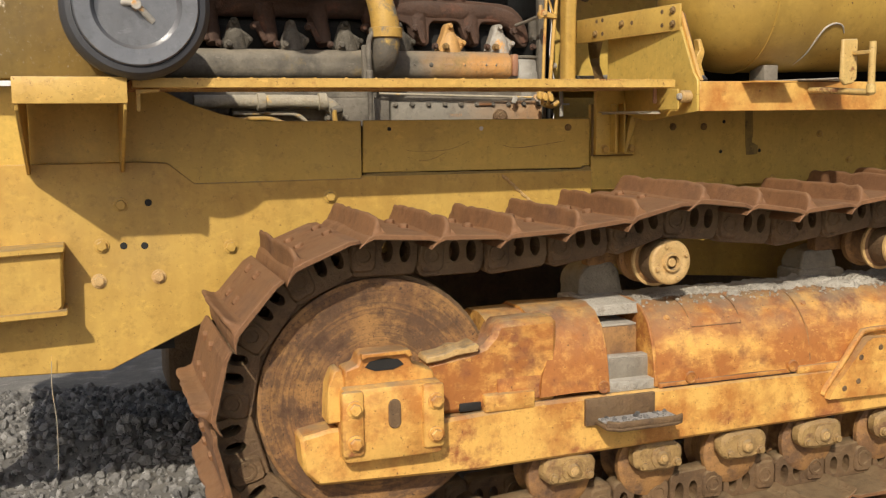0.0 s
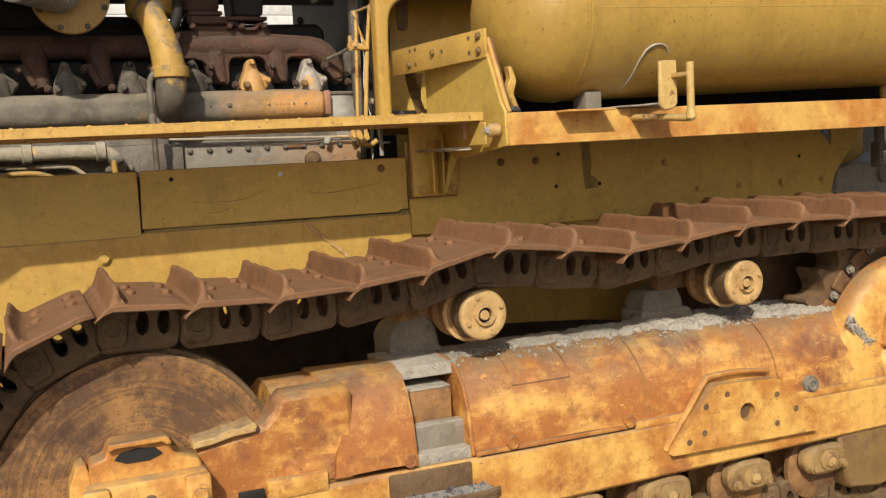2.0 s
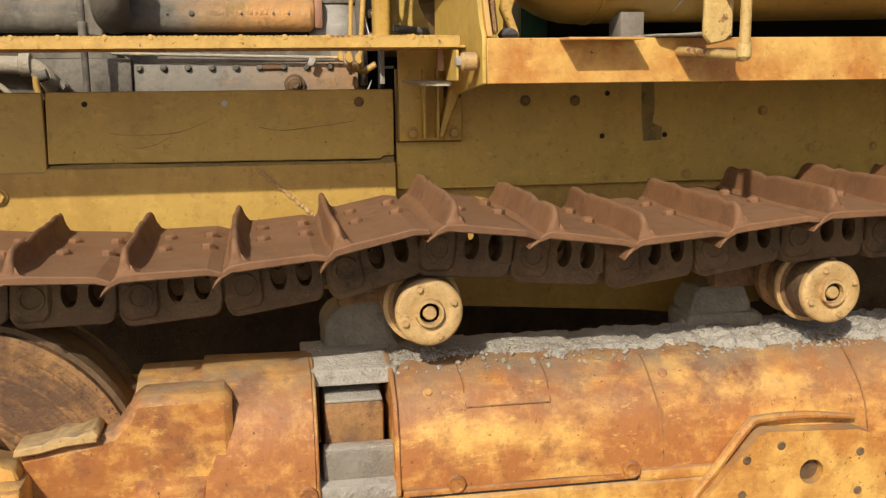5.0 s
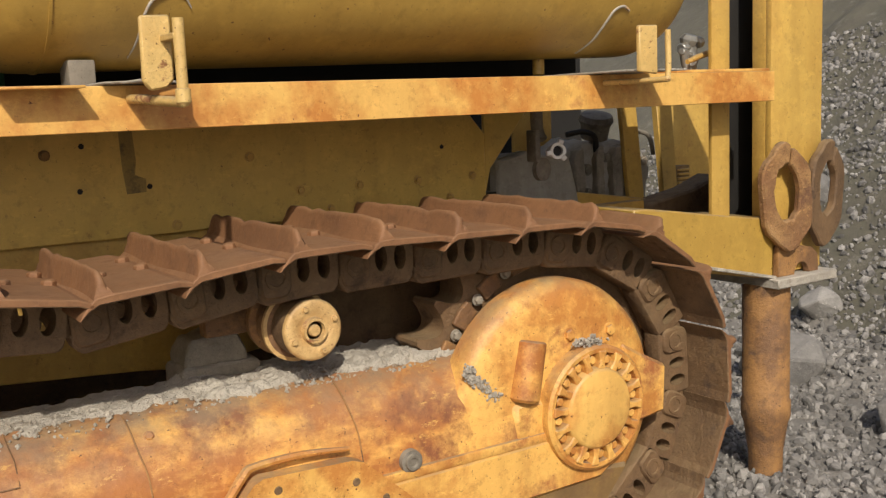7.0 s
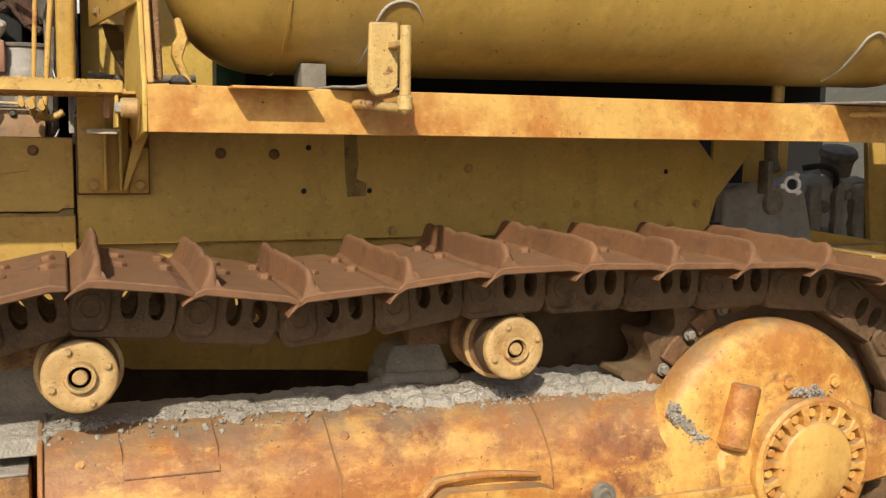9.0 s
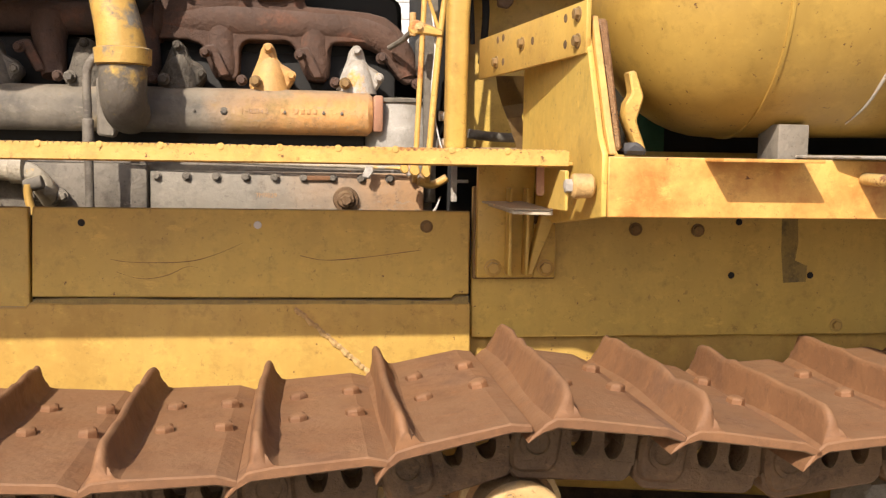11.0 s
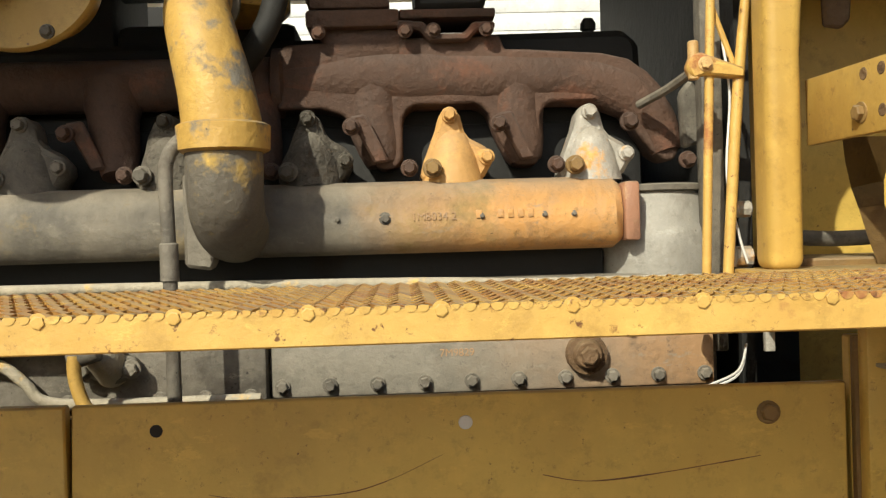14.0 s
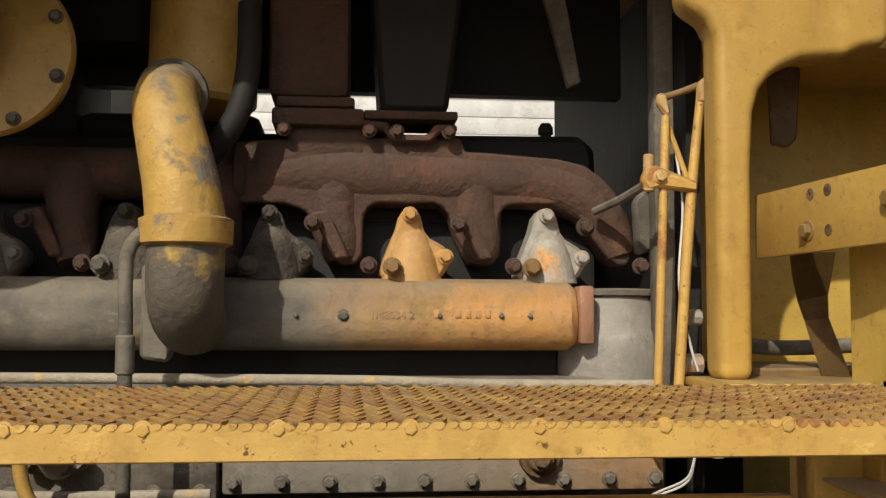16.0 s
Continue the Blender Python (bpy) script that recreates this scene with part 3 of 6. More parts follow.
def grouser_mesh(seed):
    rnd = random.Random(seed)
    L = PITCH
    own = bmesh.new()
    span = Y_IN - Y_OUT - 0.008
    rows = []
    # stations along the bar: (distance from the outer end, drop of the worn corner)
    stations = [(0.0, 0.034), (0.006, 0.018), (0.018, 0.007), (0.034, 0.002)]
    stations += [(0.034 + (span - 0.068) * k / 12, 0.0) for k in range(1, 12)]
    stations += [(span - u, drop) for u, drop in stations[3::-1]]
    for u, drop in stations:
        bow = 0.012 * math.sin(2.2 * u / span * math.pi + seed) * L
        h = 0.142 + rnd.uniform(-0.003, 0.003) - drop - (0.006 if rnd.random() < 0.12 else 0.0)
        flare = 0.03 * L * drop / 0.034
        rows.append([own.verts.new((x * L + bow, Y_OUT + 0.004 + u, z)) for x, z in
                     ((-0.455, 0.070), (-0.414, 0.094), (-0.392, h - 0.014), (-0.380, h - 0.005), (-0.360, h), (-0.336, h - 0.001), (-0.320, h - 0.008), (-0.310, h - 0.020), (-0.290, 0.098), (-0.262, 0.086), (-0.215 + flare / L, 0.0805))])
    for a, b in zip(rows, rows[1:]):
        for j in range(10):
            own.faces.new((a[j], a[j + 1], b[j + 1], b[j]))
        own.faces.new((a[10], a[0], b[0], b[10]))
    own.faces.new(rows[0])
    own.faces.new(rows[-1][::-1])
    bmesh.ops.recalc_face_normals(own, faces=own.faces)
    data = bpy.data.meshes.new("grouser")
    own.to_mesh(data)
    own.free()
    data.materials.append(M_RUST)
    data.shade_smooth()
    data.set_sharp_from_angle(angle=radians(62))
    return data


def link_mesh(y0, y1):
    """One side of a chain link, with its round ends and two slots under the shoe."""
    L = PITCH
    own = bmesh.new()
    ym = (y0 + y1) / 2
    # running rail with a rounded heel
    slab([(-0.555 * L, -0.034), (-0.550 * L, -0.058), (-0.52 * L, -0.078), (-0.46 * L, -0.090), (0.36 * L, -0.080), (0.42 * L, -0.066), (0.435 * L, -0.036)], y0, y1, "y", 0.005, own)
    # seat under the shoe
    slab([(-0.42 * L, 0.040), (0.435 * L, 0.040), (0.435 * L, 0.062), (-0.42 * L, 0.062)], y0 + 0.002, y1 - 0.004, "y", 0.003, own)

    def hole_side(c, s):
        """One half of the rim of an oval opening."""
        return [(c + s * 0.082 * L * math.cos(radians(d)), 0.002 + 0.040 * math.sin(radians(d))) for d in (-90, -65, -40, -15, 15, 40, 65, 90)]
    c1, c2 = 0.00 * L, 0.255 * L
    lo, hi = -0.046, 0.050
    slab([(-0.30 * L, lo), (c1, lo)] + hole_side(c1, -1) + [(c1, hi), (-0.30 * L, hi)], y0 + 0.001, y1 - 0.003, "y", 0.0, own)
    slab(hole_side(c1, 1) + [(c1, hi), (c2, hi)] + hole_side(c2, -1)[::-1] + [(c2, lo), (c1, lo)], y0 + 0.001, y1 - 0.003, "y", 0.0, own)
    slab(hole_side(c2, 1) + [(c2, hi), (0.433 * L, hi), (0.433 * L, lo), (c2, lo)], y0 + 0.001, y1 - 0.003, "y", 0.0, own)
    # raised cheek with the pin boss
    slab([(-0.540 * L, -0.030), (-0.52 * L, -0.064), (-0.46 * L, -0.074), (-0.22 * L, -0.070), (-0.165 * L, -0.050), (-0.16 * L, 0.028), (-0.20 * L, 0.046), (-0.47 * L, 0.050), (-0.53 * L, 0.030)], y0 - 0.010, y1 - 0.006, "y", 0.007, own)
    lathe([(0.010, 0.0), (0.010, 0.020), (0.0, 0.024), (0.0, 0.034), (0.012, 0.037)], (-0.345 * L, y0 - 0.015, -0.012), (0, 1, 0), 18, own)
    data = bpy.data.meshes.new("track_link")
    bmesh.ops.recalc_face_normals(own, faces=own.faces)
    own.to_mesh(data)
    own.free()
    data.materials.append(M_LINK)
    data.shade_smooth()
    data.set_sharp_from_angle(angle=radians(38))
    return data


def build_track():
    track = empty("crawler_track", (0.4, -0.5, GZ), "rusty brown steel crawler track with single-grouser shoes", "crawler track")
    shoe, out_link, in_link = shoe_mesh(), link_mesh(-0.675, -0.600), link_mesh(-0.410, -0.335)
    grousers = [grouser_mesh(s) for s in range(5)]
    worn = lathe([(-0.004, 0.0), (-0.004, 0.021), (0.009, 0.0205), (0.013, 0.018), (0.015, 0.012), (0.0155, 0.0)], (0, 0, 0), (0, -1, 0), 6)
    crumbled(worn, 0.012, 0.0045, 1.7)
    head = bpy.data.meshes.new("shoe_bolt")
    worn.to_mesh(head)
    worn.free()
    head.materials.append(M_RUST)
    pin = bpy.data.meshes.new("track_pin")
    b = cyl((0, -0.66, -0.004), (0, -0.35, -0.004), 0.044, 16)
    b.to_mesh(pin)
    b.free()
    pin.materials.append(M_LINK)
    for k in range(PADS):
        a, b2 = PINS[k], PINS[(k + 1) % PADS]
        d = (b2 - a).normalized()
        ang = math.degrees(math.atan2(d.z, d.x))
        mid = (a + b2) / 2
        m = pose(mid.x, 0, mid.z, 0, -ang, 0)
        s = part("track_shoe", shoe, M_RUST, track, m=m)
        part("grouser", grousers[k % 5], M_RUST, s, m=pose(0, 0, 0))
        for x in (-0.085, 0.115):
            for y in (-0.585, -0.41):
                part("shoe_bolt", head, M_RUST, s, m=pose(x * 0.55 + 0.020, y, 0.080, -90, 0, 0))
        part("track_link", out_link, M_LINK, track, m=m)
        part("track_link", in_link, M_LINK, track, m=m)
        part("track_pin", pin, M_LINK, track, m=pose(a.x, 0, a.z))


build_track()

# ---- idler, sprocket and rollers ----


def build_idler():
    cx, cz = IDLER
    ob = empty("idler_wheel", (cx, -0.52, cz - 0.47), "large rusty yellow idler wheel inside the track", "idler wheel")
    part("rim", lathe([(0, 0.40), (0.008, 0.452), (0.045, 0.456), (0.052, 0.44), (0.20, 0.44), (0.205, 0.456), (0.24, 0.452), (0.25, 0.40)],
                      (cx, -0.645, cz), (0, 1, 0), 96), M_LINK, ob, "rim polished by the chain")
    part("disc", lathe([(0.0, 0.0), (0.0, 0.17), (0.003, 0.20), (0.006, 0.33), (0.002, 0.40), (0.0, 0.424), (0.006, 0.436), (0.03, 0.438), (0.04, 0.0)],
                       (cx, -0.665, cz), (0, 1, 0), 96), M_TURNED, ob)


build_idler()


def build_sprocket():
    cx, cz = SPROCKET
    ob = empty("drive_sprocket", (cx, -0.5, cz - 0.58), "worn dark steel drive sprocket with long curved teeth", "sprocket")
    pts = []
    n = 27
    for k in range(n):
        a0 = 360 / n * k + 154.7
        for da, r in ((0.0, 0.606), (1.0, 0.602), (2.0, 0.574), (3.4, 0.548), (5.0, 0.534), (6.67, 0.530), (8.3, 0.534), (9.9, 0.548), (11.3, 0.574), (12.3, 0.602)):
            a = radians(a0 + da)
            pts.append((cx + r * math.cos(a), cz + r * math.sin(a)))
    part("toothed_ring", slab(pts, -0.575, -0.440, "y", 0.0), M_LINK, ob)
    part("hub", cyl((cx, -0.56, cz), (cx, -0.25, cz), 0.30, 40), M_LINK, ob)
    seg = bpy.data.meshes.new("rim_segment")
    b = slab([(0.455, -0.040), (0.512, -0.046), (0.518, 0.0), (0.512, 0.046), (0.455, 0.040)], -0.592, -0.574, "y", 0.004)
    b.to_mesh(seg)
    b.free()
    seg.materials.append(M_IDLER)
    for k in range(22):
        a = radians(k * 360 / 22)
        bolt(ob, cx + 0.488 * math.cos(a), -0.592, cz + 0.488 * math.sin(a), M_DUST, 0.015, 0.018, turn=29 * k)
        m = pose(cx, 0, cz, 0, -(k + 0.5) * 360 / 22, 0)
        part("rim_segment", seg, M_IDLER, ob, m=m)


build_sprocket()


def build_carrier_rollers():
    brackets = {-0.061: ([(-0.320, 0.66), (-0.322, 0.845), (-0.300, 0.880), (-0.265, 0.900), (-0.170, 0.912), (-0.135, 0.87), (-0.120, 0.79), (-0.085, 0.755), (-0.085, 0.66)], None),
                1.083: ([(0.780, 0.66), (0.785, 0.806), (0.800, 0.816), (1.020, 0.812), (1.032, 0.80), (1.038, 0.66)],
                        [(0.800, 0.812), (0.803, 0.860), (0.825, 0.895), (0.87, 0.900), (0.92, 0.912), (0.970, 0.895), (0.990, 0.850), (0.995, 0.812)])}
    for x, (low, high) in brackets.items():
        z = 0.937
        ob = empty("carrier_roller", (x, -0.5, 0.72), "cream-yellow track carrier roller with bolted round end cap", "carrier roller", "carrier rollers")
        part("drum", lathe([(0, 0.060), (0.001, 0.094), (0.006, 0.104), (0.022, 0.105), (0.030, 0.090), (0.10, 0.090), (0.112, 0.106), (0.14, 0.104), (0.15, 0.06)],
                           (x, -0.590, z - 0.004), (0, 1, 0), 48), M_IDLER, ob, "flanged drum, paint worn off the tread")
        part("neck", lathe([(0, 0.070), (0.004, 0.084), (0.05, 0.086), (0.085, 0.083), (0.10, 0.06)], (x, -0.676, z - 0.002), (0, 1, 0), 40), M_LINK, ob, "dark greasy neck")
        part("flange_ring", lathe([(0, 0.096), (0.002, 0.107), (0.014, 0.1075), (0.016, 0.098)], (x, -0.588, z - 0.004), (0, 1, 0), 48), M_ROLL, ob)
        cap = part("cap", lathe([(0.004, 0.0), (0.004, 0.048), (0.0, 0.054), (0.0, 0.080), (0.003, 0.086), (0.008, 0.0895), (0.022, 0.0895), (0.028, 0.078)], (x, -0.702, z), (0, 1, 0), 48), M_ROLL, ob)
        part("plug", lathe([(-0.006, 0.0), (-0.006, 0.015), (-0.002, 0.018), (0.006, 0.019), (0.006, 0.026), (-0.010, 0.029), (-0.010, 0.036), (0.006, 0.040)],
                           (x, -0.704, z), (0, 1, 0), 28), M_ROLL, cap)
        for k in range(4):
            a = radians(90 * k + 22)
            bolt(cap, x + 0.069 * math.cos(a), -0.702, z + 0.069 * math.sin(a), M_ROLL, 0.0085, 0.009, turn=31 * k)
        own = slab(low, -0.420, -0.26, "y", 0.006)
        br = part("bracket", crumbled(own, 0.03, 0.006, x), M_DUST, ob, "bracket caked with grey-brown mud")
        if high:
            part("bracket_top", crumbled(slab(high, -0.405, -0.27, "y", 0.006), 0.03, 0.008, x), M_DUST, br)
        part("axle", cyl((x, -0.45, z), (x, -0.30, z), 0.05, 20), M_IDLER, ob)
        part("axle_arm", box(x - 0.22, x, -0.42, -0.36, z - 0.04, z + 0.04, 0.01), M_IDLER, ob)


build_carrier_rollers()


def build_track_rollers():
    for i, x in enumerate((-0.520, -0.130, 0.268, 0.655, 1.050, 1.44)):
        z = 0.150
        ob = empty("track_roller", (x, -0.55, 0.02), "dusty yellow track roller riding on the lower chain", "track roller", "track rollers")
        part("shell", lathe([(0, 0.06), (0.006, 0.122), (0.014, 0.134), (0.034, 0.136), (0.05, 0.108), (0.10, 0.102), (0.14, 0.108), (0.16, 0.132), (0.17, 0.06)],
                            (x - 0.01, -0.690, z - 0.025), (0, 1, 0), 40), M_IDLER, ob)
        ring = [(x + 0.112 * math.copysign(abs(math.cos(t)) ** 0.75, math.cos(t)), z + 0.022 + 0.062 * math.copysign(abs(math.sin(t)) ** 0.75, math.sin(t))) for t in (2 * math.pi * k / 28 for k in range(28))]
        col = part("collar", crumbled(slab(ring, -0.752, -0.690, "y", 0.014), 0.04, 0.005, x), M_COLLAR, ob, "mud-spattered cast collar")
        part("hub", lathe([(0, 0.0), (0, 0.022), (0.004, 0.026), (0.012, 0.028), (0.016, 0.044), (0.03, 0.048)], (x + 0.008, -0.772, z + 0.020), (0, 1, 0), 24), M_COLLAR, col)
        bolt(col, x + 0.008, -0.771, z + 0.020, M_ROLL, 0.013, 0.008, turn=20 * i)
        for sx in (-0.072, 0.078):
            bolt(col, x + sx, -0.754, z - 0.004, M_COLLAR, 0.015, 0.016, turn=13 * i + 40)


build_track_rollers()

# ---- track frame ----


def clod(own, rnd, at, size):
    """A crumb of dried earth: a small crooked lump."""
    q = Euler((rnd.random() * 6, rnd.random() * 6, rnd.random() * 6)).to_matrix()
    ring = [(1.0, 0.1, 0.45), (0.35, 0.95, 0.5), (-0.75, 0.65, 0.4), (-0.85, -0.55, 0.5), (0.3, -1.0, 0.4)]
    top = [own.verts.new(Vector(at) + q @ Vector(p) * size * rnd.uniform(0.8, 1.15)) for p in ring]
    low = [own.verts.new(Vector(at) + q @ Vector((p[0] * 1.1, p[1] * 1.1, -p[2])) * size * rnd.uniform(0.8, 1.15)) for p in ring]
    own.faces.new(top)
    own.faces.new(low[::-1])
    for i in range(5):
        own.faces.new((low[i], low[(i + 1) % 5], top[(i + 1) % 5], top[i]))


SHOULDER = [(-0.30, 0.70), (-0.44, 0.768), (-0.56, 0.772), (-0.63, 0.752), (-0.690, 0.70), (-0.728, 0.62), (-0.748, 0.545), (-0.757, 0.475), (-0.72, 0.462), (-0.30, 0.462)]


def build_track_frame():
    f = empty("roller_frame", (0.4, -0.55, 0.24), "heavy orange-yellow roller frame with rust and dried mud", "roller frame")

    def cover(name, x0, x1, grow=0.0, label="", step=None):
        own = bmesh.new()
        pr = [(y - (grow if y < -0.5 else 0), z + (grow if z > 0.6 else 0)) for y, z in SHOULDER]
        rings = []
        n = max(2, int((x1 - x0) / 0.06))
        for i in range(n + 1):
            x = x0 + (x1 - x0) * i / n
            back = [(1 - i / n) * np.interp(z, *step) if step and y < -0.6 else 0.0 for y, z in pr]
            rings.append([own.verts.new((x + back[k], y + 0.004 * noise.noise(Vector((x * 5, y * 4, z * 4))), z + 0.006 * noise.noise(Vector((x * 5, y * 4 + 8, z * 4))))) for k, (y, z) in enumerate(pr)])
        m = len(pr)
        for A, B in zip(rings, rings[1:]):
            for k in range(m):
                own.faces.new((A[k], A[(k + 1) % m], B[(k + 1) % m], B[k]))
        own.faces.new(rings[0])
        own.faces.new(rings[-1][::-1])
        return part(name, own, M_COVER, f, label)

    # long lower rail, pointed towards the front
    part("lower_rail", slab([(-1.50, 0.245), (-1.55, 0.30), (-1.56, 0.425), (-1.45, 0.445), (-1.06, 0.43), (-0.66, 0.455), (2.05, 0.455), (2.25, 0.36), (2.1, 0.27), (1.4, 0.262), (-0.9, 0.225)],
                            -0.770, -0.56, "y", 0.012), M_FRAME, f, "rusty yellow side rail")
    part("inner_rail", box(-1.2, 1.9, -0.42, -0.30, 0.25, 0.70, 0.01), M_FRAME, f)
    cover("front_cover", -0.82, -0.575)
    cov2 = cover("spring_cover", -0.655, -0.372, 0.012, "rusted spring cover with chipped yellow edge", ((0.45, 0.53, 0.55, 0.62, 0.70, 0.78), (0.0, 0.002, 0.012, 0.050, 0.030, 0.0)))
    # tapered yoke arm towards the idler bearing
    part("yoke_arm", slab([(-1.10, 0.44), (-1.10, 0.640), (-0.93, 0.664), (-0.87, 0.684), (-0.835, 0.72), (-0.815, 0.764), (-0.575, 0.768), (-0.575, 0.44)], -0.745, -0.60, "y", 0.02), M_COVER, f)
    part("yoke_lip", slab([(-1.10, 0.642), (-1.095, 0.664), (-1.03, 0.672), (-0.99, 0.690), (-0.95, 0.686), (-0.91, 0.702), (-0.895, 0.690), (-0.90, 0.668), (-0.98, 0.662), (-1.04, 0.648)], -0.765, -0.66, "y", 0.004), M_ROLL, f, "chipped pale yellow lip")
    # Black box painted for the shadow in the yoke notch.
    part("yoke_gap", box(-0.97, -0.885, -0.752, -0.70, 0.447, 0.478, 0.004), M_BLACK, f)
    part("yoke_pad", box(-0.88, -0.68, -0.776, -0.70, 0.44, 0.505, 0.008), M_FRAME, f)
    # opening with the recoil block seen inside
    slot = part("slot_floor", box(-0.372, -0.150, -0.752, -0.42, 0.455, 0.496, 0.004), M_MUD, f, "open slot caked with grey mud")
    part("slot_block", box(-0.340, -0.180, -0.655, -0.42, 0.490, 0.692, 0.014), M_IDLER, slot)
    part("block_dirt", box(-0.336, -0.184, -0.650, -0.43, 0.690, 0.698, 0.003), M_MUD, slot)
    part("slot_step", box(-0.350, -0.155, -0.706, -0.650, 0.490, 0.575, 0.010), M_DUST, slot)
    part("step_crust", box(-0.346, -0.160, -0.702, -0.655, 0.573, 0.582, 0.003), M_MUD, slot)
    part("slot_cap", slab([(-0.36, 0.742), (-0.55, 0.748), (-0.625, 0.728), (-0.61, 0.770), (-0.36, 0.785)], -0.390, -0.140, "x", 0.004), M_MUD, slot)
    for x in (-0.374, -0.163):
        part("slot_rib", slab([(-0.36, 0.46), (-0.36, 0.776), (-0.56, 0.782), (-0.64, 0.758), (-0.70, 0.705), (-0.738, 0.62), (-0.766, 0.475), (-0.766, 0.462)], x, x + 0.013, "x", 0.003), M_COVER, slot)
    main = cover("main_cover", -0.149, 1.80)
    part("seam_strip", box(-0.145, 0.500, -0.764, -0.735, 0.452, 0.474, 0.004), M_COVER, f)
    part("seam_ridge", box(0.505, 2.02, -0.769, -0.735, 0.448, 0.482, 0.008), M_FRAME, f)
    for x, y, z, rr in ((-0.064, -0.678, 0.712, 0.014), (0.175, -0.700, 0.665, 0.011), (0.60, -0.668, 0.72, 0.016)):
        bolt(main, x, y, z, M_COVER, rr * 0.75, 0.008, rx=-38 if z > 0.6 else 6)
    for x in (0.028, 0.262):
        part("weld_line", tube([(x, -0.560, 0.7725), (x, -0.630, 0.752), (x + 0.004, -0.666, 0.726), (x + 0.006, -0.702, 0.676)], 0.0018, 6), M_IDLER, main)
    part("weld_line", tube([(0.034, -0.7045, 0.673), (0.268, -0.7045, 0.673)], 0.0025, 6), M_IDLER, main)
    for x in (0.565, 1.18):
        part("weld_seam", tube([(x, -0.50, 0.772), (x - 0.01, -0.630, 0.753), (x - 0.005, -0.690, 0.702), (x + 0.01, -0.729, 0.62), (x + 0.012, -0.754, 0.50)], 0.0026, 8), M_IDLER, main)
    part("cover_edge", box(-0.13, 0.50, -0.7665, -0.755, 0.4555, 0.4590, 0.0), M_BLACK, main)
    # bolted guide plate with a hole
    gp = part("guide_plate", pierced([(0.645, 0.335), (0.665, 0.375), (0.83, 0.565), (0.86, 0.578), (1.13, 0.566), (1.17, 0.552), (1.335, 0.40), (1.345, 0.325)], arc(0.995, 0.452, 0.036, 0, 345, 23), -0.800, -0.752), M_FRAME, f, "yellow bolted guide plate with a round hole")
    part("weld_ridge", tube([(0.630, -0.772, 0.350), (0.650, -0.772, 0.385), (0.735, -0.772, 0.490), (0.810, -0.770, 0.585), (0.850, -0.764, 0.604), (0.99, -0.762, 0.606), (1.14, -0.764, 0.590)], [0.010, 0.013, 0.013, 0.014, 0.012, 0.011, 0.007], 8), M_FRAME, gp, "chipped weld ridge")
    # Dark disc stands for the shade inside the hole.
    part("hole_back", lathe([(0, 0), (0, 0.033), (0.003, 0.034)], (0.995, -0.7735, 0.452), (0, 1, 0), 20), M_LINK, gp)
    for x, z in ((0.80, 0.50), (1.14, 0.50), (0.79, 0.40), (1.14, 0.385), (0.90, 0.535), (1.235, 0.43), (0.72, 0.375)):
        part("hole", lathe([(0, 0), (0, 0.0105), (0.002, 0.0125), (0.006, 0.013)], (x, -0.8025, z), (0, 1, 0), 14), M_LINK, gp)
    tb = part("grease_boss", lathe([(0.006, 0.0), (0.006, 0.012), (0.0, 0.016), (0.0, 0.024), (0.008, 0.026), (0.010, 0.036), (0.03, 0.038)], (1.348, -0.778, 0.502), (0, 1, 0), 20), M_GREY, f)
    # foot step bolted to the rail
    st = part("step_bracket", box(-0.475, -0.175, -0.786, -0.768, 0.345, 0.450, 0.004), M_LINK, f, "dark steel foot step filled with grit")
    part("step_tread", slab([(-0.440, -0.786), (-0.125, -0.786), (-0.110, -0.82), (-0.12, -0.895), (-0.15, -0.912), (-0.40, -0.912), (-0.440, -0.88)], 0.352, 0.366, "z", 0.004), M_LINK, st)
    part("step_lip", slab([(-0.440, -0.880), (-0.40, -0.912), (-0.15, -0.912), (-0.120, -0.895), (-0.120, -0.882), (-0.155, -0.898), (-0.395, -0.898), (-0.430, -0.870)], 0.364, 0.388, "z", 0.003), M_LINK, st)
    own = bmesh.new()
    rnd = random.Random(8)
    slab([(-0.428, -0.788), (-0.128, -0.788), (-0.130, -0.885), (-0.16, -0.895), (-0.39, -0.895), (-0.425, -0.87)], 0.3665, 0.374, "z", 0.003, own)
    for _ in range(90):
        clod(own, rnd, (rnd.uniform(-0.42, -0.14), rnd.uniform(-0.885, -0.79), 0.375), 0.003 + 0.009 * rnd.random() ** 3)
    part("grit", own, M_STONE, st, smooth=False)
    # idler bearing block in front
    bb = part("bearing_block", box(-1.425, -1.065, -0.845, -0.70, 0.335, 0.600, 0.022), M_FRAME, f, "idler bearing block with four bolts")
    for x in (-1.39, -1.10):
        part("cheek", box(x - 0.045, x + 0.035, -0.862, -0.83, 0.365, 0.595, 0.014), M_FRAME, bb)
        for z in (0.415, 0.535):
            bolt(bb, x, -0.864, z, M_FRAME, 0.022, 0.020)
    part("bearing_top", slab([(-1.41, 0.595), (-1.405, 0.655), (-1.36, 0.668), (-1.35, 0.700), (-1.335, 0.708), (-1.18, 0.708), (-1.170, 0.698), (-1.165, 0.655), (-1.09, 0.632), (-1.08, 0.595)], -0.80, -0.70, "y", 0.006), M_FRAME, bb)
    part("top_lip", slab([(-1.352, 0.690), (-1.350, 0.712), (-1.18, 0.716), (-1.168, 0.692), (-1.185, 0.688), (-1.195, 0.700), (-1.33, 0.698)], -0.825, -0.79, "y", 0.003), M_FRAME, bb)
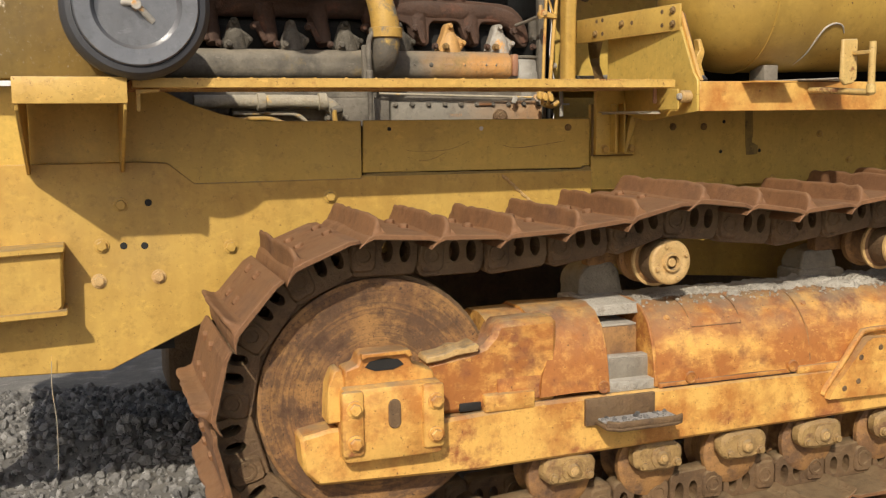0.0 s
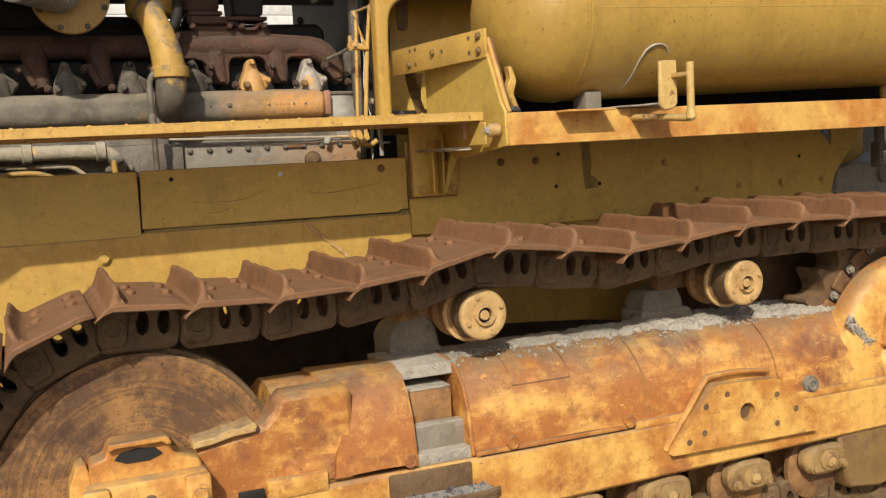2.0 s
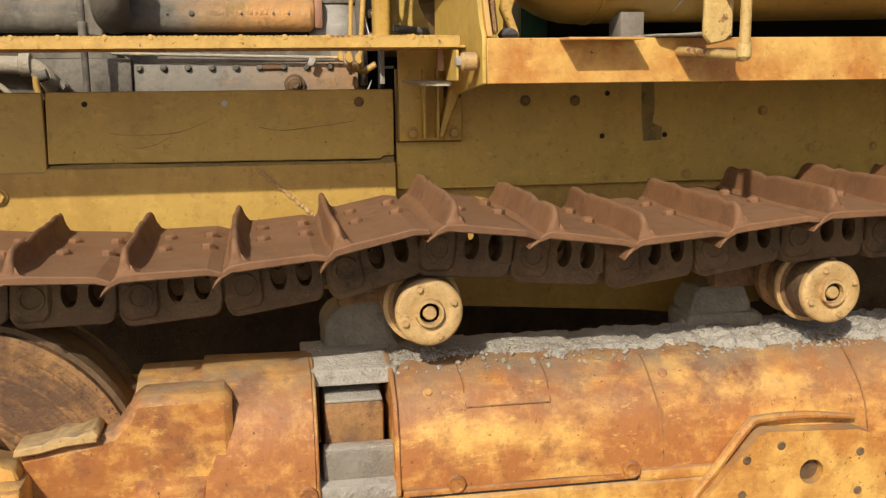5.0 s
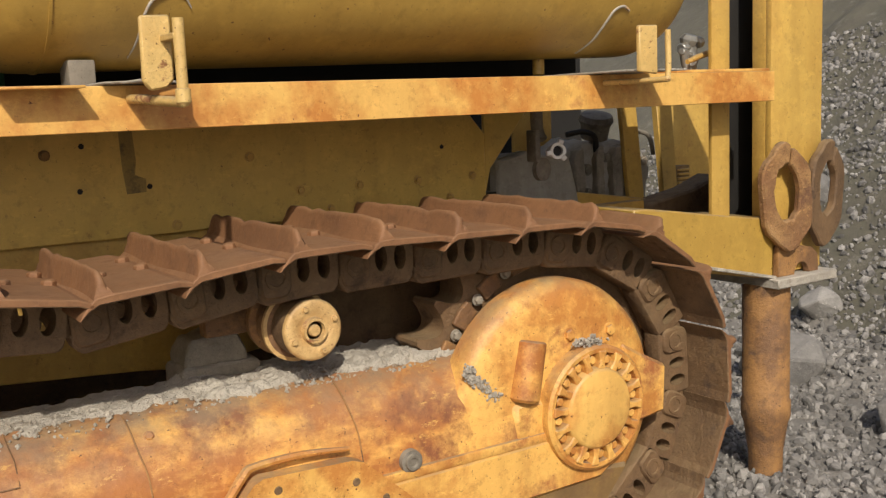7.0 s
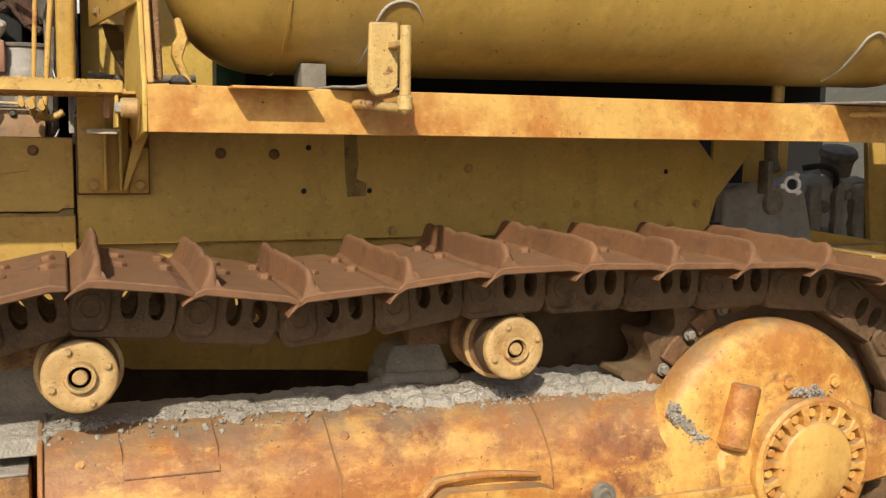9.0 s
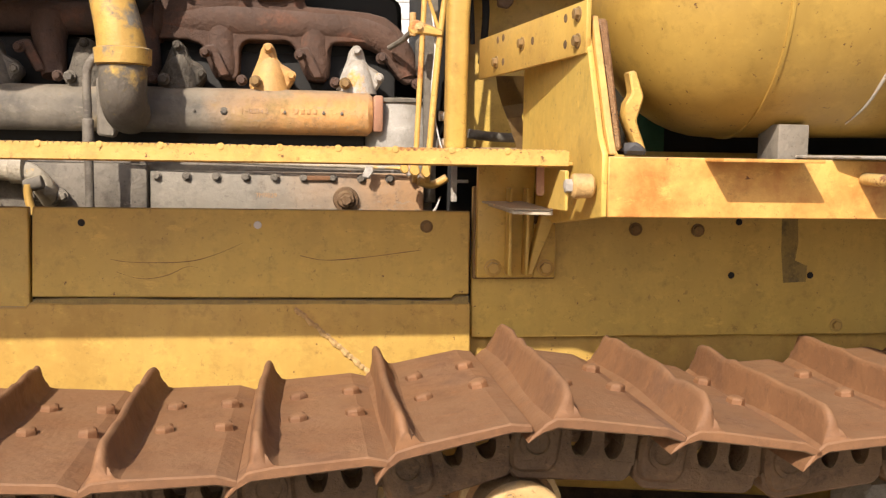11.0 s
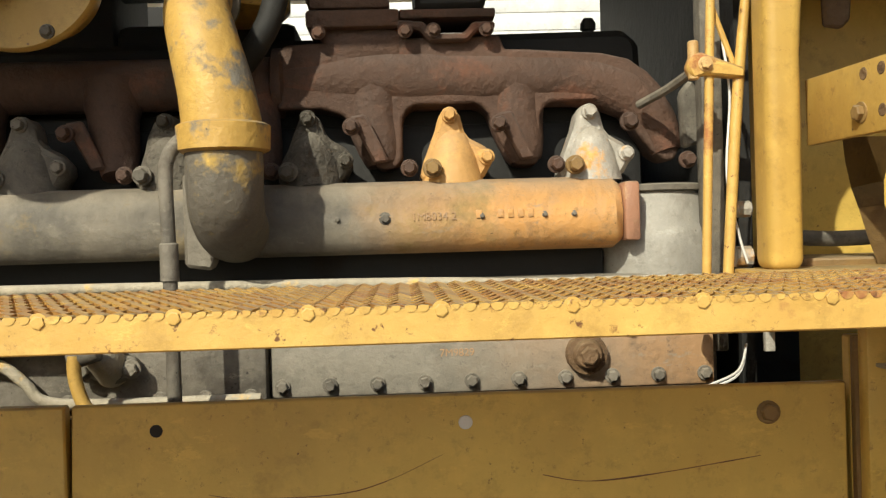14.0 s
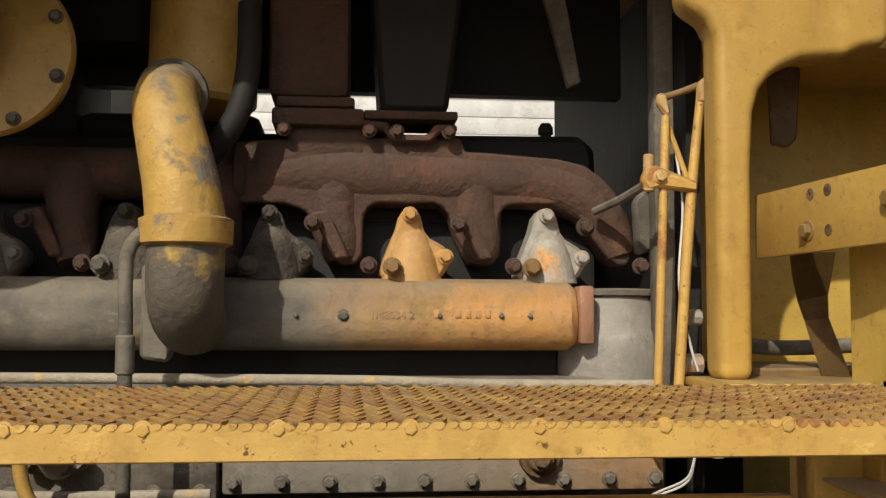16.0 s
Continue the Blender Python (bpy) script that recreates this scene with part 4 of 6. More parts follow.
    part("side_ear", slab([(-1.47, 0.47), (-1.462, 0.60), (-1.44, 0.655), (-1.415, 0.66), (-1.40, 0.60), (-1.41, 0.47)], -0.79, -0.70, "y", 0.006), M_FRAME, bb)
    # Flat black plate in place of the dark hollow of the pocket.
    part("bearing_pocket", slab([(-1.335, 0.660), (-1.30, 0.645), (-1.235, 0.645), (-1.195, 0.660), (-1.215, 0.680), (-1.27, 0.687), (-1.32, 0.678)], -0.8035, -0.79, "y", 0.0), M_BLACK, bb)
    part("bearing_slot", slab([*arc(-1.245, 0.53, 0.022, 0, 180, 8), *arc(-1.245, 0.47, 0.022, 180, 360, 8)], -0.851, -0.842, "y", 0.002), M_LINK, bb)
    # bosses at the covers' lower corners
    for x, par in ((-0.372 - 0.02, cov2), (-0.005, main), (0.481, main)):
        part("corner_boss", lathe([(0.002, 0.0), (0.002, 0.016), (0.0, 0.018), (0.0, 0.023), (0.012, 0.025)], (x, -0.774, 0.486), (0, 1, 0.06), 20), M_COVER, par)
    # rear end towards the final drive
    part("rear_guard", slab([(1.50, 0.262), (1.522, 0.15), (1.553, 0.028), (1.724, 0.009), (2.05, 0.062), (2.25, 0.285), (2.12, 0.30)], -0.753, -0.60, "y", 0.012), M_OLDBOLT, f, "dusty curved guard plate behind the rollers")
    part("rear_cover", slab([(1.74, 0.455), (1.74, 0.60), (1.82, 0.60), (1.95, 0.58), (2.2, 0.50), (2.25, 0.42), (2.2, 0.36), (1.9, 0.36)], -0.762, -0.50, "y", 0.02), M_FRAME, f)


build_track_frame()


def build_final_drive():
    cx, cz = 1.960, 0.548
    ob = empty("final_drive", (cx, -0.6, 0.08), "rusty orange final drive housing with a bolted hub", "final drive")
    part("case", lathe([(0, 0), (0, 0.31), (0.010, 0.385), (0.030, 0.415), (0.055, 0.425), (0.11, 0.425), (0.115, 0.40)], (cx, -0.745, cz), (0, 1, 0), 72), M_FRAME, ob)
    part("ear", slab([(2.25, 0.42), (2.42, 0.44), (2.43, 0.61), (2.33, 0.66), (2.22, 0.72)], -0.76, -0.66, "y", 0.012), M_FRAME, ob)
    fl = part("hub_flange", lathe([(0.038, 0.10), (0.038, 0.184), (0.002, 0.190), (0.0, 0.204), (0.008, 0.214), (0.06, 0.216)], (2.068, -0.798, 0.530), (0, 1, 0), 56), M_FRAME, ob)
    part("hub_cap", lathe([(0, 0), (0, 0.125), (0.004, 0.134), (0.014, 0.140), (0.055, 0.142)], (2.068, -0.812, 0.530), (0, 1, 0), 56), M_BEAM, fl, "smooth rust-streaked hub cap")
    rib = bpy.data.meshes.new("rib")
    own = slab([(0.134, -0.015), (0.165, -0.010), (0.196, -0.018), (0.196, 0.018), (0.165, 0.010), (0.134, 0.015)], -0.805, -0.755, "y", 0.004)
    own.to_mesh(rib)
    own.free()
    rib.materials.append(M_FRAME)
    for k in range(16):
        a = radians(22.5 * k + 5)
        bolt(fl, 2.068 + 0.166 * math.cos(a), -0.768, 0.530 + 0.166 * math.sin(a), M_FRAME, 0.0155, 0.022, turn=17 * k)
        part("rib", rib, M_FRAME, fl, m=pose(2.068, 0, 0.530, 0, -(22.5 * k + 16.25), 0))
    part("lug", lathe([(0, 0.0), (0, 0.046), (0.006, 0.054), (0.19, 0.054), (0.20, 0.044), (0.20, 0)], (1.835, -0.735, 0.790), (-0.24, -0.06, -1), 24), M_COVER, ob, "rusty stub of slanted pipe")
    for x, z in ((2.17, 0.775), (1.99, 0.785)):
        bolt(ob, x, -0.742, z, M_COVER, 0.019, 0.016, turn=25)


build_final_drive()


def build_mud():
    """Dried mud lying along the top edge of the frame: a lumpy crust with a ragged front and crumbs."""
    rnd = random.Random(3)
    verts, faces = [], []
    xs = np.arange(-0.15, 1.66, 0.0115)
    ys = np.linspace(-0.665, -0.36, 30)

    def lie(x, y):
        """Height of the bare cover under the crust."""
        return 0.773 if y > -0.56 else 0.773 - 5.4 * (y + 0.56) ** 2

    for x in xs:
        front = -0.590 + 0.042 * noise.noise(Vector((x * 5, 0, 0))) + 0.030 * noise.noise(Vector((x * 17, 3, 0))) + 0.012 * noise.noise(Vector((x * 60, 7, 0)))
        front += float(np.interp(x, (-0.15, 0.3, 0.75, 0.95, 1.2, 1.6), (0.030, 0.025, 0.0, -0.015, -0.005, -0.030)))
        deep = float(np.interp(x, (-0.15, 0.3, 0.7, 0.85, 1.0, 1.25, 1.45, 1.66), (0.012, 0.014, 0.022, 0.036, 0.026, 0.030, 0.034, 0.012)))
        for y in ys:
            edge = max(0.0, min(1.0, (y - front) / 0.022))
            lump = 0.45 + 0.55 * noise.noise(Vector((x * 8, y * 8, 1))) + 0.40 * noise.noise(Vector((x * 22, y * 22, 4))) + 0.28 * noise.noise(Vector((x * 60, y * 60, 6)))
            lump += 0.18 * noise.noise(Vector((x * 140, y * 140, 2)))
            verts.append((x + rnd.uniform(-0.003, 0.003), y + rnd.uniform(-0.003, 0.003), lie(x, y) - 0.010 + (0.006 + max(0.0, deep * lump)) * edge))
    n = len(ys)
    for i in range(len(xs) - 1):
        for j in range(n - 1):
            k = i * n + j
            faces.append((k, k + 1, k + n + 1, k + n))
    data = bpy.data.meshes.new("mud_crust")
    data.from_pydata(verts, [], faces)
    own = bmesh.new()
    own.from_mesh(data)
    bpy.data.meshes.remove(data)
    for _ in range(1500):
        x = rnd.uniform(-0.15, 1.66)
        y = -0.630 + 0.16 * rnd.random()
        thick = 0.45 + 0.6 * noise.noise(Vector((x * 4, 2, 0))) + (0.4 if 0.75 < x < 1.5 else 0.0)
        if rnd.random() < thick:
            clod(own, rnd, (x, y, lie(x, y) + 0.002), 0.0025 + 0.0065 * rnd.random() ** 3)
    for _ in range(260):
        u = rnd.random()
        clod(own, rnd, (1.575 + 0.11 * u + rnd.gauss(0, 0.010), -0.740 + rnd.gauss(0, 0.005), 0.735 - 0.11 * u + rnd.gauss(0, 0.010)), 0.003 + 0.006 * rnd.random() ** 2)
    for _ in range(90):
        clod(own, rnd, (2.05 + rnd.gauss(0, 0.030), -0.772 + rnd.gauss(0, 0.008), 0.756 + rnd.gauss(0, 0.007)), rnd.uniform(0.003, 0.008))
    base = bpy.data.meshes.new("dried_mud")
    own.to_mesh(base)
    own.free()
    base.materials.append(M_MUD)
    tagged(new("dried_mud", base), "crumbly grey dried mud along the frame top", "mud", kind="stuff")


build_mud()

# ---- hull ----


def build_hull():
    h = empty("bulldozer_hull", (0, 0.8, 0.55), "weathered yellow steel side plates of a large bulldozer", "bulldozer hull")
    low = part("lower_side_plate", slab([(-3.2, 0.57), (-2.15, 0.545), (-1.80, 0.70), (-1.2, 0.86), (-0.055, 0.86), (-0.055, 1.268), (-1.118, 1.272), (-1.125, 1.262), (-1.80, 1.262), (-1.90, 1.345), (-2.0, 1.352), (-3.2, 1.35)],
                                        -0.028, 0.02, "y", 0.004), M_HULL, h, "sunlit yellow lower side plate with bolts")
    ledge = crumbled(slab([(-1.108, 1.271), (-0.80, 1.268), (-0.30, 1.266), (-0.061, 1.266), (-0.061, 1.2845), (-0.091, 1.2840), (-0.102, 1.2735), (-0.30, 1.274), (-0.45, 1.275), (-0.70, 1.277), (-0.90, 1.281), (-1.108, 1.281)], -0.026, 0.01, "y", 0.0), 0.02, 0.004, 4.0)
    part("ledge_dirt", ledge, M_SOOT, low, "chipped crust of dry dirt")
    part("upper_side_plate", slab([(-3.2, 1.30), (-1.118, 1.22), (-1.118, 1.499), (-1.24, 1.500), (-1.55, 1.502), (-1.68, 1.53), (-1.80, 1.57), (-1.90, 1.62), (-2.10, 1.64), (-3.2, 1.64)],
                                  -0.010, 0.015, "y", 0.003), M_PANEL, h)
    pan = part("access_panel", slab([(-1.114, 1.284), (-0.100, 1.277), (-0.094, 1.287), (-0.058, 1.287), (-0.058, 1.498), (-1.108, 1.500)], -0.012, 0.002, "y", 0.003), M_PANEL, h, "removable panel with scratches and two holes")
    part("hole", lathe([(0, 0), (0, 0.008), (0.002, 0.009)], (-0.997, -0.0135, 1.463), (0, 1, 0), 16), M_BLACK, pan)
    # Daylight through this hole is painted as a white disc.
    part("hole", lathe([(0, 0), (0, 0.009), (0.002, 0.010)], (-0.583, -0.0135, 1.460), (0, 1, 0), 16), M_WHITE, pan, "white disc standing in for daylight through a hole")
    bolt(pan, -0.168, -0.013, 1.459, M_OLDBOLT, 0.012, 0.012)
    for pts in ([(-0.93, 1.375), (-0.88, 1.368), (-0.76, 1.369), (-0.69, 1.385), (-0.61, 1.42)], [(-0.92, 1.345), (-0.86, 1.328), (-0.80, 1.336), (-0.75, 1.358), (-0.71, 1.350)],
                [(-0.48, 1.385), (-0.42, 1.374), (-0.33, 1.380), (-0.18, 1.400)]):
        part("scratch", crumbled(tube([(x, -0.0118, z) for x, z in pts], [0.0003] + [0.0007, 0.0010, 0.0006, 0.0008, 0.0006][:len(pts) - 2] + [0.0003], 6), 0.02, 0.0006, pts[0][0]), M_SCRATCH, pan)
    # Black sheet stands for the shade in the gaps round the panel.
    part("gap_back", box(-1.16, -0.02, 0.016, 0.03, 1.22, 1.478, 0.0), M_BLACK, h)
    rear = part("rear_side_plate", slab([(-0.050, 1.176), (2.205, 1.176), (2.205, 1.44), (2.10, 1.56), (-0.050, 1.56)], -0.006, 0.02, "y", 0.003), M_PANEL, h, "shaded rear side plate with rows of bolts")
    for x, z in ((1.393, 1.280), (1.631, 1.280), (1.885, 1.280), (2.138, 1.280), (0.94, 1.201), (1.51, 1.203), (2.03, 1.203), (1.21, 1.41)):
        bolt(rear, x, -0.008, z, M_HULL, 0.013, 0.010)
    for x, z in ((0.375, 1.455), (0.543, 1.453)):
        bolt(rear, x, -0.008, z, M_OLDBOLT, 0.013, 0.010)
    for x, z in ((0.640, 1.335), (0.655, 1.475), (0.860, 1.335), (2.0, 1.40)):
        part("hole", lathe([(0, 0), (0, 0.008), (0.002, 0.009)], (x, -0.0085, z), (0, 1, 0), 14), M_BLACK, rear)
    part("soot_smudge", slab([(0.772, 1.53), (0.815, 1.53), (0.822, 1.42), (0.815, 1.375), (0.85, 1.36), (0.848, 1.318), (0.785, 1.315), (0.776, 1.40)], -0.0068, -0.005, "y", 0.0), M_SOOT, rear)
    part("final_drive_case", box(1.25, 2.4, -0.22, 0.40, 0.30, 1.02, 0.06), M_LINK, h)
    part("rear_lower_plate", slab([(-0.06, 0.84), (0.10, 0.775), (0.78, 0.725), (0.98, 0.700), (1.30, 0.74), (2.15, 0.80), (2.15, 1.19), (-0.06, 1.19)], 0.025, 0.05, "y", 0.003), M_HULL, h)
    part("rear_web", slab([(2.207, 1.20), (2.235, 1.30), (2.43, 1.53), (2.207, 1.53)], 0.0, 0.016, "y", 0.003), M_PANEL, h)
    # Black boxes fill in the dark under the hull.
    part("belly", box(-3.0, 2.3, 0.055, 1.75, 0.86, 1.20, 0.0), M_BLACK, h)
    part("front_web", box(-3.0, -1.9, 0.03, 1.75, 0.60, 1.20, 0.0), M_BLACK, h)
    # Plain far side, added to keep light from coming through behind.
    part("far_side_plate", box(-3.0, 2.2, 1.72, 1.75, 0.6, 1.66, 0.0), M_HULL, h)
    part("far_track_wall", box(-1.8, 2.5, 2.0, 2.5, -0.12, 1.1, 0.05), M_LINK, h)
    for x, z in ((-2.082, 1.189), (-2.159, 1.034), (-2.175, 0.899), (-1.953, 0.903), (-1.67, 1.005), (-1.259, 1.192)):
        bolt(low, x, -0.030, z, M_ROLL if z < 0.95 else M_HULL, 0.021, 0.015, turn=x * 300)
    for x, z in ((-1.979, 1.194), (-2.078, 1.030), (-2.0, 1.027)):
        part("hole", lathe([(0, 0), (0, 0.013), (0.002, 0.014)], (x, -0.0302, z), (0, 1, 0), 16), M_BLACK, low)
    part("push_arm", slab([(-3.2, 1.02), (-2.32, 1.055), (-2.295, 1.04), (-2.30, 0.83), (-2.33, 0.80), (-3.2, 0.70)], -0.16, -0.02, "y", 0.012), M_HULL, h, "end of a welded arm")
    for z0, z1 in ((1.035, 1.058), (0.80, 0.822)):
        part("arm_flange", slab([(-3.2, z0 - 0.03), (-2.29, z0), (-2.29, z1), (-3.2, z1 - 0.03)], -0.19, -0.02, "y", 0.004), M_HULL, h)
    part("weld_bead", tube([(-0.492 + 0.0019 * i, -0.029, 1.257 - 0.0017 * i + 0.002 * math.sin(i * 1.7)) for i in range(0, 120, 3)], [0.005 + 0.004 * ((i * 7) % 5) / 4 for i in range(40)], 6, smooth_steps=2), M_ROLL, low)


build_hull()


def build_string():
    ob = part("hanging_string", tube([(-2.36, -0.06, 0.63), (-2.365, -0.06, 0.50), (-2.355, -0.06, 0.36), (-2.36, -0.06, 0.18)], 0.0017, 6), M_LIMED)
    tagged(ob, "thin pale string hanging from the hull plate", "string")


build_string()


def build_bracket():
    b = empty("board_bracket", (0.06, -0.02, 1.33), "yellow bolted angle bracket under the running board end", "bracket")
    # Wider brown plate behind, painting a shadow line round the bracket.
    part("backing", box(-0.050, 0.160, -0.020, -0.006, 1.328, 1.56, 0.002), M_OLDBOLT, b)
    part("plate", box(-0.045, 0.0985, -0.048, -0.018, 1.334, 1.618, 0.004), M_PANEL, b)
    part("plate_foot", box(0.0985, 0.155, -0.048, -0.018, 1.334, 1.47, 0.004), M_PANEL, b)
    for x in (-0.004, 0.130):
        bolt(b, x, -0.049, 1.359, M_HULL, 0.016, 0.014)
    for x in (0.025, 0.068):
        part("rib", crumbled(box(x, x + 0.008, -0.095, -0.046, 1.345, 1.56, 0.002), 0.03, 0.003, x), M_PANEL, b)
    part("brace", slab([(0.075, 1.345), (0.09, 1.345), (0.15, 1.50), (0.165, 1.56), (0.125, 1.56)], -0.080, -0.046, "y", 0.003), M_PANEL, b)
    part("shelf", slab([(-0.035, -0.05), (0.070, -0.05), (0.058, -0.40), (-0.030, -0.36)], 1.521, 1.526, "z", 0.001), M_LIMED, b, "pale dusty shelf plate")
    part("shelf_plate", slab([(-0.020, -0.05), (0.060, -0.05), (0.052, -0.42), (-0.026, -0.385)], 1.514, 1.5205, "z", 0.001), M_LIMED, b)
    part("pin", cyl((0.050, -0.57, 1.582), (0.094, -0.57, 1.582), 0.0245, 24, 0.005), M_ROLL, b)
    part("tab", slab([(-0.566, 1.532), (-0.566, 1.612), (-0.520, 1.612), (-0.42, 1.529)], 0.0385, 0.0465, "x", 0.002), M_PANEL, b)
    part("pin_nut", lathe([(0, 0.014), (0.012, 0.014), (0.014, 0.010)], (0.050, -0.57, 1.582), (-1, 0, 0), 6), M_PALE, b)


build_bracket()


def build_running_board():
    rb = empty("running_board", (-1.0, -0.25, 1.60), "yellow running board of serrated steel grating", "running board")
    part("front_angle", slab([(-0.515, 1.619), (-0.515, 1.650), (-0.506, 1.650), (-0.506, 1.627), (-0.44, 1.625), (-0.44, 1.619)], -2.04, 0.060, "x", 0.0015), M_BOARD, rb, "bright yellow front edge with rust spots")
    part("back_angle", box(-2.04, 0.060, -0.030, -0.004, 1.625, 1.648, 0.002), M_BOARD, rb)
    for x in np.arange(-1.9, 0.04, 0.46):
        part("cross_bar", box(x, x + 0.012, -0.50, -0.02, 1.622, 1.640, 0.001), M_BOARD, rb)
    verts, faces = [], []
    rows, step = 23, 0.0120
    for r in range(rows):
        y = -0.493 + r * 0.0205
        k0 = len(verts)
        n = int(2.090 / step)
        for i in range(n + 1):
            x = -2.035 + i * step
            z = 1.6525 if i % 2 == 0 else 1.6488
            dy = 0.0068 if (i % 4 < 2) == (r % 2 == 0) else -0.0068
            # Each strand's skirt reaches down so the board casts a solid shadow.
            verts.extend(((x, y + dy, z), (x + 0.002, y + dy + 0.0035, z + 0.0008), (x + 0.003, y + dy + 0.0075, z - 0.0018), (x, y + dy + 0.013, 1.6165)))
        for i in range(n):
            a, b = k0 + 4 * i, k0 + 4 * i + 4
            faces.extend(((a, b, b + 1, a + 1), (a + 1, b + 1, b + 2, a + 2), (a + 3, b + 3, b, a)))
    strands = len(faces)
    # rounded ends of the strands welded over the front edge
    rnd = random.Random(8)
    x = -2.03
    while x < 0.055:
        r, k0 = rnd.uniform(0.0038, 0.0058), len(verts)
        for y in (-0.5158, -0.5050):
            verts.extend((x + r * math.cos(a), y, 1.6508 + r * (1.0 if math.sin(a) < 0 else 0.25) * math.sin(a)) for a in (2 * math.pi * k / 12 for k in range(12)))
        faces.append(tuple(range(k0, k0 + 12)))
        faces.extend((k0 + k, k0 + 12 + k, k0 + 12 + (k + 1) % 12, k0 + (k + 1) % 12) for k in range(12))
        x += 0.0122 + rnd.uniform(-0.0015, 0.0015)
    data = bpy.data.meshes.new("grating")
    data.from_pydata(verts, [], faces)
    data.materials.append(M_GRATE)
    data.materials.append(M_BOARD)
    data.polygons.foreach_set("material_index", [int(i >= strands) for i in range(len(faces))])
    ob = new("grating", data)
    ob.parent = rb
    ob.matrix_parent_inverse = Matrix.Translation(rb.location).inverted()
    tagged(ob, "serrated expanded-metal grating", kind="stuff")
    for i in range(18):
        bolt(rb, -0.630 + 0.1125 * (i - 12), -0.515, 1.6470, M_BOARD, 0.0060, 0.002)
    # Flap added low under the board end to block sun there.
    part("end_flap", box(0.0605, 0.0985, -0.400, -0.020, 1.620, 1.627, 0.001), M_BOARD, rb)
    part("hanging_strap", slab([(0.014, 1.622), (0.030, 1.622), (0.032, 1.562), (0.028, 1.556), (0.018, 1.556), (0.014, 1.562)], -0.425, -0.418, "y", 0.001), M_REDFLANGE, rb)
    part("end_strap", slab([(-2.03, 1.54), (-2.015, 1.54), (-2.015, 1.60), (-1.95, 1.605), (-1.95, 1.613), (-2.03, 1.613)], -0.50, -0.47, "y", 0.002), M_BOARD, rb)


build_running_board()


def build_front_step():
    s = empty("front_step", (-2.23, -0.3, 1.31), "yellow box step on two welded side gussets", "step")
    part("top_plate", box(-2.41, -2.060, -0.58, -0.01, 1.640, 1.652, 0.003), M_BOARD, s)
    part("front_lip", box(-2.41, -2.060, -0.592, -0.578, 1.566, 1.652, 0.003), M_BOARD, s)
    for x in (-2.405, -2.075):
        part("gusset", slab([(-0.585, 1.645), (-0.585, 1.545), (-0.08, 1.315), (-0.028, 1.315), (-0.028, 1.645)], x, x + 0.012, "x", 0.002), M_HULL, s)


build_front_step()


def build_air_cleaner():
    a = empty("air_cleaner", (-2.02, -0.3, 1.65), "round air cleaner with grey steel lid and dark rubber ring", "air cleaner")
    cx, cz, y = -2.021, 1.878, -0.64
    part("rubber_ring", lathe([(0.075, 0.190), (0.0, 0.198), (0.004, 0.216), (0.03, 0.234), (0.10, 0.237), (0.13, 0.225)], (cx, y, cz), (0, 1, 0), 72), M_RUBBER, a)
    lid = part("lid", lathe([(0.058, 0.0), (0.050, 0.10), (0.040, 0.125), (0.0, 0.136), (-0.010, 0.142), (-0.012, 0.190), (-0.004, 0.196), (0.03, 0.196)], (cx, y, cz), (0, 1, 0), 72), M_STEELGREY, a, "dished grey lid with a wing bolt")
    part("wing_bolt", tube([(cx - 0.04, y + 0.03, cz + 0.01), (cx - 0.01, y + 0.01, cz + 0.005), (cx + 0.01, y + 0.01, cz - 0.01), (cx + 0.05, y + 0.035, cz - 0.05)], [0.014, 0.010, 0.010, 0.012], 10), M_PALE, lid)
    part("stud", cyl((cx, y + 0.05, cz), (cx, y - 0.005, cz), 0.016, 16), M_PALE, lid)
    bolt(lid, cx - 0.035, y + 0.044, cz - 0.045, M_STEELGREY, 0.016, 0.01)
    part("body", lathe([(0.12, 0.20), (0.14, 0.213), (0.70, 0.213), (0.74, 0.18)], (cx, y, cz), (0, 1, 0), 56), M_HULL, a)
    part("radiator_guard", box(-3.0, -2.06, -0.16, 0.02, 1.66, 2.6, 0.01), M_GUARD, a, "grimy yellow radiator side panel, darkened for shade")


build_air_cleaner()

# ---- engine ----
PORTS = [-0.325 - 0.2475 * k for k in range(7)]


def manifold_outline():
    """Side outline of the exhaust manifold: three legs joined by arches under a thick log."""
    leg_a = [(-0.880, 1.950), (-0.800, 1.950), (-0.765, 1.940), (-0.740, 1.915), (-0.720, 1.880), (-0.708, 1.848), (-0.695, 1.838), (-0.668, 1.840), (-0.655, 1.856), (-0.654, 1.930)]
    arch_a = [(-0.646, 1.946), (-0.632, 1.953), (-0.525, 1.954), (-0.510, 1.948), (-0.500, 1.935)]
    leg_b = [(-0.485, 1.895), (-0.462, 1.853), (-0.448, 1.840), (-0.415, 1.838), (-0.405, 1.850), (-0.404, 1.930)]
    arch_b = [(-0.396, 1.948), (-0.380, 1.955), (-0.285, 1.956), (-0.262, 1.946), (-0.245, 1.925)]
    leg_c = [(-0.225, 1.890), (-0.200, 1.860), (-0.178, 1.842), (-0.160, 1.842), (-0.150, 1.862), (-0.153, 1.90), (-0.165, 1.942), (-0.182, 1.978), (-0.205, 2.006), (-0.240, 2.030), (-0.290, 2.042)]
    return leg_a + arch_a + leg_b + arch_b + leg_c + [(-0.340, 2.046), (-0.466, 2.052), (-0.474, 2.080), (-0.862, 2.068), (-0.880, 2.055)]


WEB = manifold_outline()


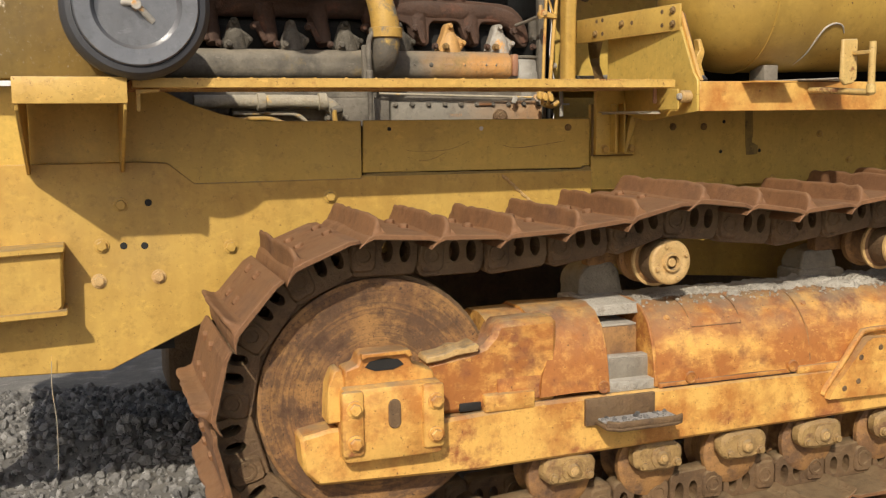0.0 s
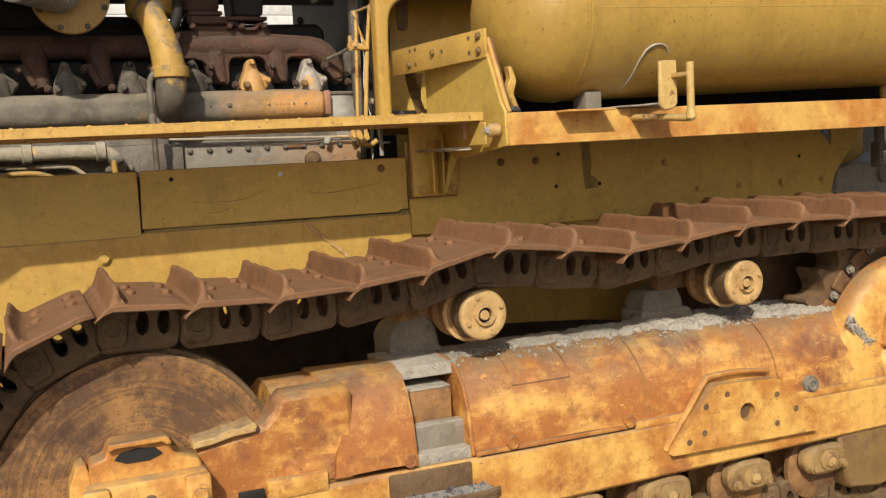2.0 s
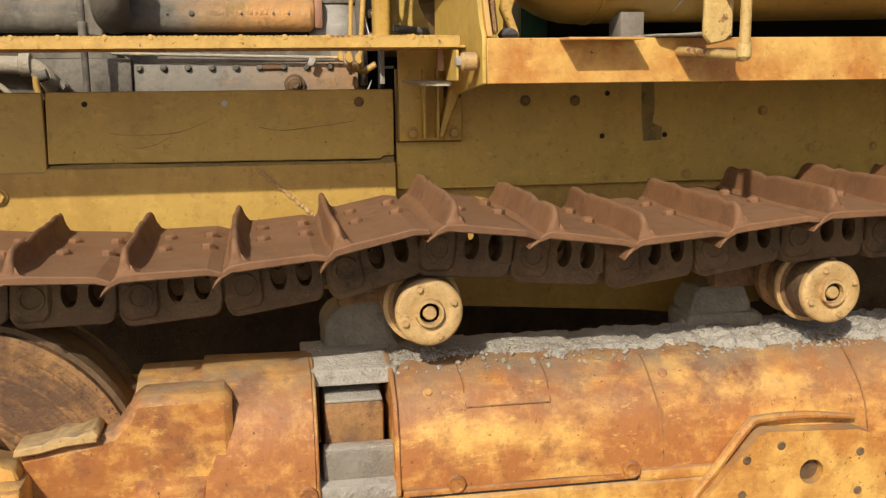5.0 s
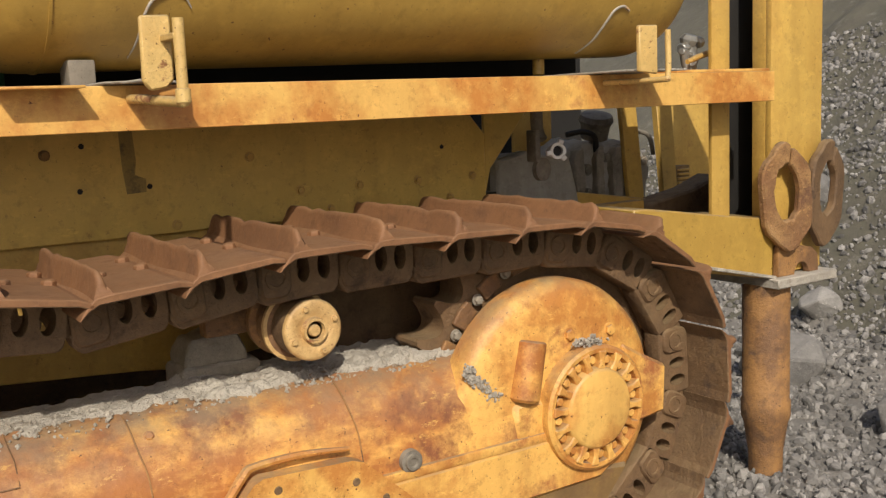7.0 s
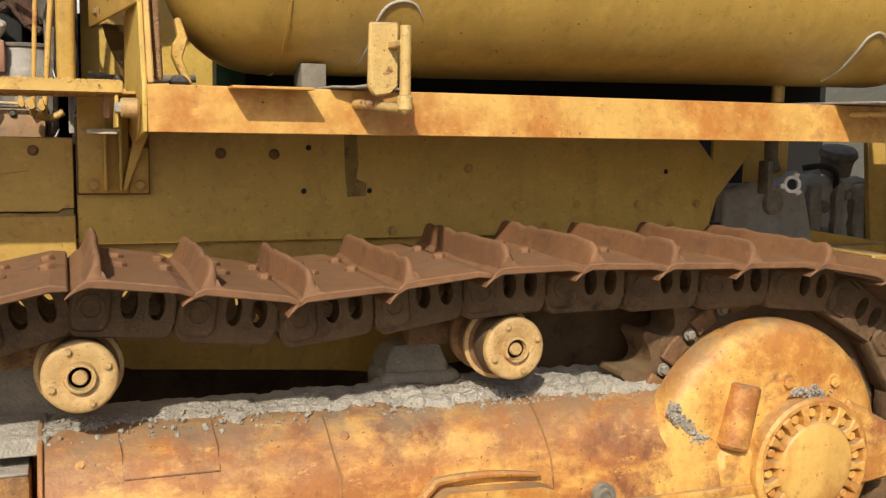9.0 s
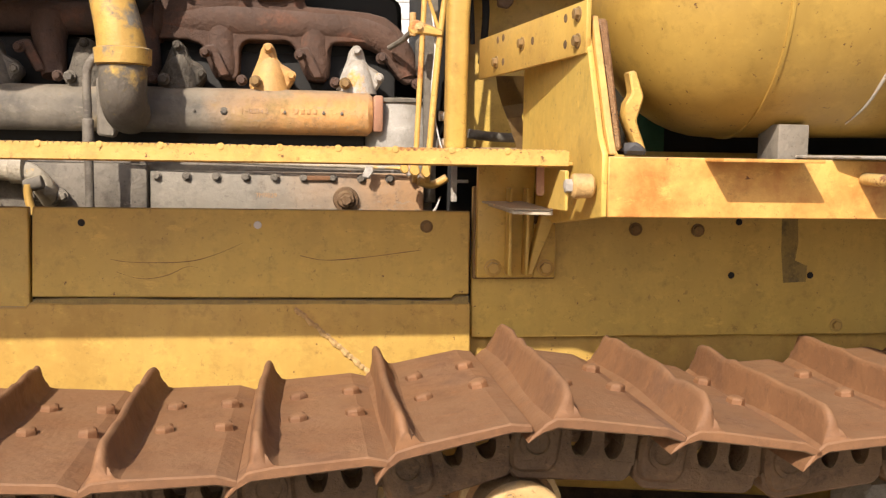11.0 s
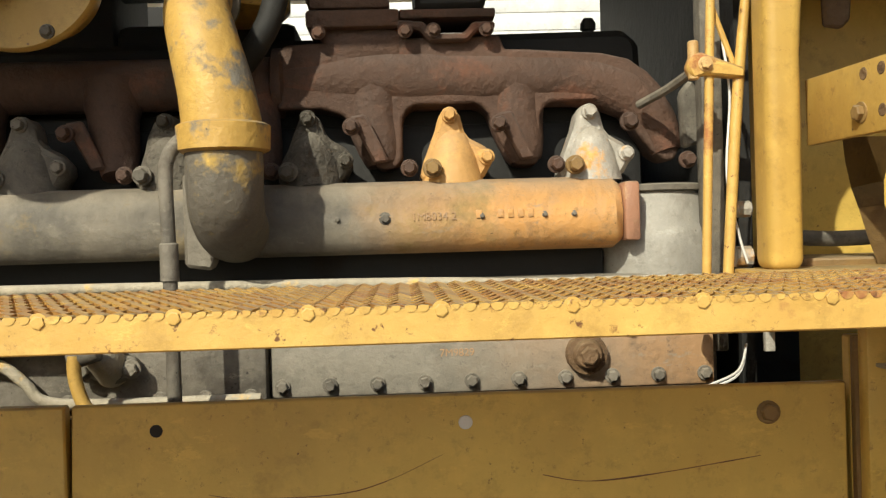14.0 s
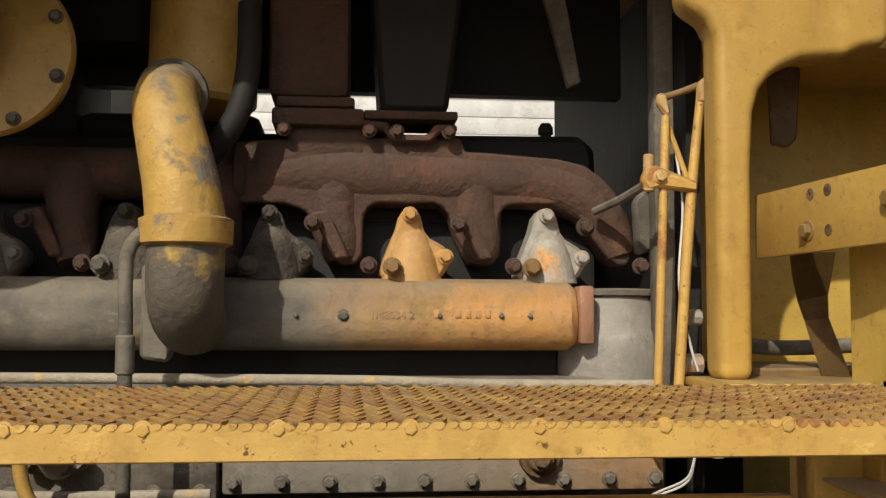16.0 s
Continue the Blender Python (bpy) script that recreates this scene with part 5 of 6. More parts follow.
def build_engine():
    e = empty("diesel_engine", (-0.9, 0.6, 1.20), "grimy six-cylinder diesel engine, partly scorched", "engine")
    # Block is black for the shade behind the manifolds.
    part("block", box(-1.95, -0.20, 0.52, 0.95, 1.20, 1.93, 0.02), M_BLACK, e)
    fly = part("flywheel_housing", lathe([(0, 0.100), (0.29, 0.100), (0.315, 0.096), (0.325, 0.088), (0.372, 0.086), (0.385, 0.078), (0.388, 0.0)], (-0.196, 0.455, 1.40), (0, 0, 1), 40), M_CASTING, e, "pale grey cast housing with a rounded shoulder")
    part("housing_back", box(-0.30, -0.115, 0.47, 0.95, 1.40, 1.79, 0.02), M_GREY, fly)
    part("housing_lip", lathe([(0, 0.080), (0.003, 0.090), (0.012, 0.090), (0.015, 0.080)], (-0.196, 0.455, 1.782), (0, 0, 1), 40), M_GREY, fly)
    # side cover with its bolts
    cov = part("side_cover", box(-0.886, -0.136, 0.322, 0.47, 1.450, 1.583, 0.006), M_STAINED, e, "grey cast side cover with rust-stained end")
    part("block_side", box(-1.94, -0.292, 0.500, 0.519, 1.645, 1.72, 0.002), M_STAINED, e)
    part("oil_line", tube([(-1.60, 0.292, 1.535), (-1.371, 0.292, 1.532), (-1.316, 0.292, 1.522), (-1.280, 0.292, 1.493), (-1.250, 0.292, 1.464), (-1.161, 0.292, 1.456), (-0.90, 0.292, 1.456)], 0.0095, 12), M_LIMED, e, "pale bent pipe along the engine side")
    part("cover_left", box(-1.60, -0.893, 0.318, 0.47, 1.435, 1.60, 0.008), M_GREY, e)
    part("lower_block", box(-1.95, -0.20, 0.36, 0.5, 1.20, 1.64, 0.01), M_GREY, e)
    for i in range(10):
        x = -0.868 + 0.0793 * i
        bolt(cov, x, 0.320, 1.568, M_GREY, 0.0095, 0.012, turn=23 * i)
        bolt(cov, x, 0.320, 1.470, M_GREY, 0.0095, 0.012, turn=31 * i)
    for i in range(5):
        bolt(e, -1.22 + 0.075 * i, 0.316, 1.456, M_GREY, 0.010, 0.012)
    part("name_tab", box(-0.466, -0.394, 0.312, 0.322, 1.561, 1.574, 0.002), M_RUST, cov)
    dr = part("drain_plug", lathe([(0, 0), (0, 0.020), (0.004, 0.024), (0.010, 0.026), (0.012, 0.034), (0.03, 0.036)], (-0.356, 0.294, 1.509), (0, 1, 0), 18), M_LINK, cov, "rusty round drain plug")
    bolt(dr, -0.356, 0.294, 1.509, M_LINK, 0.016, 0.014)
    # water manifold
    wm = part("water_manifold", slab([(0.335, 1.70), (0.330, 1.75), (0.345, 1.795), (0.375, 1.812), (0.44, 1.812), (0.44, 1.688), (0.36, 1.686)], -1.92, -0.281, "x", 0.014), M_SCORCH, e, "cast water manifold, grimy grey turning scorched orange at its end")
    part("end_gasket", box(-0.279, -0.252, 0.338, 0.44, 1.698, 1.800, 0.006), M_REDFLANGE, wm, "red-brown end flange")
    for x in (-0.769, -0.689, -0.525, -0.418, -0.368):
        bolt(wm, x, 0.331, 1.747, M_GREY, 0.004 if x != -0.689 else 0.008, 0.006)
    for i, x in enumerate(PORTS):
        mat = (M_PALE, M_HOT, M_CRUST, M_CRUST, M_GREY, M_CRUST, M_GREY)[i]
        px = x + 0.004
        own = lathe([(0, 0.056), (0.022, 0.052), (0.050, 0.045), (0.075, 0.036), (0.095, 0.022), (0.103, 0.008)], (px, 0.420, 1.806), (0, 0, 1), 24)
        slab([(px - 0.060, 1.812), (px - 0.050, 1.850), (px - 0.030, 1.900), (px - 0.021, 1.934), (px - 0.004, 1.946), (px + 0.013, 1.934), (px + 0.024, 1.890), (px + 0.064, 1.868), (px + 0.074, 1.848), (px + 0.052, 1.812)], 0.398, 0.47, "y", 0.008, own)
        crumbled(own, 0.030, 0.008 if i > 1 else 0.0015, i * 3.1)
        bo = part("outlet_boss", own, mat, wm, ("weathered bare-metal outlet", "orange-painted outlet", "", "", "", "", "")[i])
        bolt(bo, px - 0.004, 0.397, 1.927, mat, 0.0105, 0.020, turn=20 * i)
        bolt(bo, px - 0.037, 0.368, 1.832, M_GREY if i > 1 else M_OLDBOLT, 0.0125, 0.026, turn=10 + 7 * i)
        bolt(bo, px + 0.060, 0.397, 1.852, mat, 0.0105, 0.02, turn=33 * i)
    for i in range(5):
        part("raised_mark", box(-0.535 + 0.017 * i + 0.02 * (i > 0), -0.525 + 0.017 * i + 0.02 * (i > 0), 0.3285, 0.332, 1.743, 1.757, 0.001), M_SCORCH, wm)
    # raised casting number
    for text, x, y, z, size, par in (("7M9829", -0.604, 0.3215, 1.512, 0.018, cov), ("1M8034 2", -0.645, 0.3295, 1.742, 0.019, wm)):
        cu = bpy.data.curves.new("casting_number", "FONT")
        cu.body, cu.size, cu.extrude = text, size, 0.0007
        t = bpy.data.objects.new("casting_number", cu)
        scene.collection.objects.link(t)
        dg = bpy.context.evaluated_depsgraph_get()
        data = bpy.data.meshes.new_from_object(t.evaluated_get(dg))
        bpy.data.objects.remove(t)
        data.materials.clear()
        data.materials.append(M_STAINED)
        part("casting_number", data, M_STAINED, par, m=pose(x, y, z, 90, 0, 0))
    # exhaust manifold
    ex = part("exhaust_manifold", tube([(-1.95, 0.50, 2.006), (-1.2, 0.50, 2.006), (-0.90, 0.50, 2.006), (-0.68, 0.495, 2.008), (-0.47, 0.495, 2.003), (-0.33, 0.493, 1.998), (-0.245, 0.487, 1.972), (-0.190, 0.478, 1.92), (-0.170, 0.470, 1.86)],
                                       [0.048, 0.048, 0.048, 0.058, 0.056, 0.051, 0.048, 0.040, 0.028], 24), M_EXH, e, "thick rust-brown exhaust manifold")
    own = slab(WEB, 0.452, 0.550, "y", 0.0)
    bevel(own, 0.030, 4)
    crumbled(own, 0.06, 0.003, 5.0)
    part("manifold_web", own, M_EXH, ex)
    part("collar", lathe([(0, 0.05), (0.004, 0.064), (0.02, 0.064), (0.026, 0.05)], (-0.892, 0.50, 2.005), (1, 0, 0), 32), M_EXH, ex)
    for i, x in enumerate((-0.675, -0.415, -0.915, -1.17, -1.41, -1.66)):
        if i < 2:
            part("port_leg", tube([(x - 0.030, 0.500, 1.99), (x - 0.030, 0.490, 1.93), (x - 0.022, 0.478, 1.88), (x - 0.016, 0.474, 1.848)], [0.060, 0.052, 0.042, 0.030], 18), M_EXH, ex)
        else:
            part("port_leg", tube([(x - 0.01, 0.495, 2.00), (x - 0.006, 0.475, 1.94), (x + 0.005, 0.455, 1.88), (x + 0.010, 0.44, 1.836)], [0.062, 0.046, 0.040, 0.030], 14), M_EXH, ex)
        for sx in (-0.058, 0.042):
            bolt(ex, x + sx - 0.012, 0.405, 1.911 if sx < 0 else 1.836, M_EXH, 0.0115, 0.026, turn=17 * i + 11)
        part("clamp_washer", slab([(x - 0.075, 1.930), (x - 0.045, 1.935), (x - 0.005, 1.850), (x - 0.030, 1.846)], 0.41, 0.425, "y", 0.004), M_EXH, ex)
    bolt(ex, -0.254, 0.40, 1.908, M_EXH, 0.0125, 0.028, turn=13)
    bolt(ex, -0.152, 0.40, 1.838, M_EXH, 0.0115, 0.028, turn=40)
    tf = part("turbo_flange", box(-0.822, -0.655, 0.43, 0.60, 2.092, 2.124, 0.006), M_EXH, ex, "rusty square turbo flange")
    part("turbo_foot", box(-0.80, -0.64, 0.45, 0.58, 2.03, 2.10, 0.02), M_EXH, ex)
    part("turbo_duct", box(-0.83, -0.680, 0.44, 0.62, 2.144, 2.62, 0.02), M_EXH, ex)
    part("flange_bridge", slab([(-0.660, 2.104), (-0.612, 2.100), (-0.596, 2.078), (-0.540, 2.078), (-0.524, 2.098), (-0.484, 2.098), (-0.484, 2.084), (-0.516, 2.083), (-0.534, 2.064), (-0.602, 2.064), (-0.620, 2.086), (-0.660, 2.088)],
                               0.43, 0.56, "y", 0.004), M_EXH, ex)
    part("bridge_plate", box(-0.655, -0.482, 0.44, 0.58, 2.108, 2.124, 0.003), M_EXH, ex)
    part("flange_top", box(-0.815, -0.672, 0.435, 0.60, 2.127, 2.146, 0.006), M_EXH, ex)
    part("stack_foot", slab([(-0.625, 2.124), (-0.50, 2.124), (-0.44, 2.62), (-0.66, 2.62)], 0.44, 0.62, "y", 0.01), M_BLACK, ex)
    for x in (-0.80, -0.645, -0.595, -0.50):
        bolt(tf, x, 0.428, 2.083, M_EXH, 0.010, 0.012)
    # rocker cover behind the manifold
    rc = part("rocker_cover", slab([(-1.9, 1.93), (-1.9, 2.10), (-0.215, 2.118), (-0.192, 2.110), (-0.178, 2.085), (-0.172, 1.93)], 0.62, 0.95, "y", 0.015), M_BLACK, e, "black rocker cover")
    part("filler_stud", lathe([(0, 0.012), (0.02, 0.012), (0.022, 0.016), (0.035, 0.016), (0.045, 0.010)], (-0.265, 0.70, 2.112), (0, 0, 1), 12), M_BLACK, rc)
    # Black again, painting in the shadow between the ports.
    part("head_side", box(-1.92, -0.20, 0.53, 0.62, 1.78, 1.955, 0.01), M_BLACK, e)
    # big yellow coolant elbow
    el = part("coolant_elbow", tube([(-0.985, 0.42, 2.135), (-0.985, 0.34, 2.125), (-0.980, 0.265, 2.085), (-0.962, 0.228, 2.02), (-0.945, 0.22, 1.95), (-0.937, 0.22, 1.89)], [0.050, 0.051, 0.053, 0.056, 0.060, 0.063], 32), M_PIPE, e, "yellow coolant pipe elbow with flaking paint")
    part("hose_band", lathe([(0, 0.052), (0.003, 0.060), (0.022, 0.060), (0.025, 0.052)], (-0.983, 0.335, 2.120), (0.0, 0.85, 0.25), 28), M_GRIMED, el)
    part("pipe_collar", lathe([(0, 0.064), (0.004, 0.072), (0.042, 0.0735), (0.046, 0.066)], (-0.936, 0.22, 1.853), (0, 0, 1), 36), M_PIPE, el)
    part("lower_elbow", tube([(-0.936, 0.22, 1.87), (-0.936, 0.22, 1.83), (-0.938, 0.235, 1.775), (-0.94, 0.29, 1.742), (-0.94, 0.36, 1.735)], [0.060, 0.061, 0.060, 0.058, 0.056], 32), M_GRIMED, el)
    part("elbow_foot", slab([(-1.02, 1.675), (-0.975, 1.668), (-0.965, 1.69), (-0.995, 1.83), (-1.02, 1.83)], 0.30, 0.33, "y", 0.006), M_GREY, el)
    # thin vertical pipe beside it
    tp = part("vent_pipe", tube([(-0.975, 0.205, 1.882), (-1.000, 0.20, 1.872), (-1.018, 0.195, 1.845), (-1.022, 0.195, 1.80), (-1.020, 0.195, 1.70), (-1.018, 0.195, 1.44)], 0.0115, 12), M_GREY, e, "thin grey pipe")
    part("pipe_socket", cyl((-1.02, 0.195, 1.655), (-1.02, 0.195, 1.715), 0.0145, 14), M_GREY, tp)
    part("pipe_foot", cyl((-1.018, 0.195, 1.435), (-1.018, 0.195, 1.465), 0.022, 14), M_GREY, tp)
    # lower left plumbing
    pl = part("oil_pipe", tube([(-1.76, 0.27, 1.584), (-1.38, 0.27, 1.584), (-1.235, 0.27, 1.580), (-1.180, 0.275, 1.566), (-1.150, 0.285, 1.530), (-1.146, 0.32, 1.505)], 0.029, 18), M_LIMED, e, "yellow-grey oil pipe with elbow")
    for x in (-1.50, -1.235):
        part("union", lathe([(0, 0.028), (0.004, 0.038), (0.036, 0.038), (0.040, 0.028)], (x, 0.27, 1.582), (1, 0, 0), 20), M_LIMED, pl)
    part("flange", slab([(-1.198, 1.520), (-1.176, 1.496), (-1.134, 1.486), (-1.096, 1.503), (-1.101, 1.530), (-1.196, 1.545)], 0.29, 0.315, "y", 0.006), M_GREY, pl)
    for x in (-1.186, -1.108):
        bolt(pl, x, 0.288, 1.512, M_GREY, 0.012, 0.014)
    part("small_pipe", tube([(-1.70, 0.22, 1.50), (-1.50, 0.21, 1.512), (-1.42, 0.21, 1.500), (-1.33, 0.21, 1.462), (-1.25, 0.21, 1.444), (-0.98, 0.20, 1.440)], 0.0105, 10), M_PIPE, e)
    part("drain_pipe", tube([(-1.175, 0.21, 1.545), (-1.172, 0.21, 1.50), (-1.150, 0.21, 1.455), (-1.09, 0.21, 1.440)], 0.011, 10), M_PIPE, e)
    part("valve", cyl((-1.185, 0.22, 1.538), (-1.14, 0.22, 1.552), 0.018, 12), M_GREY, e)
    part("fuel_rail", tube([(-1.9, 0.30, 1.650), (-0.75, 0.30, 1.640), (-0.45, 0.30, 1.632), (-0.16, 0.30, 1.630)], 0.009, 10), M_LIMED, e, "pale dusty fuel line")
    # Black strip painted for the shade below the water manifold.
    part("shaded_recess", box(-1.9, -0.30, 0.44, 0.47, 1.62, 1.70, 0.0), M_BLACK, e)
    for k, off in enumerate((0.0, 0.006)):
        part("wire", tube([(-0.275 + off, 0.25, 1.432), (-0.265 + off, 0.25, 1.420 + off), (-0.23, 0.25, 1.425 + off), (-0.17, 0.25, 1.452 + off), (-0.12, 0.25, 1.475 + off), (-0.095, 0.28, 1.52)], 0.0022, 6), M_WHITE, e, "white wire")
    # breather hose and small fittings in the shade
    part("dark_hose", tube([(-0.86, 0.40, 2.30), (-0.86, 0.38, 2.18), (-0.875, 0.37, 2.10), (-0.905, 0.38, 2.05), (-0.93, 0.42, 2.03)], 0.022, 14), M_BLACK, e)
    part("linkage_bracket", slab([(-0.15, 1.86), (-0.115, 1.87), (-0.11, 1.95), (-0.135, 1.985), (-0.155, 1.96)], 0.42, 0.45, "y", 0.006), M_GREY, e)


build_engine()


def build_air_duct():
    d = empty("intake_duct", (-1.3, 0.6, 2.1), "dark yellow intake canister and duct above the engine", "intake duct")
    part("duct", lathe([(0, 0.09), (0.01, 0.10), (0.45, 0.105)], (-0.955, 0.50, 2.13), (0.02, 0.05, 1), 36), M_HULL, d)
    can = part("canister", lathe([(0, 0.08), (0.0, 0.141), (0.006, 0.145), (0.02, 0.145), (0.022, 0.10), (0.16, 0.10)], (-1.277, 0.28, 2.178), (0, 1, 0), 56), M_HULL, d, "round yellow flange with bolts")
    for k in range(8):
        a = radians(45 * k - 20)
        bolt(can, -1.277 + 0.128 * math.cos(a), 0.279, 2.178 + 0.128 * math.sin(a), M_GREY, 0.009, 0.012)
    hose = part("ribbed_hose", tube([(-1.31, 0.275, 2.195), (-1.40, 0.13, 2.195), (-1.48, 0.0, 2.195)], 0.078, 24), M_FOIL, d, "silver ribbed hose")
    for i in range(13):
        part("rib", lathe([(0, 0.076), (0.008, 0.087), (0.016, 0.087), (0.024, 0.076)], (-1.31 - 0.0135 * i, 0.27 - 0.0215 * i, 2.195), (-0.53, -0.85, 0.0), 28), M_FOIL, hose)
    part("dark_can", lathe([(0, 0.12), (0.02, 0.16), (0.4, 0.16), (0.42, 0.12)], (-1.15, 0.75, 2.26), (0, 0, 1), 32), M_BLACK, d)


build_air_duct()


def build_hood():
    h = empty("engine_hood", (-1.1, 0.8, 2.16), "engine hood with black panels standing in for the dark bay", "hood")
    # Hood top lies out of view; its edge is set to shade the engine.
    part("hood_top", box(-2.6, 0.0, 0.02, 1.72, 2.44, 2.48, 0.01), M_HULL, h)
    # Black panels fill the dark of the bay and close off bright gaps.
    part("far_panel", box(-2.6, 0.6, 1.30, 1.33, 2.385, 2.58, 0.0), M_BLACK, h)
    # Unseen rail, placed so its shadow falls on the canister.
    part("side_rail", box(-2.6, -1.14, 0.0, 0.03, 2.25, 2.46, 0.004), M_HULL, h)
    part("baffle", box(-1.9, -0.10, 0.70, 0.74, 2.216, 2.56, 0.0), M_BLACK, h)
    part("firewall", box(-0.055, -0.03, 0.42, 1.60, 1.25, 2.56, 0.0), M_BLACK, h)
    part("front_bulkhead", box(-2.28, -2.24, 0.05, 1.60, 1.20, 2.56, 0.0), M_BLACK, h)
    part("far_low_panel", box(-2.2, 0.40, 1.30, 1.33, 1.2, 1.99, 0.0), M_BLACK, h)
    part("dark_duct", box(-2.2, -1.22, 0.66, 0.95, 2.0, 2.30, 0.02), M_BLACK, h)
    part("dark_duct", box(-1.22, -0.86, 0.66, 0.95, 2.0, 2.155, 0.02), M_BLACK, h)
    part("hanging_strap", slab([(-0.36, 2.56), (-0.30, 2.56), (-0.235, 2.20), (-0.26, 2.19)], 0.50, 0.52, "y", 0.002), M_GREY, h)


build_hood()


def build_dash_post():
    p = empty("dash_post", (-0.06, 0.18, 1.65), "yellow upright post curving into a cowl bracket", "post")
    outline = [(-0.098, 1.645), (-0.097, 2.185), (-0.100, 2.205), (-0.113, 2.227), (-0.150, 2.250), (-0.150, 2.60), (0.22, 2.60), (0.20, 2.200), (0.185, 2.190), (0.150, 2.185)]
    outline += [(0.123, 2.170), (0.046, 2.163), (0.015, 2.150), (-0.006, 2.134), (-0.024, 2.110), (-0.034, 2.075), (-0.040, 1.98), (-0.042, 1.645)]
    own = slab(outline, 0.150, 0.225, "y", 0.0)
    bevel(own, 0.021, 4)
    part("post", own, M_HULL, p)
    part("foot", box(-0.12, 0.20, 0.06, 0.26, 1.632, 1.647, 0.003), M_HULL, p)
    part("cowl", box(-0.02, 0.75, 0.23, 0.95, 2.205, 2.60, 0.01), M_HULL, p)
    # Added black box, hides the bright background behind the tank.
    part("fender", box(0.42, 2.75, 0.06, 0.50, 1.55, 2.02, 0.01), M_BLACK, p, "black box filling the dark gap behind the tank")
    part("inner_wall", box(-0.02, 1.2, 0.55, 0.57, 1.60, 2.21, 0.004), M_PANEL, p, "shaded yellow inner wall")
    part("green_plate", box(0.372, 0.462, 0.044, 0.058, 1.64, 1.80, 0.003), M_GREEN, p, "green-painted plate")
    part("floor_clutter", slab([(0.0, 0.26), (0.3, 0.26), (0.3, 0.54), (0.0, 0.54)], 1.64, 1.660, "z", 0.004), M_OLDBOLT, p)
    part("tab", slab([(0.055, 2.19), (0.115, 2.19), (0.105, 2.06), (0.09, 2.045), (0.06, 2.05)], 0.30, 0.315, "y", 0.004), M_LINK, p)
    part("hose", tube([(0.00, 0.35, 1.95), (-0.005, 0.35, 2.05), (-0.015, 0.35, 2.14), (-0.04, 0.35, 2.22)], 0.007, 8), M_BLACK, p)
    part("hose", tube([(0.035, 0.40, 1.90), (0.045, 0.40, 2.05), (0.030, 0.40, 2.14), (0.0, 0.40, 2.22)], 0.011, 10), M_BLACK, p)
    own = bmesh.new()
    rows = [[own.verts.new(q) for q in row] for row in (((0.040, 0.20, 1.852), (0.140, 0.24, 1.856)), ((0.048, 0.21, 1.815), (0.142, 0.26, 1.815)), ((0.066, 0.23, 1.772), (0.140, 0.27, 1.785)),
                                                       ((0.082, 0.24, 1.740), (0.120, 0.23, 1.745)), ((0.100, 0.25, 1.695), (0.134, 0.22, 1.695)), ((0.116, 0.25, 1.648), (0.150, 0.22, 1.648)))]
    for a, b in zip(rows, rows[1:]):
        own.faces.new((a[0], a[1], b[1], b[0]))
    bmesh.ops.solidify(own, geom=own.faces[:], thickness=0.006)
    part("twisted_strap", own, M_OLDBOLT, p, "brown twisted strap")
    part("back_column", box(-0.135, -0.098, 0.36, 0.40, 1.50, 2.50, 0.004), M_GREY, p)
    part("pipe", tube([(0.0, 0.40, 1.70), (0.12, 0.40, 1.69), (0.35, 0.40, 1.70)], 0.014, 10), M_GREY, p)
    part("bracket_nut", cyl((-0.10, 0.30, 1.745), (-0.075, 0.30, 1.745), 0.014, 8), M_PALE, p)
    part("bracket_nut", cyl((-0.105, 0.30, 1.665), (-0.075, 0.30, 1.665), 0.018, 8), M_PALE, p)


build_dash_post()


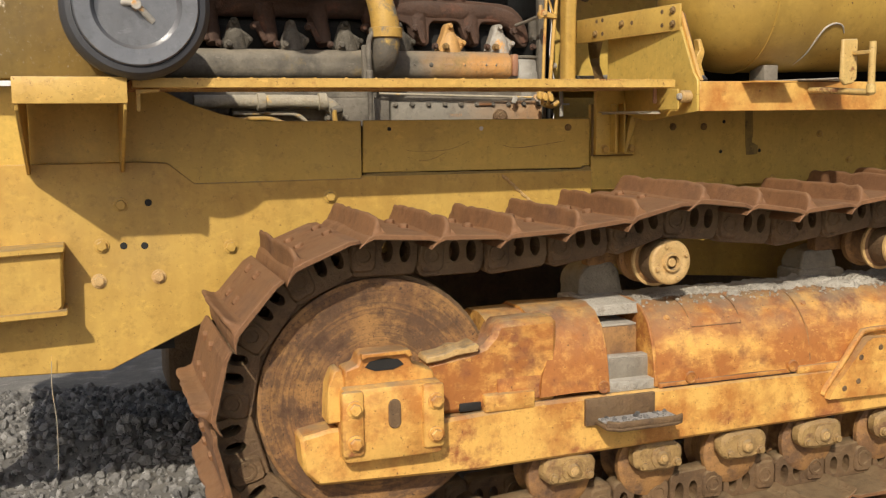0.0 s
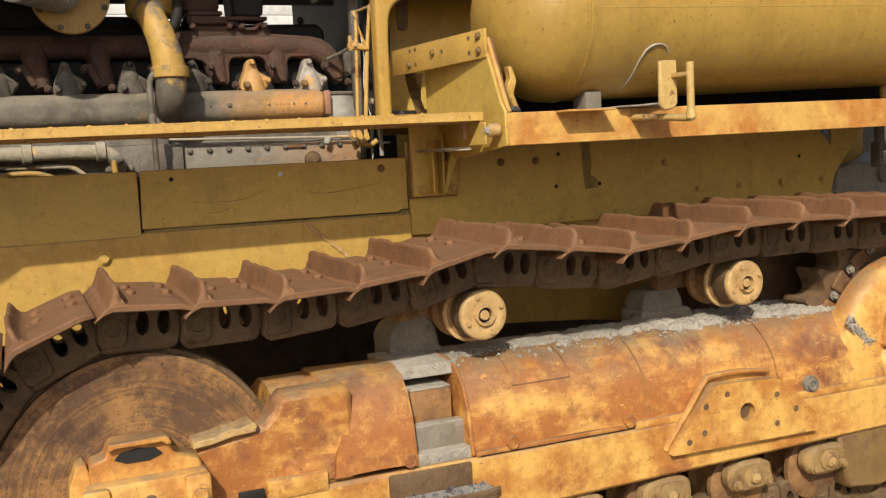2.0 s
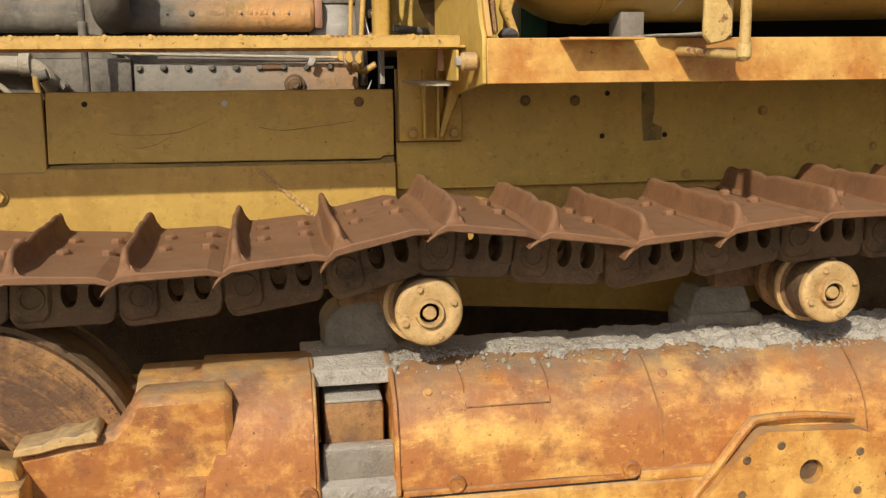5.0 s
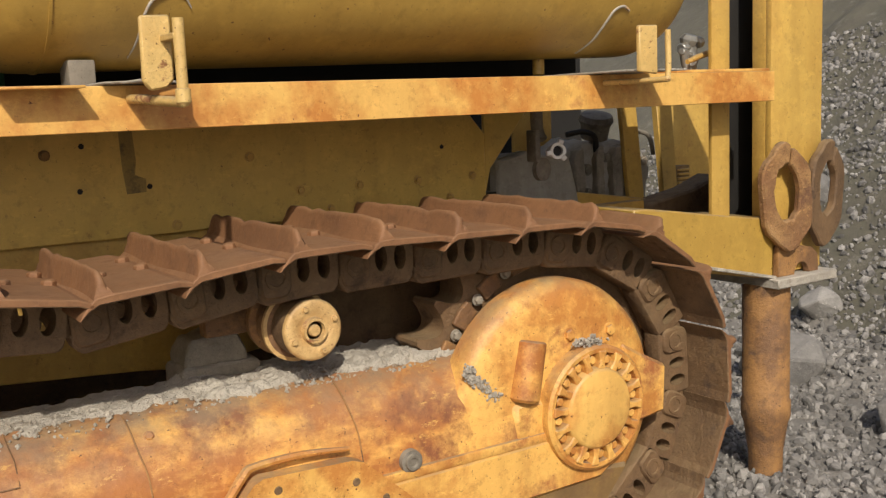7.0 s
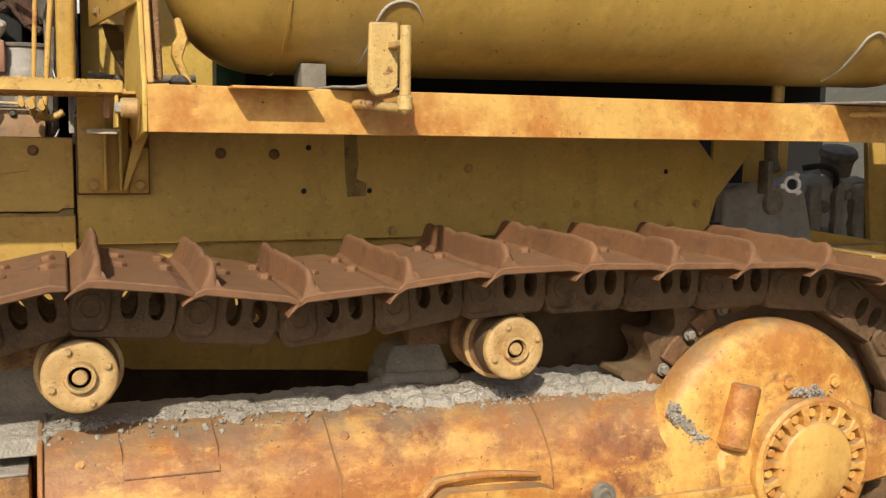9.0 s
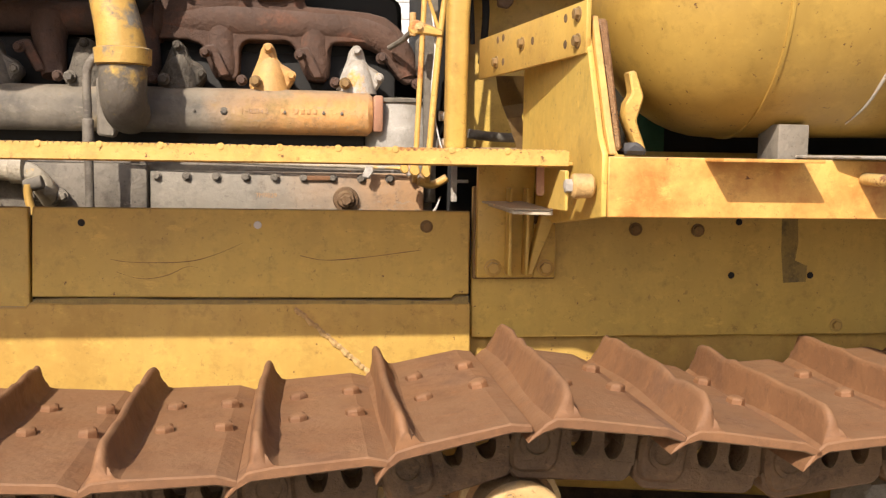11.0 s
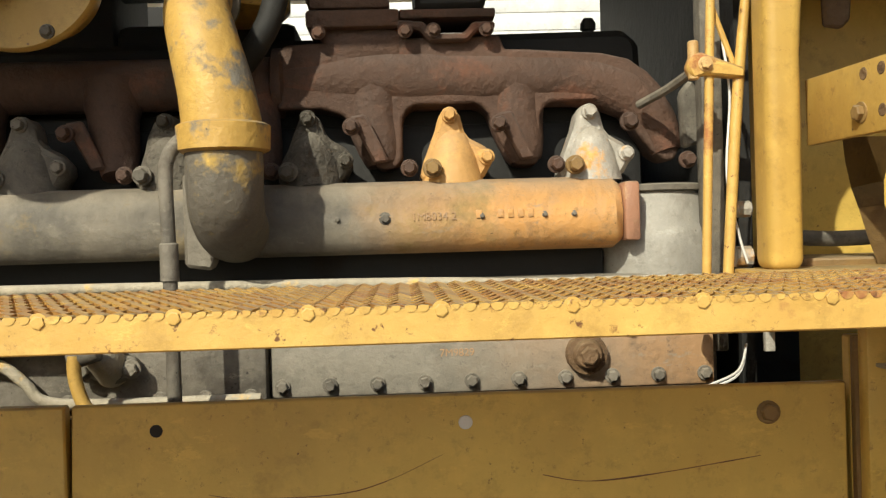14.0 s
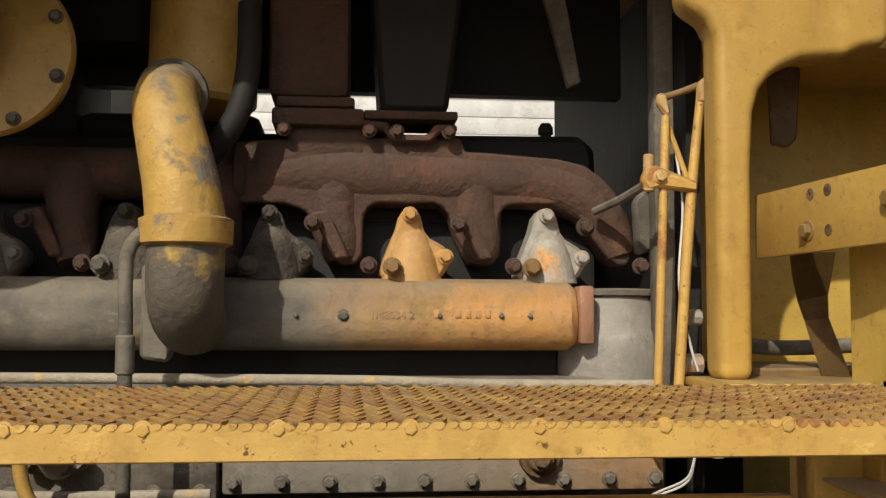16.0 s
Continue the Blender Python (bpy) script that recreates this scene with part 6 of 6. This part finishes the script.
def build_linkage():
    k = empty("throttle_linkage", (-0.15, 0.25, 1.63), "yellow control rods with clevis ends", "linkage")
    part("rod", tube([(-0.171, 0.25, 1.56), (-0.150, 0.25, 2.085)], 0.0075, 12), M_BOARD, k)
    part("rod", tube([(-0.138, 0.25, 1.56), (-0.112, 0.25, 1.90), (-0.088, 0.25, 2.12)], [0.0085, 0.0095, 0.0075], 12), M_BOARD, k)
    part("rod", tube([(-0.150, 0.26, 2.09), (-0.105, 0.26, 1.965)], 0.005, 8), M_BOARD, k)
    part("clevis", slab([(-0.096, 2.108), (-0.080, 2.108), (-0.073, 2.142), (-0.081, 2.154), (-0.093, 2.144)], 0.240, 0.259, "y", 0.004), M_ROLL, k)
    part("cross_arm", tube([(-0.160, 0.262, 2.116), (-0.122, 0.262, 2.128), (-0.086, 0.262, 2.142)], 0.0065, 10), M_OLDBOLT, k)
    part("clevis", slab([(-0.167, 2.106), (-0.150, 2.082), (-0.142, 2.090), (-0.150, 2.122), (-0.164, 2.124)], 0.242, 0.258, "y", 0.004), M_ROLL, k)
    part("arm", slab([(-0.195, 1.975), (-0.185, 1.998), (-0.170, 1.998), (-0.100, 1.972), (-0.100, 1.955), (-0.165, 1.962), (-0.185, 1.955)], 0.235, 0.262, "y", 0.004), M_BOARD, k)
    bolt(k, -0.165, 0.234, 1.979, M_ROLL, 0.009, 0.008)
    part("arm_pin", cyl((-0.182, 0.245, 1.955), (-0.182, 0.245, 2.018), 0.009, 10), M_ROLL, k)
    part("link", tube([(-0.182, 0.25, 1.97), (-0.20, 0.34, 1.955), (-0.23, 0.42, 1.94)], 0.008, 8), M_GREY, k)
    part("wire", tube([(-0.128, 0.262, 2.02), (-0.118, 0.262, 1.93), (-0.126, 0.262, 1.80), (-0.108, 0.262, 1.70), (-0.095, 0.262, 1.655)], 0.0022, 6), M_WHITE, k, "thin pale wire")
    for x, z, w in ((-0.215, 1.598, 0.016), (-0.190, 1.592, 0.020), (-0.158, 1.588, 0.018)):
        part("lug", slab([(x, z), (x + 0.4 * w, z + 0.026), (x + w, z + 0.026), (x + 1.5 * w, z - 0.004), (x + w, z - 0.014), (x + 0.4 * w, z - 0.012)], 0.20, 0.225, "y", 0.003), M_BOARD, k)
    part("hanger", box(-0.066, -0.050, 0.270, 0.282, 1.508, 1.635, 0.001), M_PALE, k, "pale flat hanger strip")
    part("hanger_tab", box(-0.0495, -0.018, 0.270, 0.278, 1.560, 1.569, 0.001), M_PALE, k)
    part("cross_rod", tube([(-0.95, 0.292, 1.617), (-0.55, 0.292, 1.606), (-0.20, 0.292, 1.598)], 0.0055, 10), M_LIMED, k, "pale rod lying along the engine side")
    for x, z, a in ((-0.298, 1.587, 12), (-0.186, 1.594, -35)):
        part("rod_clip", slab([(-0.012, -0.016), (0.008, -0.018), (0.016, 0.004), (0.012, 0.018), (-0.008, 0.016)], -0.006, 0.006, "y", 0.003), M_PALE, k, "bent pale clip", m=pose(x, 0.283, z, 0, a, 0))
    part("end_joint", tube([(-0.160, 0.25, 1.565), (-0.12, 0.26, 1.555), (-0.08, 0.26, 1.575)], 0.012, 10), M_BOARD, k)


build_linkage()

# ---- tank and its stand ----
TANK_Y, TANK_Z, TANK_R = -0.30, 2.035, 0.325


def build_tank():
    t = empty("air_tank", (1.6, TANK_Y, TANK_Z - TANK_R), "long yellow steel tank with domed ends", "tank")
    prof = [(0.0, 0.0)]
    for i in range(1, 13):
        a = radians(90 * i / 12)
        prof.append((0.27 * (1 - math.cos(a)), TANK_R * math.sin(a)))
    prof += [(0.60, TANK_R), (1.5, TANK_R), (2.45, TANK_R)]
    for i in range(1, 13):
        a = radians(90 * i / 12)
        prof.append((2.45 + 0.27 * math.sin(a), TANK_R * math.cos(a)))
    x0 = 0.165
    axis = (1, 0, 0.013)
    part("shell", lathe(prof, (x0, TANK_Y, TANK_Z - 0.026), axis, 96), M_TANK, t)
    part("end_seam", lathe([(0, TANK_R - 0.01), (0.002, TANK_R + 0.004), (0.010, TANK_R + 0.004), (0.012, TANK_R - 0.01)], (x0 + 0.30, TANK_Y, TANK_Z - 0.022), axis, 96), M_TANK, t)
    part("long_seam", slab([(x0 + 0.31, TANK_Z - 0.026), (x0 + 2.4, TANK_Z + 0.001), (x0 + 2.4, TANK_Z + 0.009), (x0 + 0.31, TANK_Z - 0.018)], TANK_Y - TANK_R - 0.001, TANK_Y - TANK_R + 0.02, "y", 0.002), M_TANK, t)
    part("drain_boss", cyl((0.60, TANK_Y, 1.655), (0.60, TANK_Y, 1.72), 0.022, 16), M_TANK, t)
    part("drain_boss", cyl((2.25, TANK_Y, 1.655), (2.25, TANK_Y, 1.72), 0.022, 16), M_TANK, t)


build_tank()


def build_stand():
    s = empty("tank_stand", (1.6, -0.4, 1.52), "rust-stained yellow steel beam carrying the tank", "tank stand")
    fb = part("front_beam", slab([(-0.610, 1.523), (-0.610, 1.641), (-0.49, 1.641), (-0.49, 1.633), (-0.602, 1.633), (-0.602, 1.531), (-0.52, 1.531), (-0.52, 1.523)], 0.1125, 3.20, "x", 0.002), M_BEAM, s, "front beam with rust blotches")
    part("back_beam", box(0.10, 3.2, -0.02, 0.03, 1.56, 1.655, 0.003), M_PANEL, s)
    # Black sheet put in for the dark gap under the tank.
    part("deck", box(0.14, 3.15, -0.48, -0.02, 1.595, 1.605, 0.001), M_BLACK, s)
    end = part("end_plate", slab([(-0.609, 1.523), (-0.609, 1.645), (-0.575, 1.68), (-0.46, 1.90), (-0.30, 1.915), (0.12, 1.86), (0.12, 1.54), (-0.225, 1.484), (-0.442, 1.506)], 0.100, 0.112, "x", 0.002), M_PANEL, s, "slanted end plate with a rust bloom")
    part("end_rim", slab([(-0.612, 1.645), (-0.582, 1.69), (-0.455, 1.93), (-0.440, 1.92), (-0.565, 1.68), (-0.590, 1.64)], 0.114, 0.128, "x", 0.002), M_BEAM, s)
    part("rusty_bar", slab([(-0.560, 1.655), (-0.430, 1.93), (-0.410, 1.92), (-0.540, 1.65)], 0.134, 0.156, "x", 0.006), M_OLDRUST, s)
    d = Vector((0.096, -0.724, 0.006))
    ang = math.degrees(math.atan2(d.y, d.x))
    arm = part("arm_bar", box(0, d.length, -0.006, 0.006, -0.054, 0.054, 0.003), M_HULL, s, "flat drilled arm bar", m=pose(0.006, 0.245, 1.897, 0, -0.5, ang))
    for u, v in ((0.163, 0.035), (0.207, 0.036), (0.207, -0.024), (0.419, 0.005), (0.62, 0.030), (0.62, -0.025)):
        part("hole", lathe([(0, 0), (0, 0.009), (0.001, 0.010)], (0, 0, 0), (0, 1, 0), 12), M_LINK, arm, m=pose(u, -0.0068, v))
    for u, v in ((0.155, -0.021), (0.35, 0.006), (0.690, 0.030), (0.690, -0.025)):
        bolt(arm, u, -0.006, v, M_OLDBOLT, 0.012, 0.012)
    # small step plate and the two saddles
    part("small_step", box(0.307, 0.510, -0.70, -0.60, 1.634, 1.641, 0.0015), M_BEAM, s)
    part("saddle_plate", slab([(0.57, -0.64), (0.62, -0.66), (0.62, -0.81), (0.69, -0.81), (0.70, -0.64), (0.79, -0.62), (0.79, -0.36), (0.57, -0.36)], 1.643, 1.650, "z", 0.002), M_MUD, s)
    sb = part("saddle_post", slab([(0.612, 1.640), (0.614, 1.797), (0.688, 1.800), (0.690, 1.645), (0.67, 1.625), (0.63, 1.618)], -0.830, -0.812, "y", 0.005), M_CREAM, s, "chipped cream saddle post")
    part("saddle_pipe", tube([(0.675, -0.922, 1.783), (0.675, -0.922, 1.60)], 0.0135, 16), M_CREAM, s)
    part("saddle_elbow", lathe([(0, 0.012), (0.004, 0.018), (0.034, 0.018), (0.044, 0.009)], (0.675, -0.922, 1.622), (0, 0, -1), 18), M_CREAM, s)
    part("saddle_pipe", tube([(0.675, -0.918, 1.588), (0.660, -0.82, 1.594), (0.645, -0.70, 1.602), (0.642, -0.615, 1.604)], 0.013, 14), M_CREAM, s)
    part("pipe_clip", slab([(-0.925, 1.735), (-0.925, 1.750), (-0.825, 1.750), (-0.825, 1.735)], 0.660, 0.685, "x", 0.002), M_CREAM, s)
    part("wrap_edge", tube([(0.694, -0.437, 1.719), (0.703, -0.505, 1.76), (0.710, -0.564, 1.821), (0.730, -0.59, 1.862), (0.769, -0.599, 1.88), (0.811, -0.595, 1.873), (0.836, -0.578, 1.843)], [0.002, 0.003, 0.004, 0.0042, 0.0042, 0.0035, 0.002], 8), M_PALE, s, "pale weld line")
    part("saddle_plate", box(2.22, 2.50, -0.80, -0.36, 1.643, 1.650, 0.002), M_MUD, s)
    part("saddle_post", slab([(2.246, 1.641), (2.246, 1.790), (2.330, 1.792), (2.330, 1.632)], -0.830, -0.812, "y", 0.004), M_CREAM, s)
    part("wrap_edge", tube([(2.345, -0.40, 1.728), (2.353, -0.485, 1.768), (2.36, -0.544, 1.82), (2.375, -0.575, 1.862), (2.41, -0.585, 1.878), (2.445, -0.578, 1.865)], 0.005, 8), M_PALE, s)
    part("saddle_rod", tube([(2.303, -0.90, 1.77), (2.303, -0.90, 1.63), (2.292, -0.88, 1.612), (2.284, -0.62, 1.612)], 0.010, 10), M_CREAM, s)
    part("grating_strip", box(2.66, 3.18, -0.60, -0.30, 1.641, 1.652, 0.002), M_BEAM, s)
    part("bent_strap", slab([(0.193, 1.816), (0.208, 1.819), (0.228, 1.765), (0.220, 1.738), (0.213, 1.715), (0.238, 1.648), (0.218, 1.646), (0.185, 1.722), (0.190, 1.752), (0.202, 1.772)], -0.47, -0.43, "y", 0.004), M_BOARD, s)
    part("rubber_block", slab([(0.175, 1.645), (0.182, 1.662), (0.200, 1.674), (0.222, 1.664), (0.232, 1.645)], -0.50, -0.44, "y", 0.008), M_RUBBER, s)
    part("pedestal", box(0.53, 0.60, -0.46, -0.36, 1.60, 1.715, 0.004), M_GREY, s)


build_stand()

# ---- rear frame ----


def build_rear():
    r = empty("rear_mast", (3.4, -0.3, 0.73), "yellow rear mast column with bolted foot", "mast")
    part("column_face", box(3.367, 3.705, -0.46, -0.43, 0.78, 2.3, 0.004), M_HULL, r)
    part("column_return", box(3.367, 3.385, -0.429, -0.36, 0.78, 2.3, 0.003), M_HULL, r)
    part("column_side", box(3.685, 3.705, -0.429, 0.05, 0.78, 2.3, 0.004), M_HULL, r)
    # Web is black for the shade inside the column.
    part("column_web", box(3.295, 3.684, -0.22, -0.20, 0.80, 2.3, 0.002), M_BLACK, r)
    part("column_flange", box(3.005, 3.11, -0.46, -0.44, 1.06, 2.3, 0.003), M_HULL, r)
    # Darker tank paint stands in for the shade on this arm.
    part("lower_arm", slab([(2.55, 1.135), (2.63, 1.13), (3.24, 1.04), (3.36, 1.03), (3.36, 0.775), (3.30, 0.775), (2.95, 0.84), (2.55, 0.95)], -0.48, -0.10, "y", 0.006), M_TANK, r)
    part("foot_plate", slab([(3.322, -0.54), (3.72, -0.54), (3.72, -0.05), (3.322, -0.05)], 0.730, 0.772, "z", 0.005), M_MUD, r)
    part("jack_leg", lathe([(0, 0.102), (0.52, 0.102), (0.53, 0.107), (0.60, 0.107), (0.63, 0.096), (0.76, 0.076), (0.86, 0.074)], (3.415, -0.40, 0.735), (0, 0, -1), 40), M_IDLER, r, "rusty brown jack leg standing on the gravel")
    part("foot_lug", slab([(3.37, 0.773), (3.372, 0.900), (3.40, 0.930), (3.50, 0.900), (3.60, 0.880), (3.635, 0.845), (3.640, 0.773), (3.575, 0.773), *arc(3.525, 0.775, 0.048, 0, 180, 10), (3.475, 0.773)], -0.50, -0.470, "y", 0.006), M_IDLER, r, "rust-eaten lug with an arched hole")
    part("arm_edge", slab([(2.60, 0.932), (3.36, 0.765), (3.36, 0.780), (2.60, 0.948)], -0.500, -0.478, "y", 0.003), M_MUD, r)
    for i, (x, tilt, turn) in enumerate(((3.392, -6, -8), (3.648, 6, 8))):
        sh = empty("shackle_plate", (x, -0.50, 0.87), ("rust-eaten orange horseshoe plate hung on the mast", "dark brown horseshoe plate hung on the mast")[i], "shackle plate", "shackle plates")
        rnd = random.Random(21 + i)
        out, hole = [], []
        for k in range(31):
            a = radians(74 + 355 * k / 30)
            # worn, slightly six-sided outline
            r = 1.0 + 0.045 * math.cos(6 * (a - 0.5)) + rnd.uniform(-0.018, 0.018)
            out.append((0.142 * r * math.cos(a), 0.228 * r * math.sin(a)))
        for k in range(23):
            a = radians(429 - 355 * k / 22)
            r = 1.0 + rnd.uniform(-0.07, 0.07)
            hole.append((0.070 * r * math.cos(a), 0.118 * r * math.sin(a) + 0.02))
        ob = part("plate", slab(out + hole, -0.038, 0.0, "y", 0.007), (M_OLDRUST, M_LINK)[i], None)
        ob.parent = sh
        ob.matrix_basis = pose(0, 0, 0.245, 0, tilt, turn)
    m = empty("rear_machinery", (2.7, 0.4, 0.9), "grey transmission case and painted struts seen under the tank", "machinery")
    part("case", box(2.25, 3.62, 0.55, 1.4, 0.70, 1.30, 0.06), M_GREY, m)
    # Pale casting here and on the valve block makes up for missing sun.
    part("case_plate", crumbled(slab([(2.34, 1.06), (2.34, 1.32), (2.50, 1.35), (2.74, 1.31), (2.80, 1.06)], 0.10, 0.16, "y", 0.010), 0.06, 0.008), M_CASTING, m)
    own = crumbled(slab([(2.88, 1.02), (2.88, 1.27), (2.94, 1.33), (3.05, 1.37), (3.20, 1.35), (3.30, 1.36), (3.42, 1.33), (3.48, 1.22), (3.46, 1.02)], 0.36, 0.62, "y", 0.02), 0.06, 0.020, 2.0)
    part("valve_block", own, M_CASTING, m, "grey valve castings under grime")
    for x, w in ((2.96, 0.05), (3.10, 0.035), (3.20, 0.05), (3.33, 0.04)):
        part("casting_rib", crumbled(slab([(x, 1.05), (x - 0.01, 1.28), (x + 0.01, 1.33), (x + w, 1.34), (x + w + 0.01, 1.05)], 0.315, 0.40, "y", 0.008), 0.05, 0.008, x), M_DUST, m)
    for x, z, r in ((3.045, 1.23, 0.028), (3.17, 1.28, 0.022), (3.285, 1.20, 0.026), (3.29, 1.30, 0.018), (3.41, 1.25, 0.024), (3.05, 1.12, 0.022)):
        part("port_plug", lathe([(0, 0), (0, 0.6 * r), (0.006, 0.7 * r), (0.006, r), (0.05, r)], (x, 0.33, z), (0.1, 1, 0), 14), (M_GREY, M_DUST)[x > 3.2], m)
    part("gear_cap", lathe([(0, 0.02), (0.006, 0.075), (0.03, 0.085), (0.06, 0.070), (0.12, 0.065)], (3.13, 0.36, 1.49), (0.1, 0.3, -1), 24), M_GREY, m)
    part("pipe", tube([(2.92, 0.34, 1.40), (3.00, 0.31, 1.41), (3.08, 0.32, 1.38), (3.12, 0.36, 1.30)], 0.013, 10), M_BLACK, m)
    part("pipe", tube([(3.30, 0.36, 1.40), (3.40, 0.30, 1.38), (3.46, 0.32, 1.28)], 0.011, 10), M_GREY, m)
    part("inner_panel", box(2.86, 3.10, 0.66, 0.68, 1.30, 1.66, 0.004), M_HULL, m, "sunlit yellow inner panel")
    part("sloping_strut", slab([(2.74, 1.165), (3.42, 1.06), (3.42, 1.00), (2.74, 1.105)], 0.16, 0.20, "y", 0.004), M_HULL, m)
    part("strut", slab([(3.215, 1.56), (3.317, 1.56), (3.376, 1.00), (3.279, 1.00)], 0.29, 0.32, "y", 0.003), M_HULL, m)
    part("strut", slab([(3.64, 1.60), (3.75, 1.60), (3.80, 1.04), (3.70, 1.04)], 0.48, 0.52, "y", 0.003), M_HULL, m)
    part("yellow_case", box(4.06, 4.60, 0.80, 0.84, 0.98, 1.70, 0.004), M_HULL, m, "sunlit yellow panel")
    part("vent_frame", box(4.06, 4.17, 0.74, 0.79, 1.03, 1.17, 0.004), M_OLDBOLT, m)
    for k in range(5):
        part("vent_slat", box(4.07, 4.16, 0.725, 0.742, 1.045 + 0.024 * k, 1.057 + 0.024 * k, 0.002), M_HULL, m)
    # Added black sheet for the dark gap between tank and mast.
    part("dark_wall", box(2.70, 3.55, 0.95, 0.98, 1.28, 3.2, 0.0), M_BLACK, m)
    part("rear_case", slab([(3.16, 1.04), (3.18, 1.075), (3.46, 1.12), (3.64, 1.18), (3.66, 1.00), (3.16, 1.00)], 0.05, 0.20, "y", 0.01), M_LINK, m)
    part("cross_member", box(2.42, 3.10, 0.02, 0.08, 0.98, 1.10, 0.006), M_HULL, m)
    v = empty("valve_cluster", (3.05, -0.30, 1.655), "pale grey pipe fittings with a yellow handle", "valve")
    own = cyl((3.05, -0.30, 1.655), (3.05, -0.30, 1.76), 0.030, 16)
    cyl((2.99, -0.31, 1.745), (3.10, -0.29, 1.775), 0.024, 14, 0.004, own)
    cyl((3.02, -0.34, 1.70), (3.09, -0.26, 1.70), 0.028, 14, 0.004, own)
    lathe([(0, 0.035), (0.02, 0.042), (0.04, 0.03)], (3.045, -0.30, 1.765), (0.1, -0.3, 1), 8, own)
    cyl((3.00, -0.33, 1.66), (2.97, -0.34, 1.745), 0.018, 12, 0.003, own)
    cyl((2.955, -0.345, 1.735), (3.03, -0.33, 1.715), 0.014, 10, 0.003, own)
    lathe([(0, 0.012), (0.01, 0.024), (0.03, 0.024), (0.04, 0.012)], (3.10, -0.29, 1.772), (1, 0.1, 0.15), 8, own)
    part("body", own, M_FOIL, v)
    part("handle", tube([(2.93, -0.40, 1.690), (3.02, -0.38, 1.712), (3.10, -0.36, 1.726), (3.165, -0.35, 1.728)], [0.010, 0.012, 0.013, 0.020], 12), M_BOARD, v)
    n = empty("hose_coupling", (2.32, -0.25, 1.30), "pale metal hose coupling under the beam", "coupling")
    part("pipe", tube([(2.30, -0.22, 1.60), (2.30, -0.22, 1.46), (2.305, -0.24, 1.41)], 0.024, 14), M_GREY, n)
    # White in place of bare metal, brightened for sunlight it doesn't catch.
    part("nozzle", lathe([(0, 0.020), (0.02, 0.023), (0.06, 0.023), (0.065, 0.031), (0.085, 0.031), (0.086, 0.020), (0.03, 0.018)], (2.35, -0.24, 1.366), (-0.35, -0.9, 0.05), 24), M_WHITE, n)
    # Black disc paints the dark inside of the nozzle.
    part("bore", lathe([(0.070, 0.0), (0.070, 0.019), (0.066, 0.0195)], (2.35, -0.24, 1.366), (-0.35, -0.9, 0.05), 20), M_BLACK, n)
    for k in range(3):
        a = radians(120 * k + 20)
        part("lug", box(-0.010, 0.010, -0.012, 0.012, 0.026, 0.044, 0.003), M_WHITE, n, m=pose(2.322, -0.312, 1.370, 0, 120 * k + 20, -21))
    part("clamp", box(2.26, 2.285, -0.26, -0.20, 1.33, 1.45, 0.006), M_GREY, n)
    part("ring", lathe([(0, 0.02), (0, 0.045), (0.02, 0.045), (0.02, 0.02)], (2.30, -0.23, 1.300), (0.2, -1, 0), 20), M_GREY, n)


build_rear()
